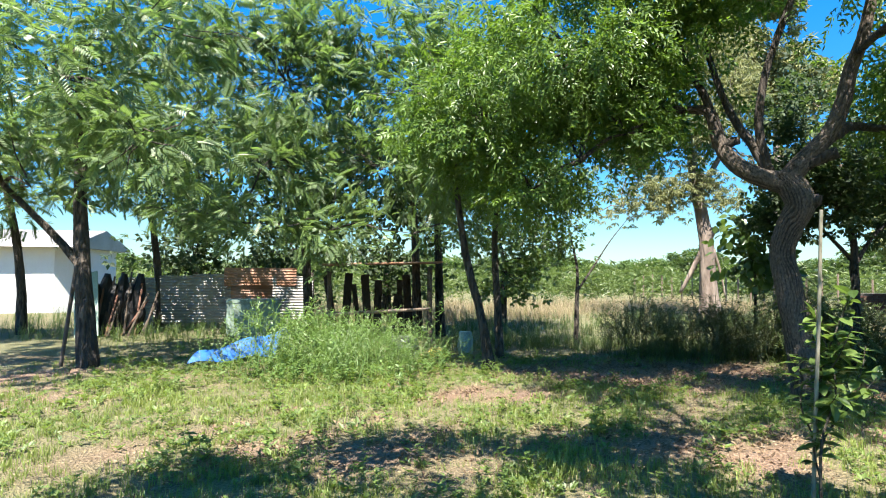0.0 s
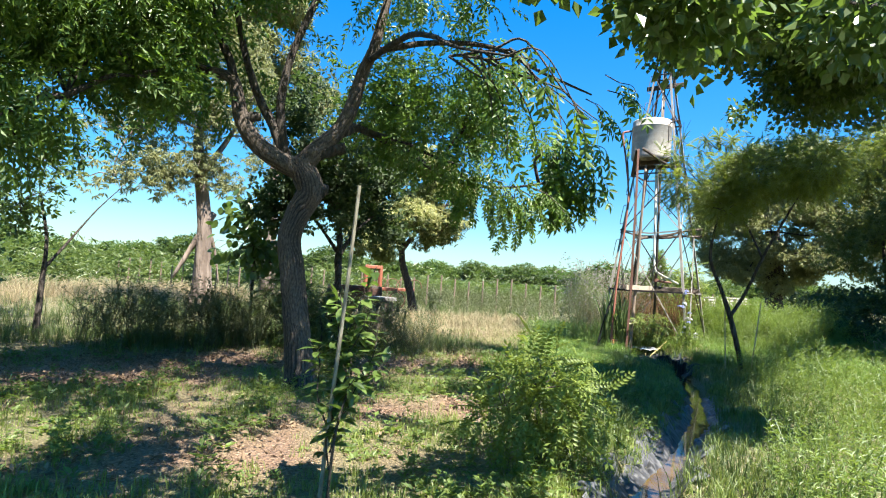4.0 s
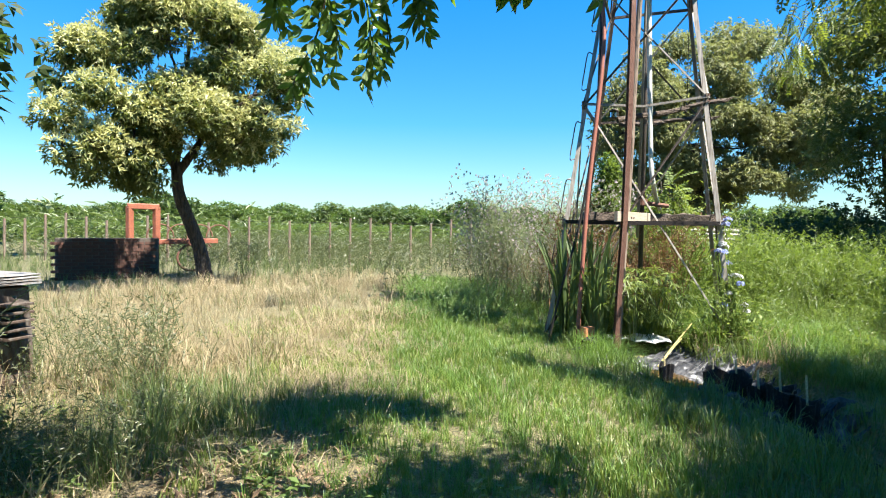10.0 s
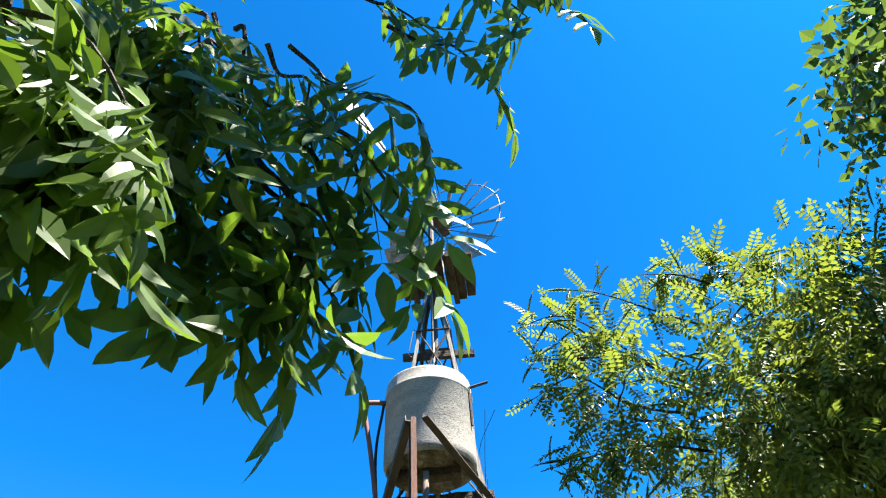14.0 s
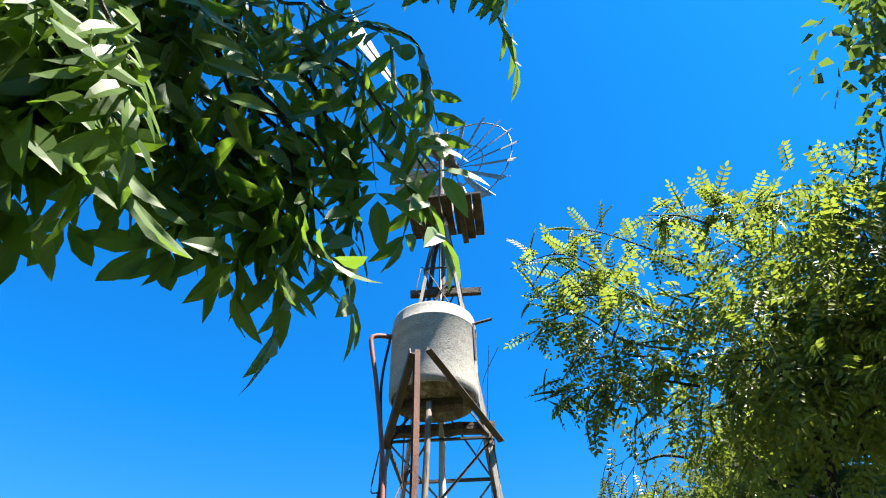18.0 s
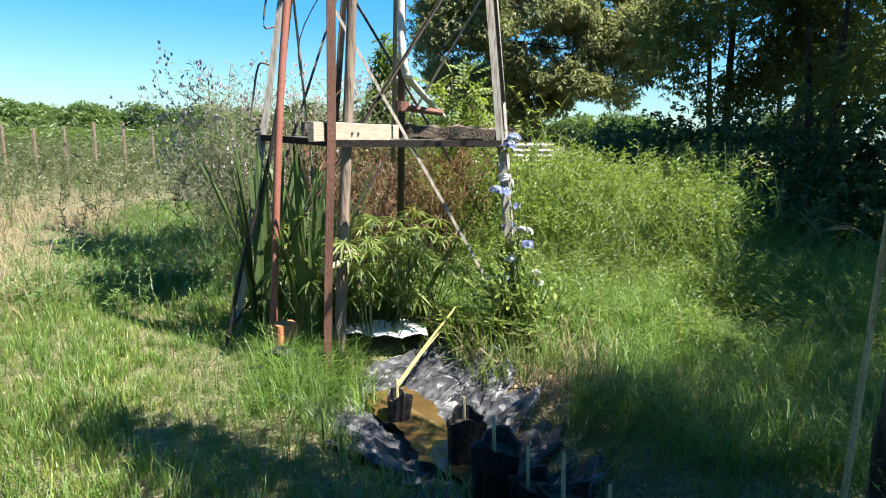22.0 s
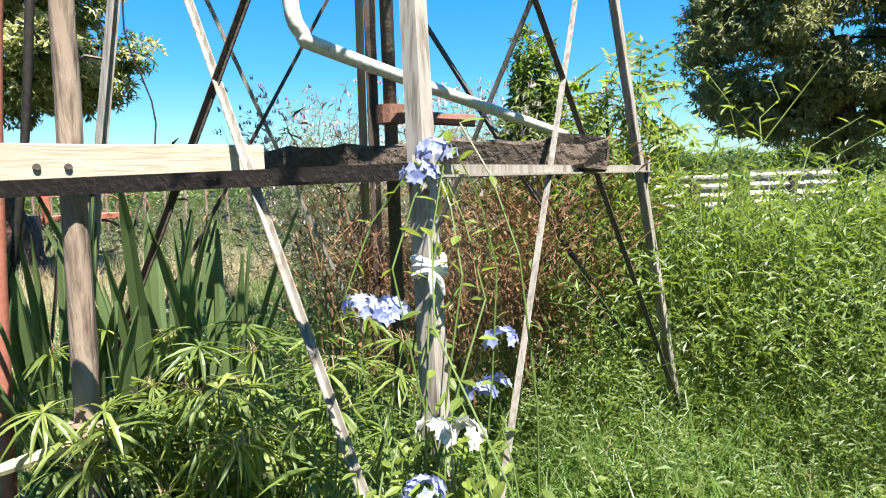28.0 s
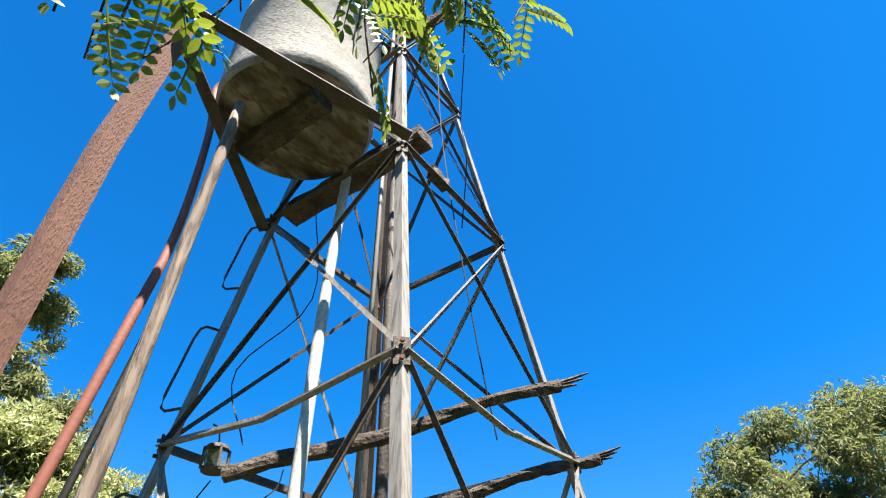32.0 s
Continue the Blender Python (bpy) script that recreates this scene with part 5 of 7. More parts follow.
# mulberry sapling, citrus sapling, thin tree
tree("mulberry_sapling", "mulberry sapling with large glossy leaves on a thin stem", (6.1, 10.55, 0), [(6.1, 10.55, -0.1, 0.03), (6.08, 10.55, 0.8, 0.026), (6.05, 10.5, 1.5, 0.02), (5.95, 10.5, 2.3, 0.012)],
     [(6.05, 10.5, 1.75, 0.75, 0.6, 0.5), (5.85, 10.5, 2.3, 0.55, 0.5, 0.5), (6.35, 10.4, 1.45, 0.5, 0.4, 0.3)], fine_leaf(0.78, 0.05, 0.15), 420, (0.13, 0.2), BROAD, TWIG, 51, gap=0.2, droop=0.6, shell=0.7)
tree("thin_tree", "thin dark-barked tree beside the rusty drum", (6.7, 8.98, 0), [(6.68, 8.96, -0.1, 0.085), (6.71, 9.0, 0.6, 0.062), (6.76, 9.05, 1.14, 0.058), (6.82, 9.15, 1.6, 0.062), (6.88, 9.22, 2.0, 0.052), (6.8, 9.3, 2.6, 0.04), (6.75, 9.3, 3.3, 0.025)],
     [(6.7, 9.3, 3.1, 1.0, 0.9, 0.6), (6.0, 9.6, 2.5, 0.7, 0.6, 0.5), (7.4, 9.3, 2.6, 0.75, 0.6, 0.45), (6.6, 9.4, 4.1, 1.1, 1.0, 0.7), (8.0, 9.3, 2.3, 0.55, 0.45, 0.35), (8.45, 9.5, 2.3, 0.45, 0.4, 0.35), (7.7, 9.4, 3.2, 0.8, 0.7, 0.5), (6.5, 9.0, 2.4, 0.6, 0.5, 0.35), (7.6, 9.7, 2.1, 0.4, 0.4, 0.3)], ROUND_SPRAY, 3900, (0.10, 0.16), SHADEDLEAF, BARK, 52, gap=0.35,
     limbs=[[(6.82, 9.15, 1.6, 0.035), (7.2, 9.2, 2.1, 0.028), (7.8, 9.3, 2.5, 0.016)], [(6.84, 9.2, 1.7, 0.035), (6.5, 9.4, 2.2, 0.026), (6.1, 9.6, 2.6, 0.014)]])
for k, (x, y, h) in enumerate(((6.25, 9.75, 1.3), (7.05, 10.75, 1.7), (7.5, 10.2, 1.1), (6.2, 8.75, 0.8))):
    tree("feathery_sapling", "small dark feathery-leaved sapling among the weeds", (x, y, 0), [(x, y, -0.1, 0.016), (x + 0.03, y, h * 0.5, 0.012), (x - 0.02, y + 0.03, h * 0.8, 0.008)],
         [(x, y, h * 0.8, 0.42, 0.4, 0.3), (x + 0.25, y - 0.1, h * 0.55, 0.35, 0.3, 0.2), (x - 0.25, y + 0.1, h * 0.5, 0.35, 0.3, 0.2)], pinnate(7, leaf(0.4, 0.03, 0.08), 0.2, 0.3, True, 66), 110, (0.2, 0.32), SHADEGRASS, TWIG, 250 + k, gap=0.1, category="sapling", twigs=18, group="feathery saplings")
stake = thing("cane_stake", (2.33, 4.10, 0), "long dry cane stake pushed into the soil", "stake")
part_np("cane", tube([(2.29, 4.03, -0.1, 0.013), (2.25, 3.93, 0.6, 0.012), (2.21, 3.83, 1.2, 0.011), (2.165, 3.73, 1.84, 0.010)], 7, 4), GREYCANE, stake)
citrus = thing("citrus_sapling", (2.30, 3.97, 0), "young citrus sapling with broad glossy leaves tied to a cane", "sapling")
g = rng_of(61)
stems, T, D = [], [], []
for a, b, r in (((2.12, 3.80, -0.05), (2.13, 3.82, 1.22), 0.011), ((2.12, 3.80, 0.5), (2.26, 3.68, 1.15), 0.007), ((2.12, 3.81, 0.4), (2.05, 3.98, 0.95), 0.006), ((2.12, 3.80, 0.3), (2.36, 3.62, 0.85), 0.006), ((2.12, 3.81, 0.6), (2.30, 3.92, 1.0), 0.005), ((2.12, 3.80, 0.2), (2.10, 3.62, 0.75), 0.006), ((2.12, 3.80, 0.6), (2.30, 3.70, 1.40), 0.006), ((2.12, 3.81, 0.8), (2.22, 3.94, 1.24), 0.005), ((2.12, 3.80, 0.7), (2.34, 3.84, 1.22), 0.005), ((2.12, 3.80, 0.4), (2.40, 3.75, 1.02), 0.005)):
    L = spline(limb_to(np.array(a), np.array(b), r, 0.003, g, 0.03), 6)
    stems.append(tube(L, 6, 1, 0, 0, False))
    for k in range(5 if r > 0.01 else 3, len(L) - 1):
        for _ in range(2):
            T.append(L[k, :3])
            D.append(random_units(1, g)[0] * np.array([1, 1, 0.35]) + np.array([0, 0, 0.1]))
T, D = np.array(T) + (0.18, 0.17, 0), np.array(D)
part_np("stem", (join(stems)[0] + (0.18, 0.17, 0), join(stems)[1]), TWIG, citrus)
tagged(part_np("leaves", place(fine_leaf(0.52, 0.06, 0.25), frames(D, random_units(len(T), g) * 0.35 + np.array([0, 0, 1.0])), g.uniform(0.08, 0.13, len(T)), T), BROAD, citrus), "", "", "", "stuff")
tree("fern_bush", "light green feathery bush beside the path", (4.0, 3.55, 0), [(4.0, 3.55, -0.05, 0.014), (4.0, 3.55, 0.35, 0.01)],
     [(4.0, 3.55, 0.55, 0.42, 0.42, 0.35), (4.25, 3.35, 0.4, 0.35, 0.3, 0.25), (3.75, 3.7, 0.4, 0.3, 0.3, 0.25)], pinnate(6, leaf(0.45, 0.03, 0.05), 0.22, 0.3, True, 65), 420, (0.16, 0.26), LIME, TWIG, 62, gap=0.1, category="bush", twigs=30)

# eucalyptus with a broken limb, yellow-flowering tree, far trees
tree("eucalyptus", "tall eucalyptus with a pale peeling trunk and a broken hanging limb", (9.48, 18.3, 0),
     [(9.5, 18.3, -0.1, 0.38), (9.48, 18.3, 1.1, 0.27), (9.4, 18.35, 2.9, 0.21), (9.15, 18.5, 4.6, 0.17), (9.07, 18.5, 5.5, 0.13)],
     [(8.6, 18.7, 8.6, 2.0, 1.8, 1.5), (10.2, 18.2, 7.2, 1.3, 1.2, 1.2), (7.4, 19.0, 5.2, 1.1, 1.0, 1.2), (8.4, 18.6, 6.6, 1.5, 1.3, 1.1), (10.8, 18.0, 5.2, 0.8, 0.8, 0.8), (6.9, 18.9, 3.7, 0.8, 0.8, 0.8), (9.0, 18.1, 4.6, 0.9, 0.6, 1.1), (9.8, 17.9, 3.9, 0.6, 0.5, 0.7), (8.2, 18.4, 4.0, 0.9, 0.7, 0.9), (9.3, 18.0, 6.0, 1.0, 0.8, 1.0)], SPRAY, 5200, (0.14, 0.24), EUCA, PALEBARK, 71, gap=0.5, droop=1.3,
     limbs=[[(9.65, 18.19, 2.95, 0.10), (9.3, 18.4, 2.2, 0.09), (8.73, 18.67, 0.9, 0.05)], [(9.6, 18.2, 2.3, 0.05), (9.75, 18.1, 1.6, 0.035), (9.85, 18.0, 0.8, 0.02)],
            [(9.2, 18.45, 4.0, 0.13), (9.9, 18.1, 5.4, 0.07), (10.4, 17.8, 6.8, 0.04)]], twigs=120)
YELLOW_CROWN = [(15.0, 15.0, 4.8, 1.15, 1.15, 1.0), (16.0, 14.2, 4.3, 0.95, 0.95, 0.95), (16.1, 14.2, 3.2, 0.9, 0.9, 0.7), (14.0, 15.7, 3.6, 1.1, 1.0, 0.9), (13.9, 15.6, 2.5, 0.9, 0.8, 0.5), (15.2, 15.0, 3.2, 1.2, 1.1, 0.8)]
YELLOW_TUFTS = clumps(YELLOW_CROWN, 64, 0.30, 0.52, 371, 0.7)
ytree = tree("yellow_flowering_tree", "rounded tree covered in pale yellow blossom", (15.24, 15.29, 0), [(15.75, 15.1, -0.1, 0.17), (15.55, 15.2, 0.9, 0.14), (15.2, 15.3, 1.8, 0.12), (15.1, 15.3, 2.5, 0.10)],
     YELLOW_TUFTS, FINE_SPRAY, 10500, (0.10, 0.17), YTREE, BARK, 72, gap=0.12, twigs=160,
     limbs=[[(15.15, 15.3, 2.3, 0.09), (15.6, 14.9, 3.2, 0.06), (16.2, 14.3, 4.0, 0.035)], [(15.1, 15.3, 2.4, 0.08), (14.6, 15.6, 3.2, 0.05), (14.0, 15.7, 3.9, 0.03)], [(15.1, 15.3, 2.5, 0.08), (15.1, 15.1, 3.8, 0.05), (15.1, 14.9, 5.0, 0.03)]])
g = rng_of(73)
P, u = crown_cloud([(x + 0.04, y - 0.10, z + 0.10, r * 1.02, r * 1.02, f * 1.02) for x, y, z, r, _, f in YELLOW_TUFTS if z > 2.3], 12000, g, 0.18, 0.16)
# blossom stays on sunward and upper sides, so the lit side is coloured in
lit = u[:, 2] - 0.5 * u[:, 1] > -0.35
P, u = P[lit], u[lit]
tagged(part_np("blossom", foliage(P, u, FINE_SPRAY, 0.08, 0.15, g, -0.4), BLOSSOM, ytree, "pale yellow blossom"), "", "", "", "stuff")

BIG_CROWN = [(29.6, 7.1, 6.3, 1.7, 1.9, 1.7), (29.4, 8.1, 4.6, 1.4, 1.5, 1.6), (30.0, 4.7, 6.5, 1.8, 1.9, 1.8), (29.8, 6.0, 4.4, 1.9, 2.4, 1.6), (30.3, 3.0, 5.0, 1.6, 1.5, 1.6), (29.7, 6.0, 5.7, 1.6, 1.6, 1.6), (29.7, 5.2, 2.8, 1.5, 2.6, 1.1), (29.5, 7.6, 3.2, 1.1, 1.3, 0.9)]
tree("large_eucalyptus", "large dense eucalyptus far behind the tower", (30.5, 6.2, 0), [(30.5, 6.2, -0.1, 0.5), (30.4, 6.2, 2.0, 0.4), (30.2, 6.4, 4.5, 0.3)],
     clumps(BIG_CROWN, 130, 0.45, 0.85, 374, 0.75), FINE_SPRAY, 32000, (0.13, 0.24), EUCA, BARK, 74, gap=0.1, droop=0.7, twigs=160)
tree("distant_eucalyptus", "tall distant eucalyptus rising behind the yellow-flowering tree", (16.8, 25.5, 0), [(16.8, 25.5, -0.1, 0.35), (16.8, 25.5, 4.0, 0.28), (16.7, 25.4, 9.0, 0.16)],
     clumps([(16.2, 25.1, 12.6, 1.9, 1.6, 3.0), (15.0, 25.7, 10.6, 1.7, 1.4, 2.0), (17.6, 24.9, 10.5, 1.3, 1.2, 1.6)], 46, 0.45, 0.85, 376, 0.75), FINE_SPRAY, 8000, (0.22, 0.36), EUCA, PALEBARK, 76, gap=0.12, droop=0.8, twigs=90)

# robinia and the dark trees on the far side of the ditch
# first and last three lobes are added to shade the pond edge and bank
robinia = tree("robinia", "leaning robinia with light green feathered leaves", (11.95, 3.75, 0), [(11.99, 3.71, -0.1, 0.07), (11.9, 3.79, 0.3, 0.05), (11.78, 3.86, 0.7, 0.044), (11.65, 3.93, 1.06, 0.044), (11.5, 4.05, 1.5, 0.033), (11.3, 4.2, 2.05, 0.028), (11.25, 4.1, 2.7, 0.02)],
     [(12.0, 4.2, 3.2, 0.4, 0.35, 0.3), (11.3, 4.1, 3.3, 0.72, 0.6, 0.5), (11.45, 4.85, 3.45, 0.4, 0.35, 0.45), (11.2, 3.5, 3.5, 0.8, 0.7, 0.6), (11.3, 4.0, 3.85, 0.4, 0.4, 0.3), (11.8, 2.6, 3.5, 0.7, 0.6, 0.45), (11.7, 2.6, 3.7, 0.9, 0.8, 0.6), (11.0, 3.9, 2.85, 0.5, 0.5, 0.35), (12.5, 1.5, 4.2, 0.8, 0.6, 0.4), (13.5, 0.9, 4.6, 0.8, 0.6, 0.4), (12.0, 1.0, 4.4, 0.9, 0.7, 0.5)],
     ROBINIA_LEAF, 6400, (0.14, 0.21), ROBINIA, BARK, 81, gap=0.38, limbs=[[(11.66, 3.92, 1.0, 0.034), (11.78, 3.7, 1.45, 0.028), (11.8, 3.4, 2.2, 0.024), (11.75, 3.0, 3.0, 0.018)], [(11.8, 3.45, 2.1, 0.02), (12.2, 3.9, 2.9, 0.015), (12.6, 4.4, 3.3, 0.010), (12.95, 4.6, 3.4, 0.006)]], twigs=110)
for k, (p, q) in enumerate((((11.76, 3.98, 0), (11.70, 4.02, 1.25)), ((12.0, 3.62, 0), (12.12, 3.5, 1.3)))):
    prop = thing("cane_stake", p, "dry cane leaning beside the robinia trunk", "stake", "canes by the robinia")
    part_np("cane", tube([(p[0], p[1], -0.1, 0.012), (*q, 0.009)], 7, 3), CANE, prop)
g = rng_of(82)
T, D, stems = [], [], []
SHOOTS = [((11.3, 4.4, 3.4), (11.5, 5.35, 4.15)), ((11.3, 4.5, 3.3), (11.5, 5.3, 3.62)), ((11.3, 4.5, 3.1), (11.5, 5.3, 3.2)), ((11.3, 4.2, 3.8), (11.4, 4.95, 4.35)), ((11.2, 4.1, 4.0), (11.25, 4.1, 4.28)), ((11.2, 4.0, 4.0), (11.2, 3.9, 4.2)), ((11.1, 3.6, 3.7), (10.95, 3.6, 3.95)), ((11.4, 4.6, 3.7), (11.5, 5.1, 4.0)), ((11.3, 4.5, 3.5), (11.5, 5.25, 3.9)), ((11.2, 4.1, 4.0), (11.3, 4.5, 4.3))]
SHOOTS += [((e[0] - 0.16 + 0.1 * (k % 3), e[1] - 0.2, e[2] + 0.5), e) for k, e in enumerate([(12.67, 4.97, 2.48), (12.61, 5.0, 2.56), (12.74, 5.02, 2.62), (12.68, 4.97, 2.61), (12.77, 4.99, 2.74), (12.73, 5.02, 2.81), (12.83, 4.94, 2.81), (12.88, 4.95, 2.95), (13.02, 4.92, 3.03), (13.02, 4.84, 2.85), (13.08, 4.83, 2.71), (13.08, 4.87, 2.87), (13.09, 4.78, 2.97), (13.16, 4.75, 2.96), (13.23, 4.71, 2.93), (13.16, 4.7, 2.97), (13.25, 4.59, 2.94), (13.24, 4.68, 3.11)])]
for a, b in SHOOTS:
    L = spline(limb_to(np.array(a), np.array(b), 0.003 if b[0] > 12 else 0.008, 0.002, g, 0.08), 6)
    stems.append(tube(L, 5, 1, 0, 0, False))
    outer = b[0] > 12
    for k in range(round(len(L) * 0.35) if outer else 6, len(L) - 1, 3 if outer else 1):
        for _ in range(1 if outer else 2):
            T.append(L[k, :3])
            D.append(random_units(1, g)[0] + np.array([0, 0, -1.0 if outer else -0.1]))
T, D = np.array(T), np.array(D)
tagged(part_np("outer_twig", join(stems), TWIG, robinia), "", "", "", "stuff")
tagged(part_np("outer_leaves", place(pinnate(7, fine_leaf(0.5, 0.03, 0.05), 0.17, 0.25, True, 68), frames(D, random_units(len(T), g) * 0.5 + np.array([0, 0, 1.0])), np.where(T[:, 0] > 12, 0.85, 1.0) * g.uniform(0.17, 0.25, len(T)), T), ROBINIA, robinia), "", "", "", "stuff")
DK = (FINE_SPRAY, 4300, (0.13, 0.2), YTREE)
for k, (x, y, h) in enumerate(((20.3, 0.6, 3.4), (22.3, 1.7, 3.8), (23.5, 0.0, 4.6), (18.6, 0.1, 3.9), (17.0, -0.7, 4.0))):
    g = rng_of(90 + k)
    lobes = [(x + g.normal(0, 0.5), y + g.normal(0, 0.4), h + g.normal(0, 0.3), 1.7, 1.6, 1.3), (x + 0.8, y + 0.6, h + 1.8, 1.7, 1.6, 1.2), (x, y - 0.3, h + 3.2, 1.4, 1.3, 1.1), (x - 0.3, y, h - 1.3, 1.1, 0.9, 0.7)]
    tree("shade_tree", "olive green leafy tree with several thin trunks in the thicket", (x, y, 0), [(x, y, -0.1, 0.11), (x + 0.05, y, 1.2, 0.09), (x - 0.05, y + 0.1, h - 0.8, 0.06), (x, y + 0.1, h + 0.6, 0.025)], lobes, *DK, BARK, 92 + k,
         limbs=[[(x + 0.35, y + 0.1, -0.1, 0.07), (x + 0.4, y + 0.2, 1.2, 0.06), (x + 0.6, y + 0.4, h, 0.04)]], gap=0.6, group="thicket trees")
# one more tree, out of view, added only to shade the weedy bank
tree("shade_tree", "out-of-view leafy tree added to shade the weedy bank", (15.6, -0.6, 0), [(15.6, -0.6, -0.1, 0.11), (15.6, -0.5, 1.5, 0.09), (15.4, -0.2, 3.6, 0.06)],
     [(14.5, 0.5, 4.8, 1.0, 0.8, 0.5), (15.7, 0.3, 5.0, 1.0, 0.8, 0.5), (15.4, -0.4, 4.8, 1.2, 1.0, 0.8)], FINE_SPRAY, 2600, (0.13, 0.2), YTREE, BARK, 99, gap=0.45, group="thicket trees")
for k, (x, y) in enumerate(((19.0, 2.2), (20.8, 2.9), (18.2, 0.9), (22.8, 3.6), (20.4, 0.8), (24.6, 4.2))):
    tree("thicket_bush", "dense thicket-edge bush with leaves coloured dark as in shade", (x, y, 0), [(x, y, -0.1, 0.05), (x, y, 0.6, 0.04)],
         [(x, y, 0.9, 1.2, 1.0, 0.7), (x + 0.6, y - 0.2, 1.4, 0.9, 0.8, 0.55), (x - 0.6, y + 0.2, 0.5, 0.9, 0.8, 0.45)], ROUND_SPRAY, 1100, (0.09, 0.15), SHADEDLEAF, BARK, 140 + k, gap=0.2, category="bush", twigs=25, group="thicket bushes")
# mostly unseen trees behind the starting place, lobes set to shade the foreground
DITCH_TREE_A = [(-2.4, 2.4, 4.5, 1.0, 0.7, 0.4), (-1.0, 3.2, 4.6, 0.9, 0.6, 0.4), (0.5, 2.9, 4.8, 0.8, 0.7, 0.4), (1.2, 3.4, 4.7, 0.6, 0.5, 0.3), (-2.6, -1.0, 5.0, 1.6, 1.4, 0.8), (-0.6, 1.6, 5.2, 1.0, 0.8, 0.4), (1.0, 1.7, 4.9, 0.8, 0.7, 0.4), (-2.6, 1.0, 4.8, 0.9, 0.8, 0.5)]
DITCH_TREE_B = [(2.2, 2.6, 2.95, 0.5, 0.3, 0.2), (3.0, 2.3, 2.9, 0.6, 0.35, 0.25), (3.8, 1.5, 2.95, 0.5, 0.35, 0.25), (2.2, 1.5, 3.3, 0.6, 0.4, 0.3), (5.6, 2.9, 3.9, 0.7, 0.5, 0.3), (6.4, 1.9, 4.4, 1.1, 0.7, 0.45), (6.0, 1.3, 4.2, 0.8, 0.6, 0.4), (5.4, 3.1, 4.9, 0.6, 0.45, 0.25)]
DITCH_TREE_C = [(7.0, 1.2, 5.3, 1.3, 0.8, 0.5), (8.4, 1.7, 5.5, 1.2, 0.8, 0.5), (6.2, 0.5, 5.0, 1.2, 0.8, 0.5), (9.2, 4.8, 5.9, 0.8, 0.5, 0.25), (9.0, 2.2, 4.4, 1.2, 0.9, 0.6), (10.0, 1.6, 5.4, 1.5, 1.2, 0.8), (10.4, 2.0, 5.0, 0.9, 0.6, 0.45), (7.6, 2.9, 4.8, 1.0, 0.6, 0.4), (8.2, 2.6, 5.0, 0.8, 0.5, 0.35), (7.8, 1.6, 4.4, 1.1, 0.8, 0.5), (8.4, 3.9, 5.0, 0.7, 0.6, 0.3), (6.6, 2.9, 5.0, 0.9, 0.6, 0.35), (6.5, 4.0, 5.2, 0.7, 0.6, 0.3), (10.1, 3.55, 4.35, 0.3, 0.22, 0.24)]
for k, (x, y, n, lobes) in enumerate((
        (-2.5, -2.6, 5200, DITCH_TREE_A),
        (5.0, -0.6, 2300, DITCH_TREE_B),
        (9.5, 0.8, 8800, DITCH_TREE_C))):
    tree("poplar", "leafy tree with heart-shaped leaves overhanging the clearing", (x, y, 0), [(x, y, -0.1, 0.16), (x, y, 1.5, 0.13), (x + 0.1, y + 0.4, 3.0, 0.10)], lobes, HEART_SPRAY, n, (0.13, 0.19), BROAD, BARK, 110 + k, gap=0.18, droop=0.8, group="trees along the ditch")


# ---- grass and weeds ----
def tuft(n, height, width, spread, seed, lean=0.45):
    """A tuft of thin bent blades."""
    g = rng_of(seed)
    V, F = [], []
    for k in range(n):
        a, h = g.uniform(0, 2 * math.pi), height * g.uniform(0.5, 1.0)
        b = np.array([math.cos(g.uniform(0, 6.28)), math.sin(g.uniform(0, 6.28)), 0]) * spread * math.sqrt(g.random())
        d = np.array([math.cos(a), math.sin(a), 0.0])
        s = np.array([-d[1], d[0], 0]) * width * g.uniform(0.6, 1.1) / 2
        l = lean * g.uniform(0.3, 1.3)
        m, t = b + d * h * l * 0.35 + np.array([0, 0, h * 0.6]), b + d * h * l + np.array([0, 0, h * (1 - 0.25 * l)])
        i = len(V)
        V += [b - s, b + s, m - s * 0.7, m + s * 0.7, t]
        F += [(i, i + 1, i + 3), (i, i + 3, i + 2), (i + 2, i + 3, i + 4)]
    return np.array(V), np.array(F)


def ribbon(L):
    """A thin stem along points (x, y, z, radius), folded to a narrow V."""
    C, R = L[:, :3], L[:, 3]
    V = np.concatenate([C + np.stack([R, 0 * R, 0 * R], 1), C + np.stack([0 * R, R, 0 * R], 1)])
    k, n = np.arange(len(L) - 1), len(L)
    return V, np.concatenate([np.stack([k, k + n, k + n + 1], 1), np.stack([k, k + n + 1, k + 1], 1)])


def rosette(n, size, shape, seed):
    """Leaves close to the ground round one root."""
    g = rng_of(seed)
    a = np.arange(n) * 2.4 + g.normal(0, 0.2, n)
    D = np.stack([np.cos(a), np.sin(a), g.uniform(0.1, 0.9, n)], 1)
    T = np.stack([0.02 * np.cos(a), 0.02 * np.sin(a), g.uniform(0, 0.03, n)], 1)
    return place(shape, frames(D, np.tile([0.0, 0, 1], (n, 1))), size * g.uniform(0.6, 1.1, n), T)


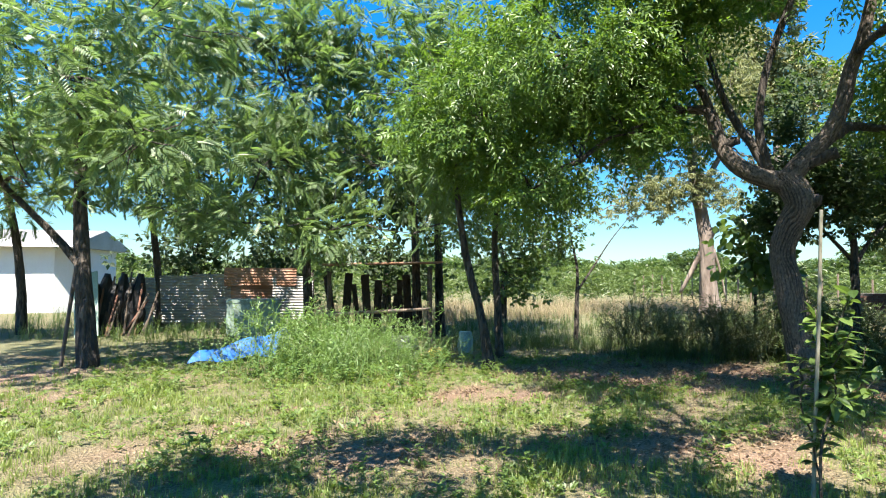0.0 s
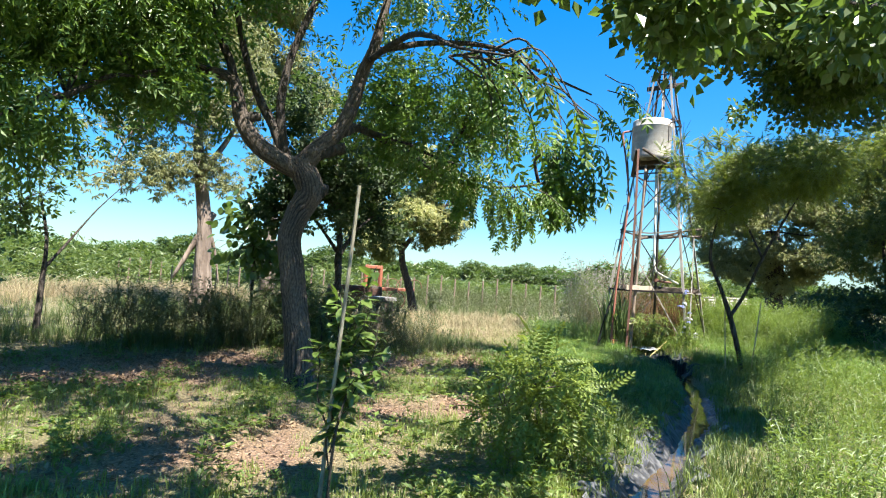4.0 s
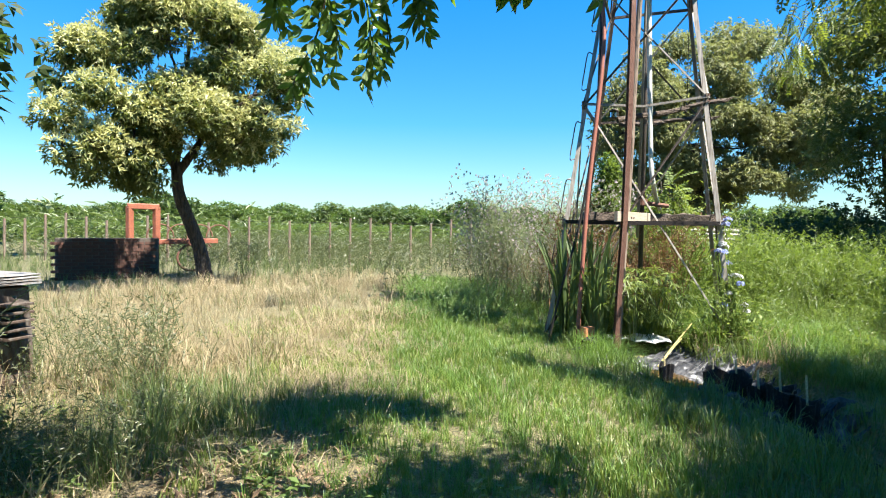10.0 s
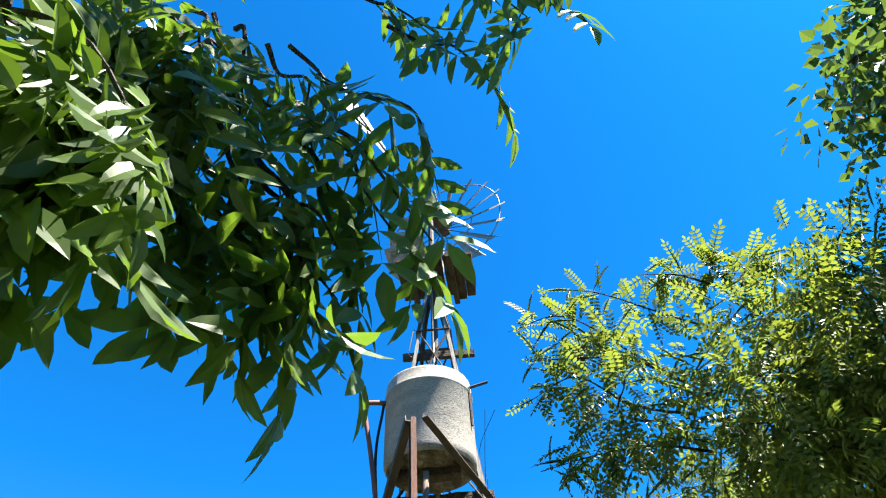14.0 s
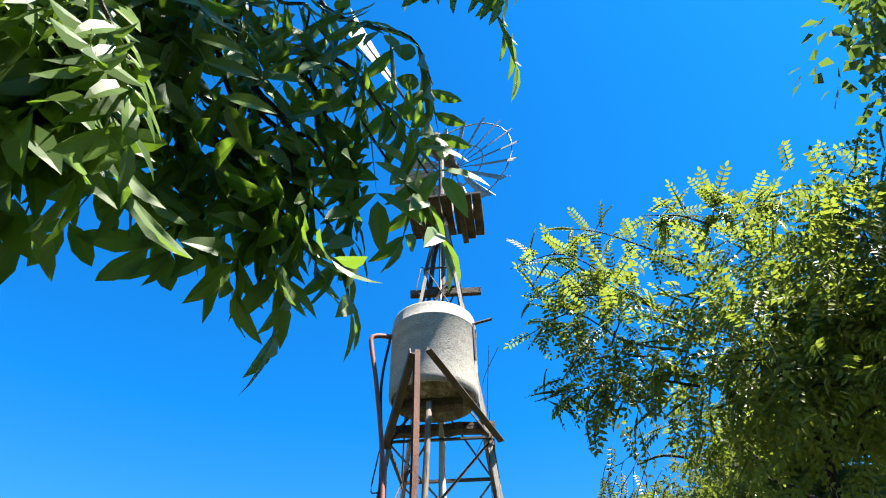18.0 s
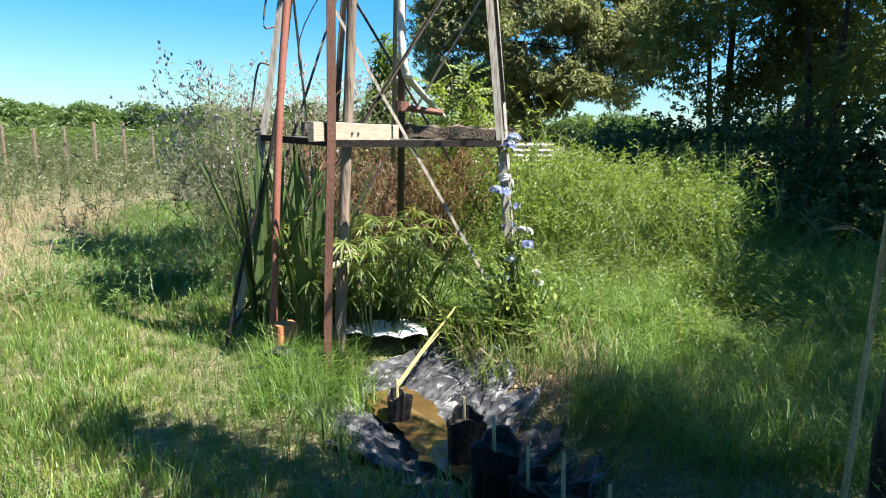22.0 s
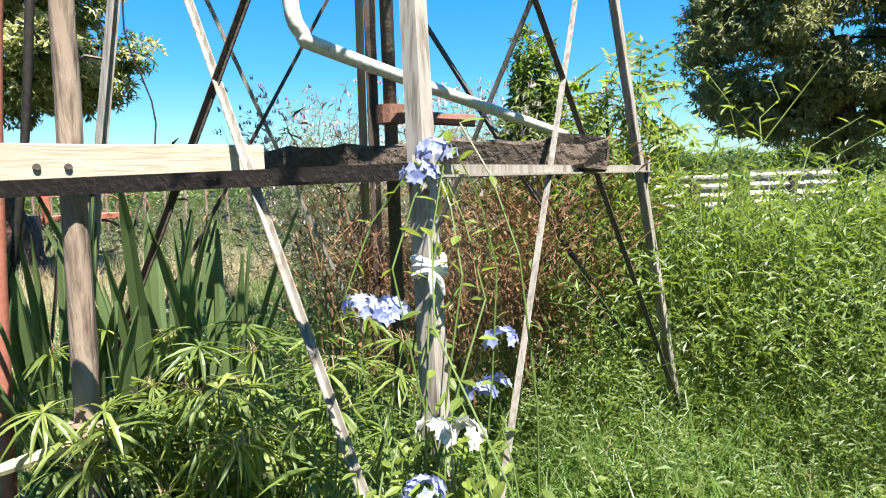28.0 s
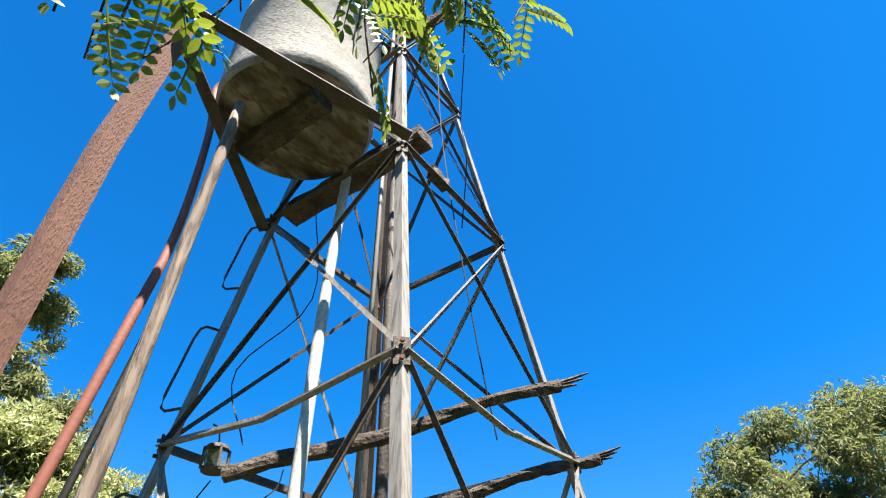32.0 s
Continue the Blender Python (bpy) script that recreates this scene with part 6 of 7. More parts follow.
def weed(height, leaves, size, shape, seed, branch=0, tilt=0.25):
    """An upright stem with leaves all round it."""
    g = rng_of(seed)
    stems = [limb_to((0, 0, 0), (g.normal(0, 0.08) * height, g.normal(0, 0.08) * height, height), 0.007 * height + 0.002, 0.0035, g, 0)]
    for _ in range(branch):
        s = g.uniform(0.25, 0.8)
        a = g.uniform(0, 6.28)
        r = height * 0.3
        stems.append(limb_to((0, 0, height * s), (r * math.cos(a), r * math.sin(a), min(height * (s + 0.35), height)), 0.005, 0.003, g, 0))
    out, T, D = [], [], []
    for st in stems:
        L = spline(st, 4)
        out.append(ribbon(L[::4]))
        for k in range(leaves // len(stems)):
            s = (k + 1) / (leaves // len(stems) + 0.5)
            T.append(L[int(s * (len(L) - 1)), :3])
            a = k * 2.4 + g.normal(0, 0.3)
            D.append((math.cos(a), math.sin(a), tilt + g.normal(0, 0.2)))
    T, D = np.array(T), np.array(D)
    lf = place(shape, frames(D, np.tile([0.0, 0, 1], (len(D), 1))), size * g.uniform(0.6, 1.1, len(D)), T)
    TIPS[seed] = np.array([st[-1][:3] for st in stems])
    return join([lf] + out)


TIPS = {}


def sow(name, protos, xy, sizes, material, label, category, g, tilt=0.12, sink=0.0):
    """Plants of several shapes over the places xy, as one sheet of stuff."""
    pieces = []
    which = g.integers(0, len(protos), len(xy))
    for k, proto in enumerate(protos):
        p = xy[which == k]
        if not len(p):
            continue
        a = g.uniform(0, 2 * np.pi, len(p))
        up = np.stack([g.normal(0, tilt, len(p)), g.normal(0, tilt, len(p)), np.ones(len(p))], 1)
        f = np.stack([np.cos(a), np.sin(a), np.zeros(len(p))], 1)
        z = up / np.linalg.norm(up, axis=1)[:, None]
        s = np.cross(z, f)
        s /= np.linalg.norm(s, axis=1)[:, None]
        R = np.stack([np.cross(s, z), s, z], -1)
        size = g.uniform(*sizes, len(p)) * (0.85 + 0.28 * waves(p[:, 0] + 2, p[:, 1], 1.6))
        pieces.append(place(proto, R, size, np.column_stack([p, ground_z(p[:, 0], p[:, 1]) - sink])))
    return alone(name, join(pieces), material, label, category, "", "stuff")


def spread_over(n, box_, want, g):
    """Up to n random places in the box (x0, x1, y0, y1), kept with the chance that want(x, y) gives."""
    x, y = g.uniform(box_[0], box_[1], n), g.uniform(box_[2], box_[3], n)
    keep = (g.random(n) < want(x, y)) & (ditch_distance(x, y) > np.where(x > 11.9, 0.5, 0.2))
    return np.stack([x, y], 1)[keep]


def oval(x, y, cx, cy, rx, ry):
    return np.clip((1.25 - np.hypot((x - cx) / rx, (y - cy) / ry) + 0.16 * waves(x, y, 2.2)) * 1.9, 0, 1)


path_d = lambda x, y: np.abs((y - 5.3) - 0.50 * (x - 8.0))  # noqa: E731
lawn = [tuft(9, 0.11, 0.0085, 0.07, 200 + k) for k in range(5)]
mid = [tuft(12, 0.26, 0.009, 0.08, 210 + k, 0.6) for k in range(5)]
tall = [tuft(11, 0.6, 0.012, 0.10, 220 + k, 0.55) for k in range(5)]
bent = [tuft(13, 0.55, 0.009, 0.14, 230 + k, 1.15) for k in range(5)]
g = rng_of(300)
sow("lawn_grass", lawn, spread_over(46000, (-6, 14, 1.5, 11), lambda x, y: (1 - bare(x, y)) ** 1.5 * np.clip(1.5 - np.abs(y - 5.4 - 0.05 * x) / 4.5, 0.25, 1) * (0.25 + 0.75 * np.clip(0.6 + waves(x, y, 2.6), 0, 1)), g), (0.5, 1.25), GRASS, "short patchy green grass over the clearing", "grass", g)
sow("path_grass", mid, spread_over(24000, (7.5, 20, 3.8, 13.5), lambda x, y: np.clip(1.7 - path_d(x, y) / 1.1, 0, 1), g), (0.35, 0.8), LUSH, "soft green grass along the mown path", "grass", g)
sow("ditch_grass", mid, spread_over(5000, (4, 14, 1.5, 7), lambda x, y: np.clip(1.6 - ditch_distance(x, y), 0, 1) * 0.6, g), (0.5, 1.2), SHADEGRASS, "taller green grass along the ditch", "grass", g)
sow("dry_grass", bent + bent + mid, spread_over(8000, (7, 21, 6.5, 17.5), lambda x, y: dryness(x, y) * (0.35 + 0.65 * (y > 9.0)), g), (0.4, 0.95), DRY, "dry tan grass standing in the sun", "grass", g)
sow("dry_patch_grass", bent + mid, spread_over(2600, (7, 21, 6.5, 17.5), lambda x, y: dryness(x, y) * np.clip(0.5 + 1.4 * waves(x + 1, y + 4, 1.7), 0, 1), g), (0.4, 0.9), SHADEGRASS, "green grass growing through the dry grass", "grass", g)
sow("straw_litter", [tuft(10, 0.16, 0.006, 0.12, 240 + k, 2.2) for k in range(3)], spread_over(3000, (8, 14, 6.5, 10.5), lambda x, y: dryness(x, y), g), (0.6, 1.4), DRY, "flattened straw on the ground", "straw", g)
sow("shaded_tall_grass", tall, spread_over(5200, (-1, 12, 9.6, 14.0), lambda x, y: np.maximum(oval(x, y, 6.6, 11.2, 2.8, 1.2), 0.7 * oval(x, y, 2.5, 12.6, 3.0, 0.9)), g), (0.35, 0.85), SHADEGRASS, "tall green grass at the clearing's edge", "grass", g)
sow("field_grass", tall, spread_over(7500, (-12, 24, 13.5, 30), lambda x, y: np.where(x > 12, 0.5, 1.0) * (1 - 0.75 * dryness(x, y)), g), (0.45, 1.0), SHADEGRASS, "rough green pasture beyond the clearing", "grass", g)
sow("rough_grass", tall + mid, spread_over(4600, (-9, 25, -8, 2.4), lambda x, y: np.where((x > 4) & (x < 14) & (y > 0.6), 0.2, 1.0) * (np.hypot(x + 0.3, y - 0.6) > 1.2), g), (0.45, 0.95), SHADEGRASS, "rough green grass beyond the ditch", "grass", g)
sow("tan_field_grass", tall, spread_over(5000, (-8, 16, 17, 30), dryness, g), (0.8, 1.4), DRY, "band of dry tan grass in the pasture", "grass", g)

lance, oval_leaf = leaf(0.26, 0.04, 0.2), leaf(0.5, 0.05, 0.12)
weeds = [weed(0.7, 40, 0.062, lance, 400 + k, 3, 0.6) for k in range(5)]
pasture_weeds = [weed(0.7, 22, 0.10, lance, 490 + k, 2, 0.7) for k in range(4)]
far_weeds = [weed(0.7, 12, 0.19, lance, 410 + k, 1, 0.7) for k in range(3)]
low_leaves = [rosette(7, 0.085, oval_leaf, 430 + k) for k in range(4)]
clover = [weed(0.22, 12, 0.075, oval_leaf, 420 + k, 1, 0.4) for k in range(4)]
g = rng_of(301)
sow("clearing_weeds", clover + low_leaves + low_leaves, spread_over(15000, (-5, 9, 3.0, 11), lambda x, y: (1 - bare(x, y)) * np.clip(0.8 * waves(x + 5, y, 1.4) + 0.5, 0, 1), g), (0.5, 1.2), WEED, "low broad-leaved weeds in the clearing", "weeds", g)
sow("mound_weeds", weeds + clover + clover, spread_over(3200, (-4, 2, 7.5, 12), lambda x, y: np.maximum.reduce([oval(x, y, -1.2, 9.3, 1.5, 1.0), oval(x, y, -1.2, 10.3, 1.0, 0.9)]), g), (0.7, 1.5), MOUND, "thick light green weeds over a mound of rubbish", "weeds", g)
sow("yard_weeds", weeds + clover, spread_over(900, (-8, -3, 11, 16.5), lambda x, y: np.maximum(oval(x, y, -5.0, 12.8, 1.6, 0.9), oval(x, y, -6.2, 8.4, 0.8, 0.6)), g), (0.5, 0.9), WEED, "green weeds in front of the iron fence", "weeds", g)
sow("bank_weeds", weeds + clover, spread_over(5200, (12.6, 18, 1.5, 7.5), lambda x, y: np.clip((x - 13.2) / 1.5, 0.0, 1) * np.where((y > 6.2) & (x < 16), 0.25, 1) * np.where(x < 14.6, 0.5, 1), g), (0.4, 0.95), WEED, "dense green weeds on the bank beyond the tower", "weeds", g)
sow("back_weeds", pasture_weeds, spread_over(2600, (17.3, 25, -1.5, 7.5), lambda x, y: np.ones_like(x), g), (0.7, 1.6), WEED, "dense green weeds behind the bank", "weeds", g)
sow("bank_tall_weeds", [weed(1.3, 64, 0.075, lance, 480 + k, 5, 0.7) for k in range(4)], spread_over(1150, (15.1, 18.6, 3.0, 6.4), lambda x, y: np.clip((x - 15.1) * 0.55, 0, 1), g), (0.7, 1.18), WEED, "tall bright green weeds behind the tower", "weeds", g)
sow("bank_grass", bent + bent + mid, spread_over(9500, (12.2, 18, 1.5, 6.6), lambda x, y: np.where(oval(x, y, 13.25, 4.95, 0.5, 0.35) > 0.4, 0.1, 0.9) * np.where(oval(x, y, 14.27, 3.5, 0.35, 0.3) > 0.4, 0.2, 1) * np.clip((ditch_distance(x, y) - 0.45) * 2.5, 0, 1), g), (0.4, 0.95), LUSH, "lush green grass on the bank", "grass", g)
sow("bank_clover", clover + low_leaves, spread_over(6500, (12.6, 17, 2.5, 7.2), lambda x, y: (x > 13.45) * np.where(oval(x, y, 13.3, 4.5, 0.7, 0.45) > 0.4, 0.1, 0.9), g), (0.6, 1.2), LIME, "light green clover-like weeds round the tower's foot", "weeds", g)
sow("edge_weeds", weeds, spread_over(3800, (3, 11, 7.4, 13), lambda x, y: np.maximum.reduce([oval(x, y, 7.0, 10.6, 2.0, 0.8), oval(x, y, 9.0, 9.9, 1.2, 0.9), oval(x, y, 7.5, 9.0, 1.4, 1.1)]) * (np.hypot((x - 8.5) / 0.95, (y - 9.25) / 0.85) > 1), g), (0.45, 1.0), BRUSH, "tangled dull green weeds round the rusty drum", "weeds", g)
sow("drum_weeds", weeds + clover + mid, spread_over(900, (7.2, 9.6, 7.9, 10.0), lambda x, y: oval(x, y, 8.45, 9.0, 0.95, 0.85) * (np.hypot((x - 8.9) / 0.45, (y - 10.2) / 0.45) > 1), g), (0.35, 0.65), BRUSH, "low dull green weeds before the rusty drum", "weeds", g)
sow("side_grass", tall + bent, spread_over(700, (7.8, 10.6, 7.4, 9.8), lambda x, y: oval(x, y, 9.2, 8.6, 0.9, 0.7) * (np.hypot((x - 8.5) / 0.7, (y - 9.3) / 0.7) > 1), g), (0.45, 0.9), SHADEGRASS, "rough green grass beside the mown path", "grass", g)
hedge = lambda x, y: np.clip(1.5 - np.abs(y - 10.65 + 0.40 * (x - 4.4)) / 0.55, 0, 1)  # noqa: E731
sow("brush_weeds", weeds, spread_over(900, (3.6, 8.3, 8.3, 11.6), hedge, g), (0.95, 1.5), BRUSH, "tall dark tangled weeds along the clearing's edge", "weeds", g)
sow("brush_weed_tops", weeds, spread_over(330, (3.4, 6.9, 8.8, 11.6), hedge, g), (1.3, 1.85), BRUSH, "taller dark weeds at the shaded edge", "weeds", g)
sow("path_side_weeds", weeds + clover, spread_over(700, (13.2, 16.2, 7.2, 9.9), lambda x, y: oval(x, y, 14.7, 8.6, 1.2, 0.8), g), (0.5, 1.0), MOUND, "soft light green weeds beside the tower", "weeds", g)
sow("ditch_weeds", weeds + clover, spread_over(2600, (2.5, 12, 0.5, 4.6), lambda x, y: (ditch_distance(x, y) > 0.75) * np.clip((3.3 + 0.12 * (x - 4) - y) * 1.5 + 0.3, 0, 1), g), (0.5, 1.1), WEED, "green weeds beyond the ditch", "weeds", g)
sow("crop_weeds", far_weeds, spread_over(2600, (-30, 40, 28, 62), lambda x, y: np.ones_like(x), g), (2.2, 3.5), SHADEGRASS, "distant green crop across the pasture", "crop", g)
sow("pasture_weeds", pasture_weeds, spread_over(3200, (16, 30, 7, 26), lambda x, y: 0.35 + 0.65 * (x > 20), g), (0.8, 1.6), BRUSH, "dull green weeds in the near pasture", "weeds", g)
sow("far_weeds", far_weeds, spread_over(2300, (29, 60, 7, 50), lambda x, y: np.ones_like(x), g), (1.2, 2.4), SHADEGRASS, "tall green weeds in the far pasture", "weeds", g)

g = rng_of(309)
sow("leaf_litter", [rosette(3, 0.07, leaf(0.5, 0.1, 0.2), 450 + k) for k in range(4)], spread_over(9000, (-2, 9.5, 4, 10.5), lambda x, y: np.clip(bare(x, y) * 1.1, 0, 1), g), (0.5, 1.2), LITTER, "dead brown leaves scattered over the bare soil", "leaf litter", g, 0.5)
sow("pond_edge_grass", mid + bent, np.array([12.98, 6.42]) + g.normal(0, 1, (260, 2)) * np.array([0.22, 0.17]), (0.5, 0.95), LUSH, "grass tufts at the edge of the pond", "grass", g)
sow("bank_straw", bent, spread_over(900, (12.6, 17.5, 1.8, 5.6), lambda x, y: np.maximum.reduce([oval(x, y, 13.3, 4.8, 0.5, 0.35), oval(x, y, 14.27, 3.5, 0.5, 0.4), 0.22 + 0 * x]), g), (0.35, 0.8), DRY, "dry straw blades among the grass of the bank", "grass", g)
# tall thistles and dry docks behind the tower
g = rng_of(302)
thistle = [weed(1.9, 60, 0.095, lance, 440 + k, 9, 0.5) for k in range(4)]
heads = []
for k in range(4):
    tips = np.concatenate([TIPS[440 + k] + g.normal(0, 0.05, TIPS[440 + k].shape) - (0, 0, 0.12 * m) for m in range(2)])
    heads.append(place(tuft(4, 0.045, 0.012, 0.012, 460 + k, 0.9), np.tile(np.eye(3), (len(tips), 1, 1)), 1.2, tips))
spots = spread_over(1500, (15.4, 22, 6.2, 12.2), lambda x, y: np.maximum.reduce([oval(x, y, 16.7, 8.2, 1.1, 1.0), 0.35 * oval(x, y, 18.6, 9.4, 1.6, 0.9), 0.8 * oval(x, y, 17.0, 6.8, 1.1, 0.7)]), g)
high = np.array([16.3, 8.9]) + g.normal(0, 0.26, (34, 2))
high = np.vstack([high, np.array([16.9, 8.0]) + g.normal(0, 0.28, (34, 2)), np.array([17.3, 7.5]) + g.normal(0, 0.25, (18, 2))])
sow("thistles", thistle, spots, (0.32, 0.75), THISTLE, "tall branching thistles behind the tower", "thistles", rng_of(7))
sow("tall_thistles", thistle, high, (0.85, 1.3), THISTLE, "a few thistles taller than the rest", "thistles", rng_of(8))
sow("tall_thistle_heads", heads, high, (0.85, 1.3), PALESEED, "pale seed heads of the tallest thistles", "seed heads", rng_of(8))
sow("dry_thistles", thistle, spots[::3] + g.normal(0, 0.25, spots[::3].shape), (0.4, 0.75), DRYSTEM, "dry brown thistles among the green ones", "thistles", g)
sow("thistle_heads", heads, spots, (0.32, 0.75), PALESEED, "pale pinkish thistle seed heads", "seed heads", rng_of(7))
sow("dry_docks", [weed(1.3, 30, 0.07, lance, 470 + k, 5, 0.6) for k in range(3)], spread_over(900, (14.6, 18, 5.4, 8.6), lambda x, y: np.maximum(oval(x, y, 15.9, 6.8, 0.9, 0.9), oval(x, y, 15.3, 6.3, 0.5, 0.5)), g), (0.75, 1.35), DOCK, "dry brown dock stems behind the tower", "weeds", g)
sow("far_bush_leaves", thistle, spread_over(160, (15.6, 18.5, 5.0, 7.0), lambda x, y: oval(x, y, 17.0, 6.0, 0.8, 0.7), g), (0.65, 1.0), LIME, "bright green shrubs behind the tower", "shrubs", g)

tree("feathery_shrub", "slender dark green feathery shrub among the thistles", (17.35, 7.2, 0), [(17.35, 7.2, -0.05, 0.03), (17.36, 7.22, 1.2, 0.02), (17.38, 7.2, 2.4, 0.006)],
     [(17.3, 7.25, 0.9, 0.42, 0.42, 0.6), (17.4, 7.15, 1.6, 0.34, 0.34, 0.5), (17.38, 7.2, 2.2, 0.2, 0.2, 0.42)], FINE_SPRAY, 2600, (0.07, 0.12), WEED, TWIG, 475, gap=0.25, twigs=60, category="shrub")
tree("sapling", "young tree with light green feathered leaves behind the tower", (16.8, 6.2, 0), [(16.8, 6.2, -0.05, 0.022), (16.8, 6.22, 1.1, 0.016), (16.82, 6.25, 2.1, 0.006)],
     [(16.8, 6.2, 1.25, 0.4, 0.4, 0.5), (16.85, 6.1, 1.85, 0.3, 0.3, 0.35)], ROBINIA_LEAF, 150, (0.26, 0.36), LIME, TWIG, 476, gap=0.2, twigs=24)

pile = thing("brush_pile", (18.0, 1.6, 0), "heap of dry brown branches at the thicket's edge", "brush pile")
g = rng_of(477)
for k in range(46):
    c = np.array([17.2 + 2.0 * g.random(), 0, 0.05])
    c[1] = 2.35 - 0.85 * (c[0] - 17.2) + g.normal(0, 0.18)
    a, l = g.uniform(0, 6.28), g.uniform(0.5, 1.3)
    d = np.array([math.cos(a) * l, math.sin(a) * l, 0])
    part_np("dead_branch", tube(limb_to(c - d * 0.5, c + d * 0.5 + np.array([0, 0, g.uniform(0.05, 0.5)]), g.uniform(0.012, 0.03), 0.006, g, g.uniform(0.1, 0.45)), 6, 3, 0.05, k), DRYSTEM, pile)


# ---- plants at the tower's foot ----
def sword_plant(x, y, n, seed, h=1.25):
    g = rng_of(seed)
    t = thing("sword_leaf_plant", (x, y, 0), "clump of tall stiff sword-shaped leaves", "plant", "sword-leaf clumps")
    for k in range(n):
        a, l = g.uniform(0, 6.28), g.uniform(0.02, 0.26)
        hh, w = h * g.uniform(0.6, 1.0), g.uniform(0.017, 0.032)
        d, s = np.array([math.cos(a), math.sin(a), 0]), np.array([-math.sin(a), math.cos(a), 0])
        b = np.array([x, y, 0]) + d * 0.08
        V, F = [], []
        for m, u in enumerate((0, 0.3, 0.6, 0.85, 1.0)):
            c = b + d * hh * l * u * u + np.array([0, 0, hh * u * (1 - 0.1 * u)])
            ww = w * (1, 1.15, 1.0, 0.65, 0.05)[m]
            V += [c - s * ww + d * 0.012, c, c + s * ww + d * 0.012]
        for m in range(4):
            i = 3 * m
            F += [(i, i + 1, i + 4), (i, i + 4, i + 3), (i + 1, i + 2, i + 5), (i + 1, i + 5, i + 4)]
        part_np("sword_leaf", (np.array(V), np.array(F)), SWORD, t)
    return t


sword_plant(13.72, 6.78, 22, 501, 1.6)
sword_plant(13.95, 6.7, 14, 502, 1.5)
sword_plant(13.45, 6.95, 20, 503, 1.6)
sword_plant(13.4, 6.6, 8, 505, 1.2)


def umbrella_sedge(x, y, n, seed):
    g = rng_of(seed)
    t = thing("umbrella_sedge", (x, y, 0), "umbrella sedge with whorls of drooping narrow leaves", "plant", "umbrella sedges")
    for k in range(n):
        a, r, h = g.uniform(0, 6.28), 0.36 * math.sqrt(g.random()), g.uniform(0.3, 0.85)
        top = np.array([x + r * math.cos(a) * 1.2, y + r * math.sin(a) * 1.2, h])
        stem = part_np("stem", tube([(x + r * 0.5 * math.cos(a), y + r * 0.5 * math.sin(a), 0, 0.004), (*top, 0.003)], 4, 1, 0, 0, False), SWORD, t)
        m = 16
        aa = np.arange(m) * 2 * math.pi / m + g.normal(0, 0.18, m) + g.random()
        lean = np.array([math.cos(a), math.sin(a)]) * g.uniform(0.1, 0.5)
        D = np.stack([np.cos(aa), np.sin(aa), g.normal(0.1, 0.3, m) - np.cos(aa) * lean[0] - np.sin(aa) * lean[1]], 1)
        tagged(part_np("leaf_whorl", place(fine_leaf(0.11, 0.015, 0.55), frames(D, np.tile([0.0, 0, 1], (m, 1)) + g.normal(0, 0.25, (m, 3))), g.uniform(0.08, 0.165, m), np.tile(top, (m, 1))), (LIME, WEED, GRASS)[k % 3], stem), "", "", "", "stuff")
        if k % 3 == 0:
            tagged(part_np("seed_head", place(tuft(16, 0.06, 0.004, 0.03, seed + k, 1.3), np.eye(3)[None], 1.0, top[None]), DRYSTEM, stem), "brown seed head", "", "", "stuff")
    return t


umbrella_sedge(13.68, 6.24, 58, 511)
umbrella_sedge(13.9, 6.02, 36, 512)
umbrella_sedge(13.55, 6.5, 26, 513)
# plumbago climbing the near leg
plum = thing("plumbago", (13.7, 5.3, 0), "climbing plumbago with pale blue flower heads on the tower leg", "climber")
g = rng_of(520)
nb = np.array(leg_at("N", 0))
T, D = [], []
for k in range(120):
    a, h = g.uniform(0, 6.28), g.uniform(0.12, 0.8) if k < 106 else g.uniform(0.8, 1.5)
    r = (0.38 if h < 0.7 else 0.10) * math.sqrt(g.random())
    e = np.array(leg_at("N", h)) + np.array([r * math.cos(a), r * math.sin(a), 0])
    L = spline(limb_to(nb + np.array([0.05 * math.cos(a), 0.05 * math.sin(a), 0]), e, 0.004, 0.002, g, 0.1), 4)
    part_np("stem", tube(L[::2], 4, 1, 0, 0, False), WEED, plum)
    for m in range(len(L) // 5, len(L)):
        T.append(L[m, :3])
        D.append(random_units(1, g)[0] * np.array([1, 1, 0.5]))
T, D = np.array(T), np.array(D)
tagged(part_np("leaves", place(fine_leaf(0.42, 0.05, 0.15), frames(D, random_units(len(T), g) * 0.4 + np.array([0, 0, 1.0])), g.uniform(0.036, 0.066, len(T)), T), LIME, plum), "", "", "", "stuff")


def flower_head(c, r, n, material, seed, parent, label):
    g = rng_of(seed)
    u = random_units(n, g)
    u[:, 2] = np.abs(u[:, 2]) * 0.7
    pieces = []
    for k in range(n):
        q = np.array(c) + u[k] * r * g.uniform(0.7, 1.0)
        a = np.arange(5) * 2 * math.pi / 5 + g.random()
        ref = np.cross(u[k], [0.3, 0.5, 0.8])
        ref /= np.linalg.norm(ref)
        oth = np.cross(u[k], ref)
        D = np.cos(a)[:, None] * ref + np.sin(a)[:, None] * oth + 0.15 * u[k]
        pieces.append(place(leaf(0.75, 0.02, 0.0), frames(D, np.tile(u[k], (5, 1))), g.uniform(0.015, 0.021), np.tile(q, (5, 1))))
    return part_np("flower_head", join(pieces), material, parent, label)


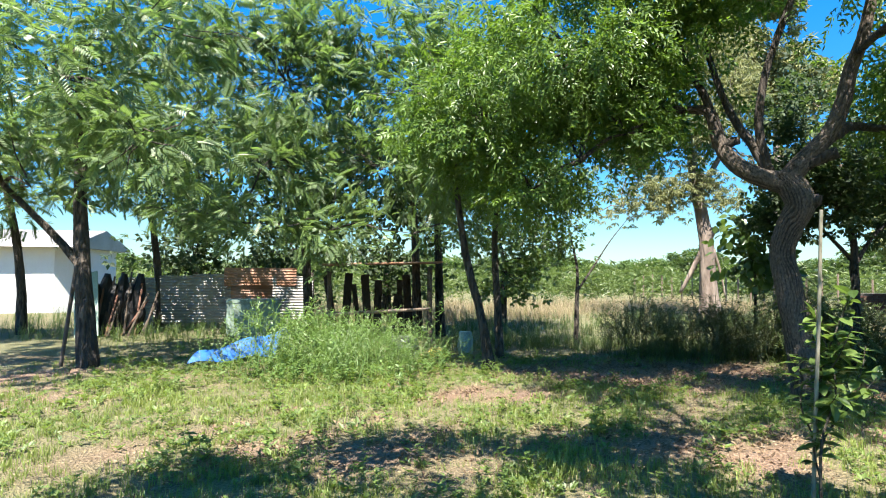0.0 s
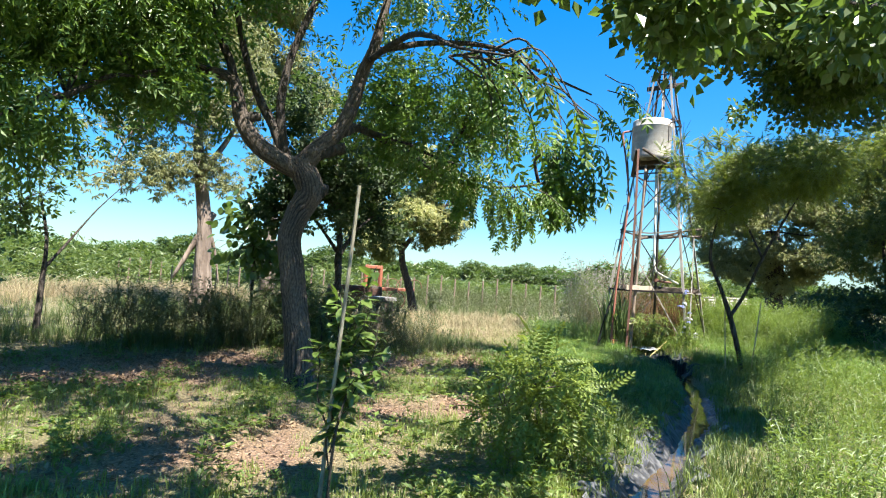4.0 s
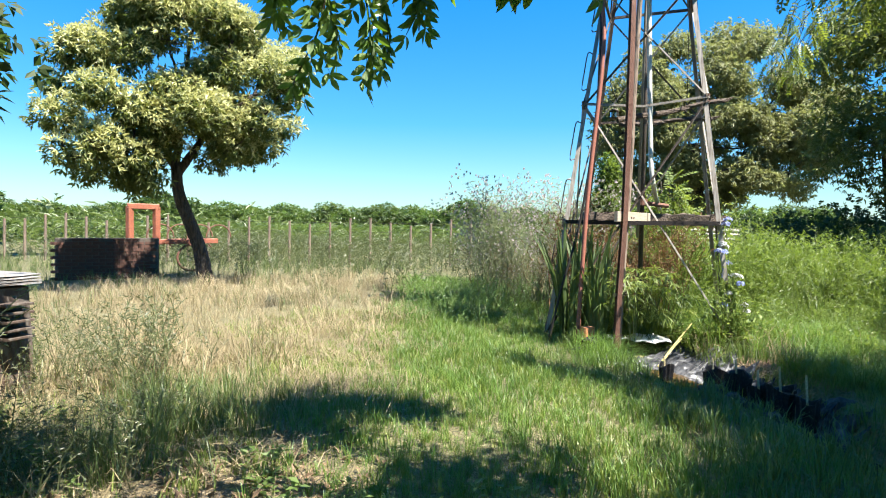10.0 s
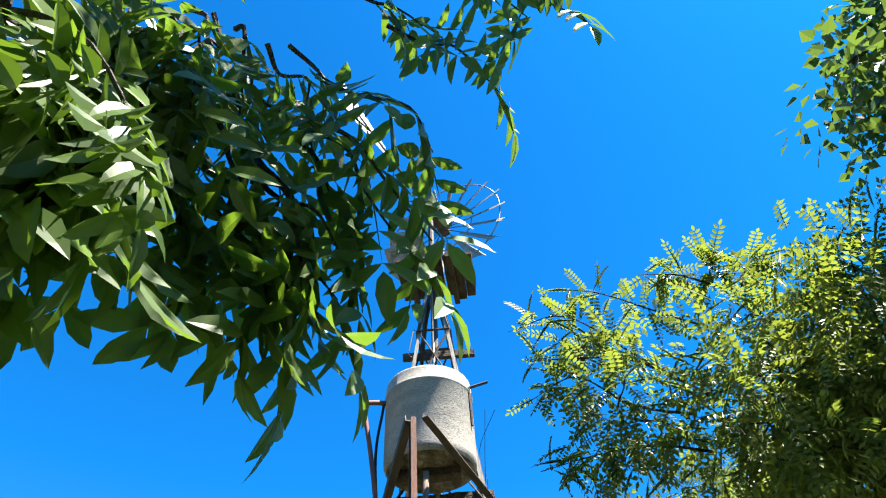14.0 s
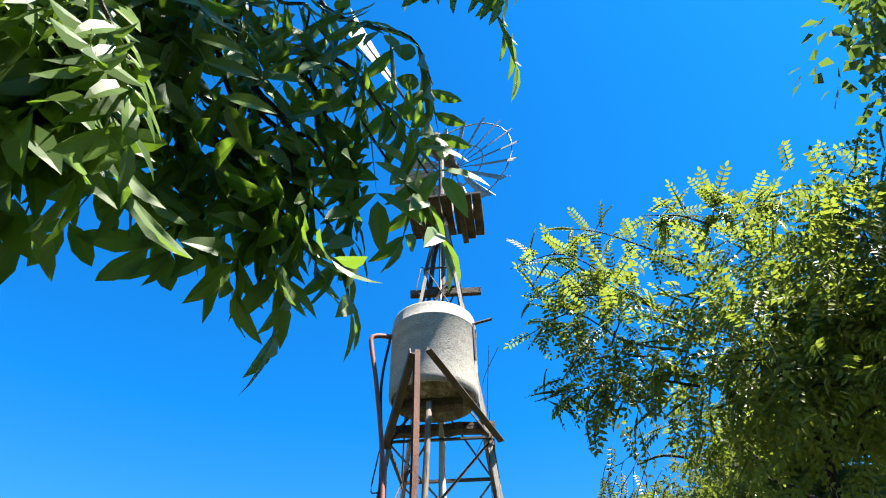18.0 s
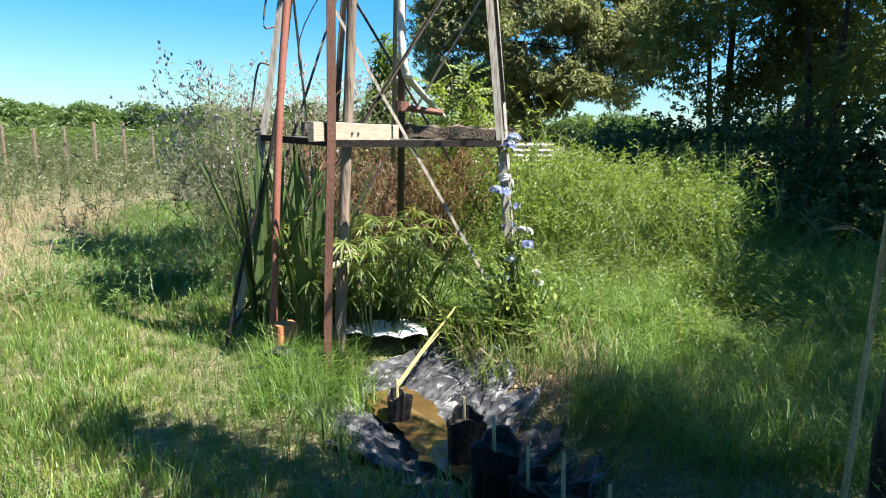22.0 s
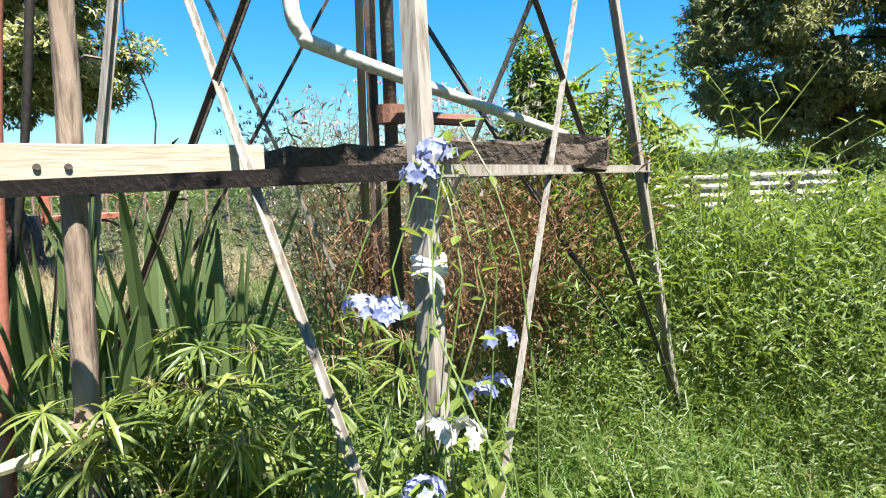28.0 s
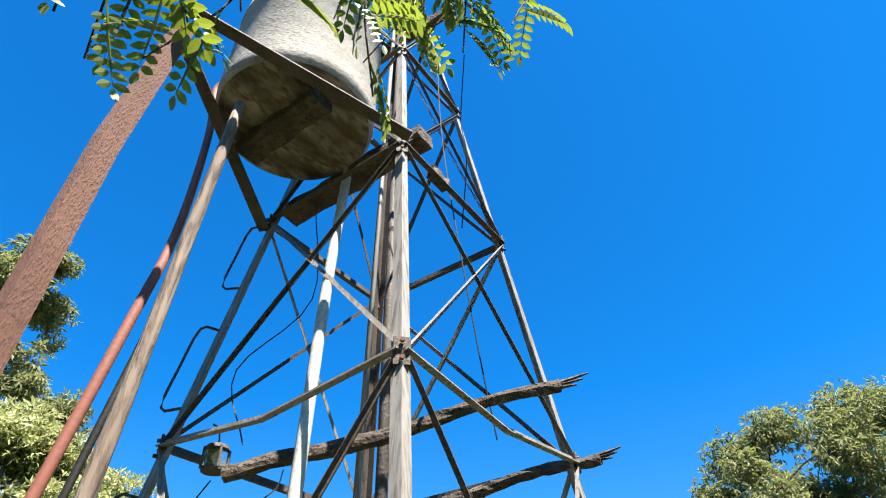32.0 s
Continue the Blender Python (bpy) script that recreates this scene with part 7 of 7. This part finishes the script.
for k, (c, m) in enumerate((((13.72, 5.31, 1.37), 0), ((13.75, 5.29, 1.42), 0), ((13.58, 5.38, 1.08), 0), ((13.62, 5.33, 1.07), 0), ((13.62, 5.21, 0.82), 1), ((13.68, 5.17, 0.80), 1), ((13.52, 5.16, 0.74), 0),
                            ((13.94, 5.32, 0.78), 0), ((13.99, 5.30, 0.79), 0), ((13.98, 5.28, 0.93), 0), ((13.86, 5.10, 0.48), 1), ((13.84, 5.08, 0.42), 1), ((13.62, 5.26, 0.62), 1), ((13.6, 5.3, 0.5), 0))):
    flower_head(c, 0.05, 22, WHITEPETAL if m else PETAL, 530 + k, plum, "white flower head" if m else "pale blue flower head")

# ---- yard behind the clearing ----
def corrugated(name, p0, p1, z0, z1, material, label, parent):
    """A sheet of corrugated iron with waves that run level."""
    p0, p1 = np.array(p0, float), np.array(p1, float)
    n = int((z1 - z0) / 0.019)
    d = (p1 - p0) / np.linalg.norm(p1 - p0)
    out = np.array([d[1], -d[0]])
    V, F = [], []
    for m in range(n + 1):
        z = z0 + (z1 - z0) * m / n
        o = out * 0.011 * math.sin(2 * math.pi * z / 0.076)
        for th in (0, 0.0015):
            V += [(*(p0 + o + out * th), z), (*(p1 + o + out * th), z)]
    for m in range(n):
        a = 4 * m
        F += [(a, a + 1, a + 5), (a, a + 5, a + 4), (a + 2, a + 7, a + 3), (a + 2, a + 6, a + 7)]
    return part_np(name, (np.array(V), np.array(F)), material, parent, label)


fence = thing("iron_fence", (-5, 16.8, 0), "patched fence of corrugated iron sheets, some rusted", "fence")
xs = [-7.6, -6.7, -5.7, -4.7, -3.6, -2.6]
for k, (a, b) in enumerate(zip(xs, xs[1:])):
    corrugated("iron_sheet", (a - 0.03, 16.7 + 0.02 * (k % 2)), (b + 0.03, 16.8 + 0.02 * (k % 2)), 0.1 + 0.03 * k, 1.35 + 0.05 * (k % 3), RUSTCORR if k == 3 else CORR, "", fence)
corrugated("iron_sheet", (-4.9, 16.68), (-3.0, 16.72), 1.12, 1.62, RUSTCORR, "rust-streaked upper sheet", fence)
for x in (-7.6, -5.7, -3.7, -2.6):
    part_np("fence_post", tube([(x, 16.9, -0.1, 0.05), (x, 16.9, 1.5, 0.045)], 8, 2, 0.05), OLDWOOD, fence)
fridge = thing("old_freezer", (-3.7, 14.9, 0), "discarded pale green freezer lying in the weeds", "freezer")
part_np("cabinet", box((-3.7, 14.9, 0.0), (1.2, 0.65, 0.78), 0.25), GREENPAINT, fridge)
part_np("lid", box((-3.7, 14.9, 0.785), (1.22, 0.67, 0.07), 0.25), GREENPAINT, fridge)
part_np("handle", box((-3.62, 14.55, 0.7), (0.14, 0.03, 0.03), 0.25), DARKSTEEL, fridge)
tarp = thing("blue_tarpaulin", (-3.2, 10.7, 0), "blue tarpaulin draped over a heap in the weeds", "tarpaulin")
TV, TF = [], []
for a in range(15):
    for b in range(8):
        s, r = a / 14, b / 7
        TV.append((-3.55 + 1.15 * s + 0.2 * r, 10.2 + 0.95 * s + 0.75 * (r - 0.3), 0.05 + 0.42 * math.sin(math.pi * min(r * 1.05, 1)) * (0.35 + 0.65 * s) + 0.03 * math.sin(11 * s + 5 * r)))
for a in range(14):
    for b in range(7):
        k = a * 8 + b
        TF += [(k, k + 8, k + 9), (k, k + 9, k + 1)]
part_np("cloth", (np.array(TV), np.array(TF)), BLUETARP, tarp, "", True)
panel = thing("leaning_panel", (-7.3, 14.5, 0), "faded green panel leaning against the scrap heap", "panel")
part_np("sheet", prism(rect(0.55, 0.025), (-7.2, 14.3, 0.0), (-7.5, 14.8, 1.45), (0, 1, 0.3)), GREENPAINT, panel)
for k in range(12):
    g = rng_of(600 + k)
    x, y = -7.2 + 0.09 * k, 14.7 + g.normal(0, 0.12)
    s = thing("scrap_pole", (x, y, 0), "dark old pole leaning in a scrap heap", "pole", "scrap poles")
    part_np("pole", tube([(x, y, 0, 0.025), (x + g.normal(0, 0.25), y + 0.5, g.uniform(0.8, 1.5), 0.022)], 6, 2), RUST if k % 3 == 0 else OLDWOOD, s)
dark = thing("scrap_heap", (-7.0, 15.1, 0), "heap of dark bundled scrap beside the fence", "scrap")
g = rng_of(620)
# rounded dark bundles added in place of scrap of unknown form
for k in range(6):
    c = np.array([-7.45 + 0.17 * k, 15.1 + 0.05 * k, 0.0])
    part_np("scrap_bundle", tube([(*c, 0.16), (*(c + (0, 0, 0.5)), 0.2), (*(c + (0.05, 0, 1.0)), 0.16), (*(c + (0.1, 0, 1.2 + 0.25 * (k % 2))), 0.06)], 9, 2, 0.18, k), BAG, dark)
wall = thing("white_building", (-21, 24, 0), "bright white plastered outbuilding beyond the trees", "building")
part_np("wall", box((-18.9, 25, 0), (13, 5, 2.4), 0.1), WHITEWALL, wall)
part_np("roof", prism([(-3.0, 0), (3.0, 0), (2.9, 0.12), (0, 0.8), (-2.9, 0.12)], (-25.6, 24.3, 2.4), (-12.2, 25.7, 2.4)), CORR, wall)
part_np("roof_pole", tube([(-5.44, 10.0, -0.1, 0.03), (-5.25, 10.2, 2.4, 0.028)], 8, 1), DARKSTEEL, thing("steel_prop", (-5.4, 10.0, 0), "thin dark steel prop leaning against the tree", "prop"))
shed = thing("plank_shed", (-0.7, 13.6, 0), "low dark shed of old planks under the trees", "shed")
for k in range(11):
    x, q = -1.7 + 0.19 * k, rng_of(630 + k)
    if k in (2, 6):
        continue
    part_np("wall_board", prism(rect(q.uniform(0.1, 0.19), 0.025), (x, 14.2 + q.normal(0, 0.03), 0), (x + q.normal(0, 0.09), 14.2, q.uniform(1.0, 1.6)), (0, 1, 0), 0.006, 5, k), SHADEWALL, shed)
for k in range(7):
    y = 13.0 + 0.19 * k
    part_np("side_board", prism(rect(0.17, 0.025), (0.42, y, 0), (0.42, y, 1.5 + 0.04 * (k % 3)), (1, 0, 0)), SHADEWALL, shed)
part_np("roof_sheet", prism(rect(1.6, 0.03), (-1.9, 13.5, 1.66), (0.65, 13.5, 1.72)), RUSTCORR, shed)
for x in (-1.7, 0.4):
    part_np("corner_post", tube([(x, 12.9, -0.1, 0.05), (x, 12.9, 1.62, 0.045)], 8, 1), OLDWOOD, shed)
part_np("rail", tube([(-1.8, 12.8, 0.62, 0.04), (0.4, 12.7, 0.75, 0.03)], 8, 2, 0.05), POSTWOOD, shed)
for k, (x, y, sx, sy, sz, mat, label) in enumerate(((-0.15, 11.1, 0.5, 0.35, 0.35, PLASTIC, "grey plastic sack slumped in the weeds"), (0.42, 11.0, 0.3, 0.2, 0.16, YELLOW, "yellow plastic sack on the rubbish heap"),
                                                   (0.95, 11.2, 0.28, 0.28, 0.42, GREENPAINT, "dented green drum in the weeds"))):
    r = thing(("sack", "sack", "drum")[k], (x, y, 0), label, ("sack", "sack", "drum")[k])
    part_np("body", tube([(x, y, 0.0, sx * 0.45), (x, y, sz * 0.5, sx * 0.52), (x, y, sz, sx * 0.4)], 12, 3, 0.03 if k == 2 else 0.12, k), mat, r)

# ---- pasture: drum, machine, fences, hedges ----
drum = thing("rusty_tin_drum", (9.0, 10.2, 0), "squashed rusty tin drum with folded sheets on top", "drum")
V = np.array([(8.62, 9.95, 0), (9.3, 10.05, 0), (9.3, 10.6, 0), (8.55, 10.6, 0), (8.86, 10.0, 0.80), (9.26, 10.06, 0.80), (9.26, 10.5, 0.82), (8.82, 10.5, 0.82)])
part_np("body", (V, np.array([(0, 1, 5), (0, 5, 4), (1, 2, 6), (1, 6, 5), (2, 3, 7), (2, 7, 6), (3, 0, 4), (3, 4, 7), (4, 5, 6), (4, 6, 7)])), DRUMRUST, drum)
for k in range(5):
    part_np("louvre", prism(rect(0.22, 0.018), (9.0, 9.985 + 0.003 * k, 0.45 + 0.06 * k), (9.2, 10.02, 0.45 + 0.06 * k), (0, 0, 1)), DRUMRUST, drum)
for k in range(4):
    part_np("folded_sheet", prism(rect(0.5, 0.012), (8.80 - 0.02 * k, 10.25, 0.825 + 0.022 * k), (9.32, 10.24 + 0.02 * k, 0.83 + 0.02 * k), (0, 0, 1), 0.004, 4, k), CORR, drum)
machine = thing("red_farm_machine", (16.19, 18.11, 0), "old red farm implement with a square frame in the weeds", "farm machine")
mx, my, ux, uy = 16.19, 18.11, 0.86, -0.5
pt = lambda s, d, z: (mx + 0.78 * (ux * s - uy * d), my + 0.78 * (uy * s + ux * d), 0.94 * z)  # noqa: E731
for s in (0.0, 0.75):
    part_np("upright", prism(rect(0.14, 0.14), pt(s, 0, 0.8), pt(s, 0, 1.78)), REDPAINT, machine)
part_np("top_bar", prism(rect(0.14, 0.14), pt(-0.07, 0, 1.78), pt(0.82, 0, 1.78)), REDPAINT, machine)
for d in (0, 0.5):
    part_np("frame_bar", prism(rect(0.1, 0.12), pt(-0.5, d, 0.85), pt(2.6, d, 0.9)), REDPAINT, machine)
for s in (0.9, 1.5, 2.1, 2.7):
    ring = [(*pt(s + 0.40 * math.cos(x), 0.25, 1.0 + 0.34 * math.sin(x)), 0.018) for x in np.linspace(0, math.pi * 1.3, 12)]
    part_np("tine", tube(ring, 6, 1), RUST, machine)
for s in (0.2, 1.9):
    ring = [(*pt(s + 0.43 * math.cos(x), 0.6, 0.42 + 0.36 * math.sin(x)), 0.03) for x in np.linspace(0, math.pi * 2, 21)]
    part_np("wheel", tube(ring, 6, 1), RUST, machine)
ruin = thing("brick_ruin", (15.87, 17.7, 0), "low ruined wall of dark old brick", "wall")
part_np("core", box((15.57, 18.0, 0), (2.05, 0.42, 0.92), -0.5), MORTAR, ruin)
bm_brick = mesh_np("brick", *box((0, 0, 0), (0.24, 0.03, 0.065)), BRICKRED)
for row in range(12):
    for col in range(10):
        s = -1.0 + 0.262 * col + (0.13 if row % 2 else 0)
        if s > 0.95 or (row == 11 and col % 3 == 0):
            continue
        b = new("brick", bm_brick)
        b.parent = ruin
        b.matrix_local = pose(-0.3 + s * math.cos(-0.5) - 0.218 * math.sin(0.5), 0.3 + s * math.sin(-0.5) - 0.218 * math.cos(0.5), 0.01 + 0.077 * row, 0, 0, math.degrees(-0.5))
for k in range(46):
    s = k / 45
    x, y = 27.0 - 13.0 * s, 8.0 + 27 * s
    f = thing("fence_post", (x, y, 0), "grey wooden fence post in the far pasture", "fence post", "pasture fence posts")
    part_np("post", tube([(x, y, -0.1, 0.045), (x + 0.02, y, 1.45 + 0.12 * math.sin(5 * k), 0.04)], 6, 1), POSTWOOD, f)
for z in (0.7, 1.1, 1.4):
    alone("fence_wire", tube([(27.0, 8.0, z, 0.004), (20.5, 21.5, z - 0.02, 0.004), (14.0, 35.0, z, 0.004)], 4, 3), WIRE, "thin wire of the pasture fence", "wire", "pasture fence wires")
for k, (x, y, z0, z1, a) in enumerate(((17.6, 5.85, 1.05, 1.34, 0.1), (18.4, 5.3, 1.1, 1.36, 0.0))):
    s = thing("iron_sheet_stack", (x, y, 0), "bent grey corrugated sheet propped up in the weeds", "iron sheet", "iron sheets in the weeds")
    corrugated("iron_sheet", (x - 0.22 + a, y + 0.28), (x + 0.22, y - 0.28 + a), z0, z1, CORR, "", s)
    part_np("prop", tube([(x, y, -0.1, 0.04), (x, y, z1 - 0.05, 0.035)], 7, 1), OLDWOOD, s)
# far tree lines
g = rng_of(700)
clump = foliage(*crown_cloud([(0, 0, 3.4, 3.2, 2.6, 1.8), (2.2, 0.4, 2.4, 2.2, 2.0, 1.6), (-2.3, 0.2, 2.6, 2.2, 2.0, 1.6), (0.4, 0, 1.0, 3.4, 2.4, 1.0)], 1500, g, 0.15, 0.3), FINE_SPRAY, 0.45, 0.8, g, 0.2)
clump_mesh = mesh_np("far_tree_crown", *clump, BROAD)
dark_mesh = clump_mesh.copy()
dark_mesh.materials[0] = DARKLEAF
for k in range(110):
    a = radians(-100 + 1.55 * k + g.normal(0, 0.5))
    r = g.uniform(105, 140)
    x, y = 6 - r * math.sin(a - radians(10)), 6 + r * math.cos(a - radians(10))
    s = g.uniform(0.7, 1.15) * (1.0 if k % 9 else 1.5)
    o = new("far_tree", clump_mesh if k % 3 else dark_mesh)
    o.matrix_basis = pose(x, y, -0.2, 0, 0, g.uniform(0, 360)) @ Matrix.Diagonal((s * 1.3, s * 1.2, s * 0.9, 1))
    tagged(o, "distant tree of the dark green tree line", "tree", "distant tree line", "stuff")
for k in range(26):
    a = radians(-88 + 4.0 * k)
    x, y = 8 + 46 * math.sin(-a), 10 + 46 * math.cos(a)
    o = new("far_hedge", dark_mesh if k % 2 else clump_mesh)
    o.matrix_basis = pose(x, y, -0.3, 0, 0, g.uniform(0, 360)) @ Matrix.Diagonal((1.0, 0.8, 0.30, 1))
    tagged(o, "low green hedge across the pasture", "hedge", "far hedges", "stuff")
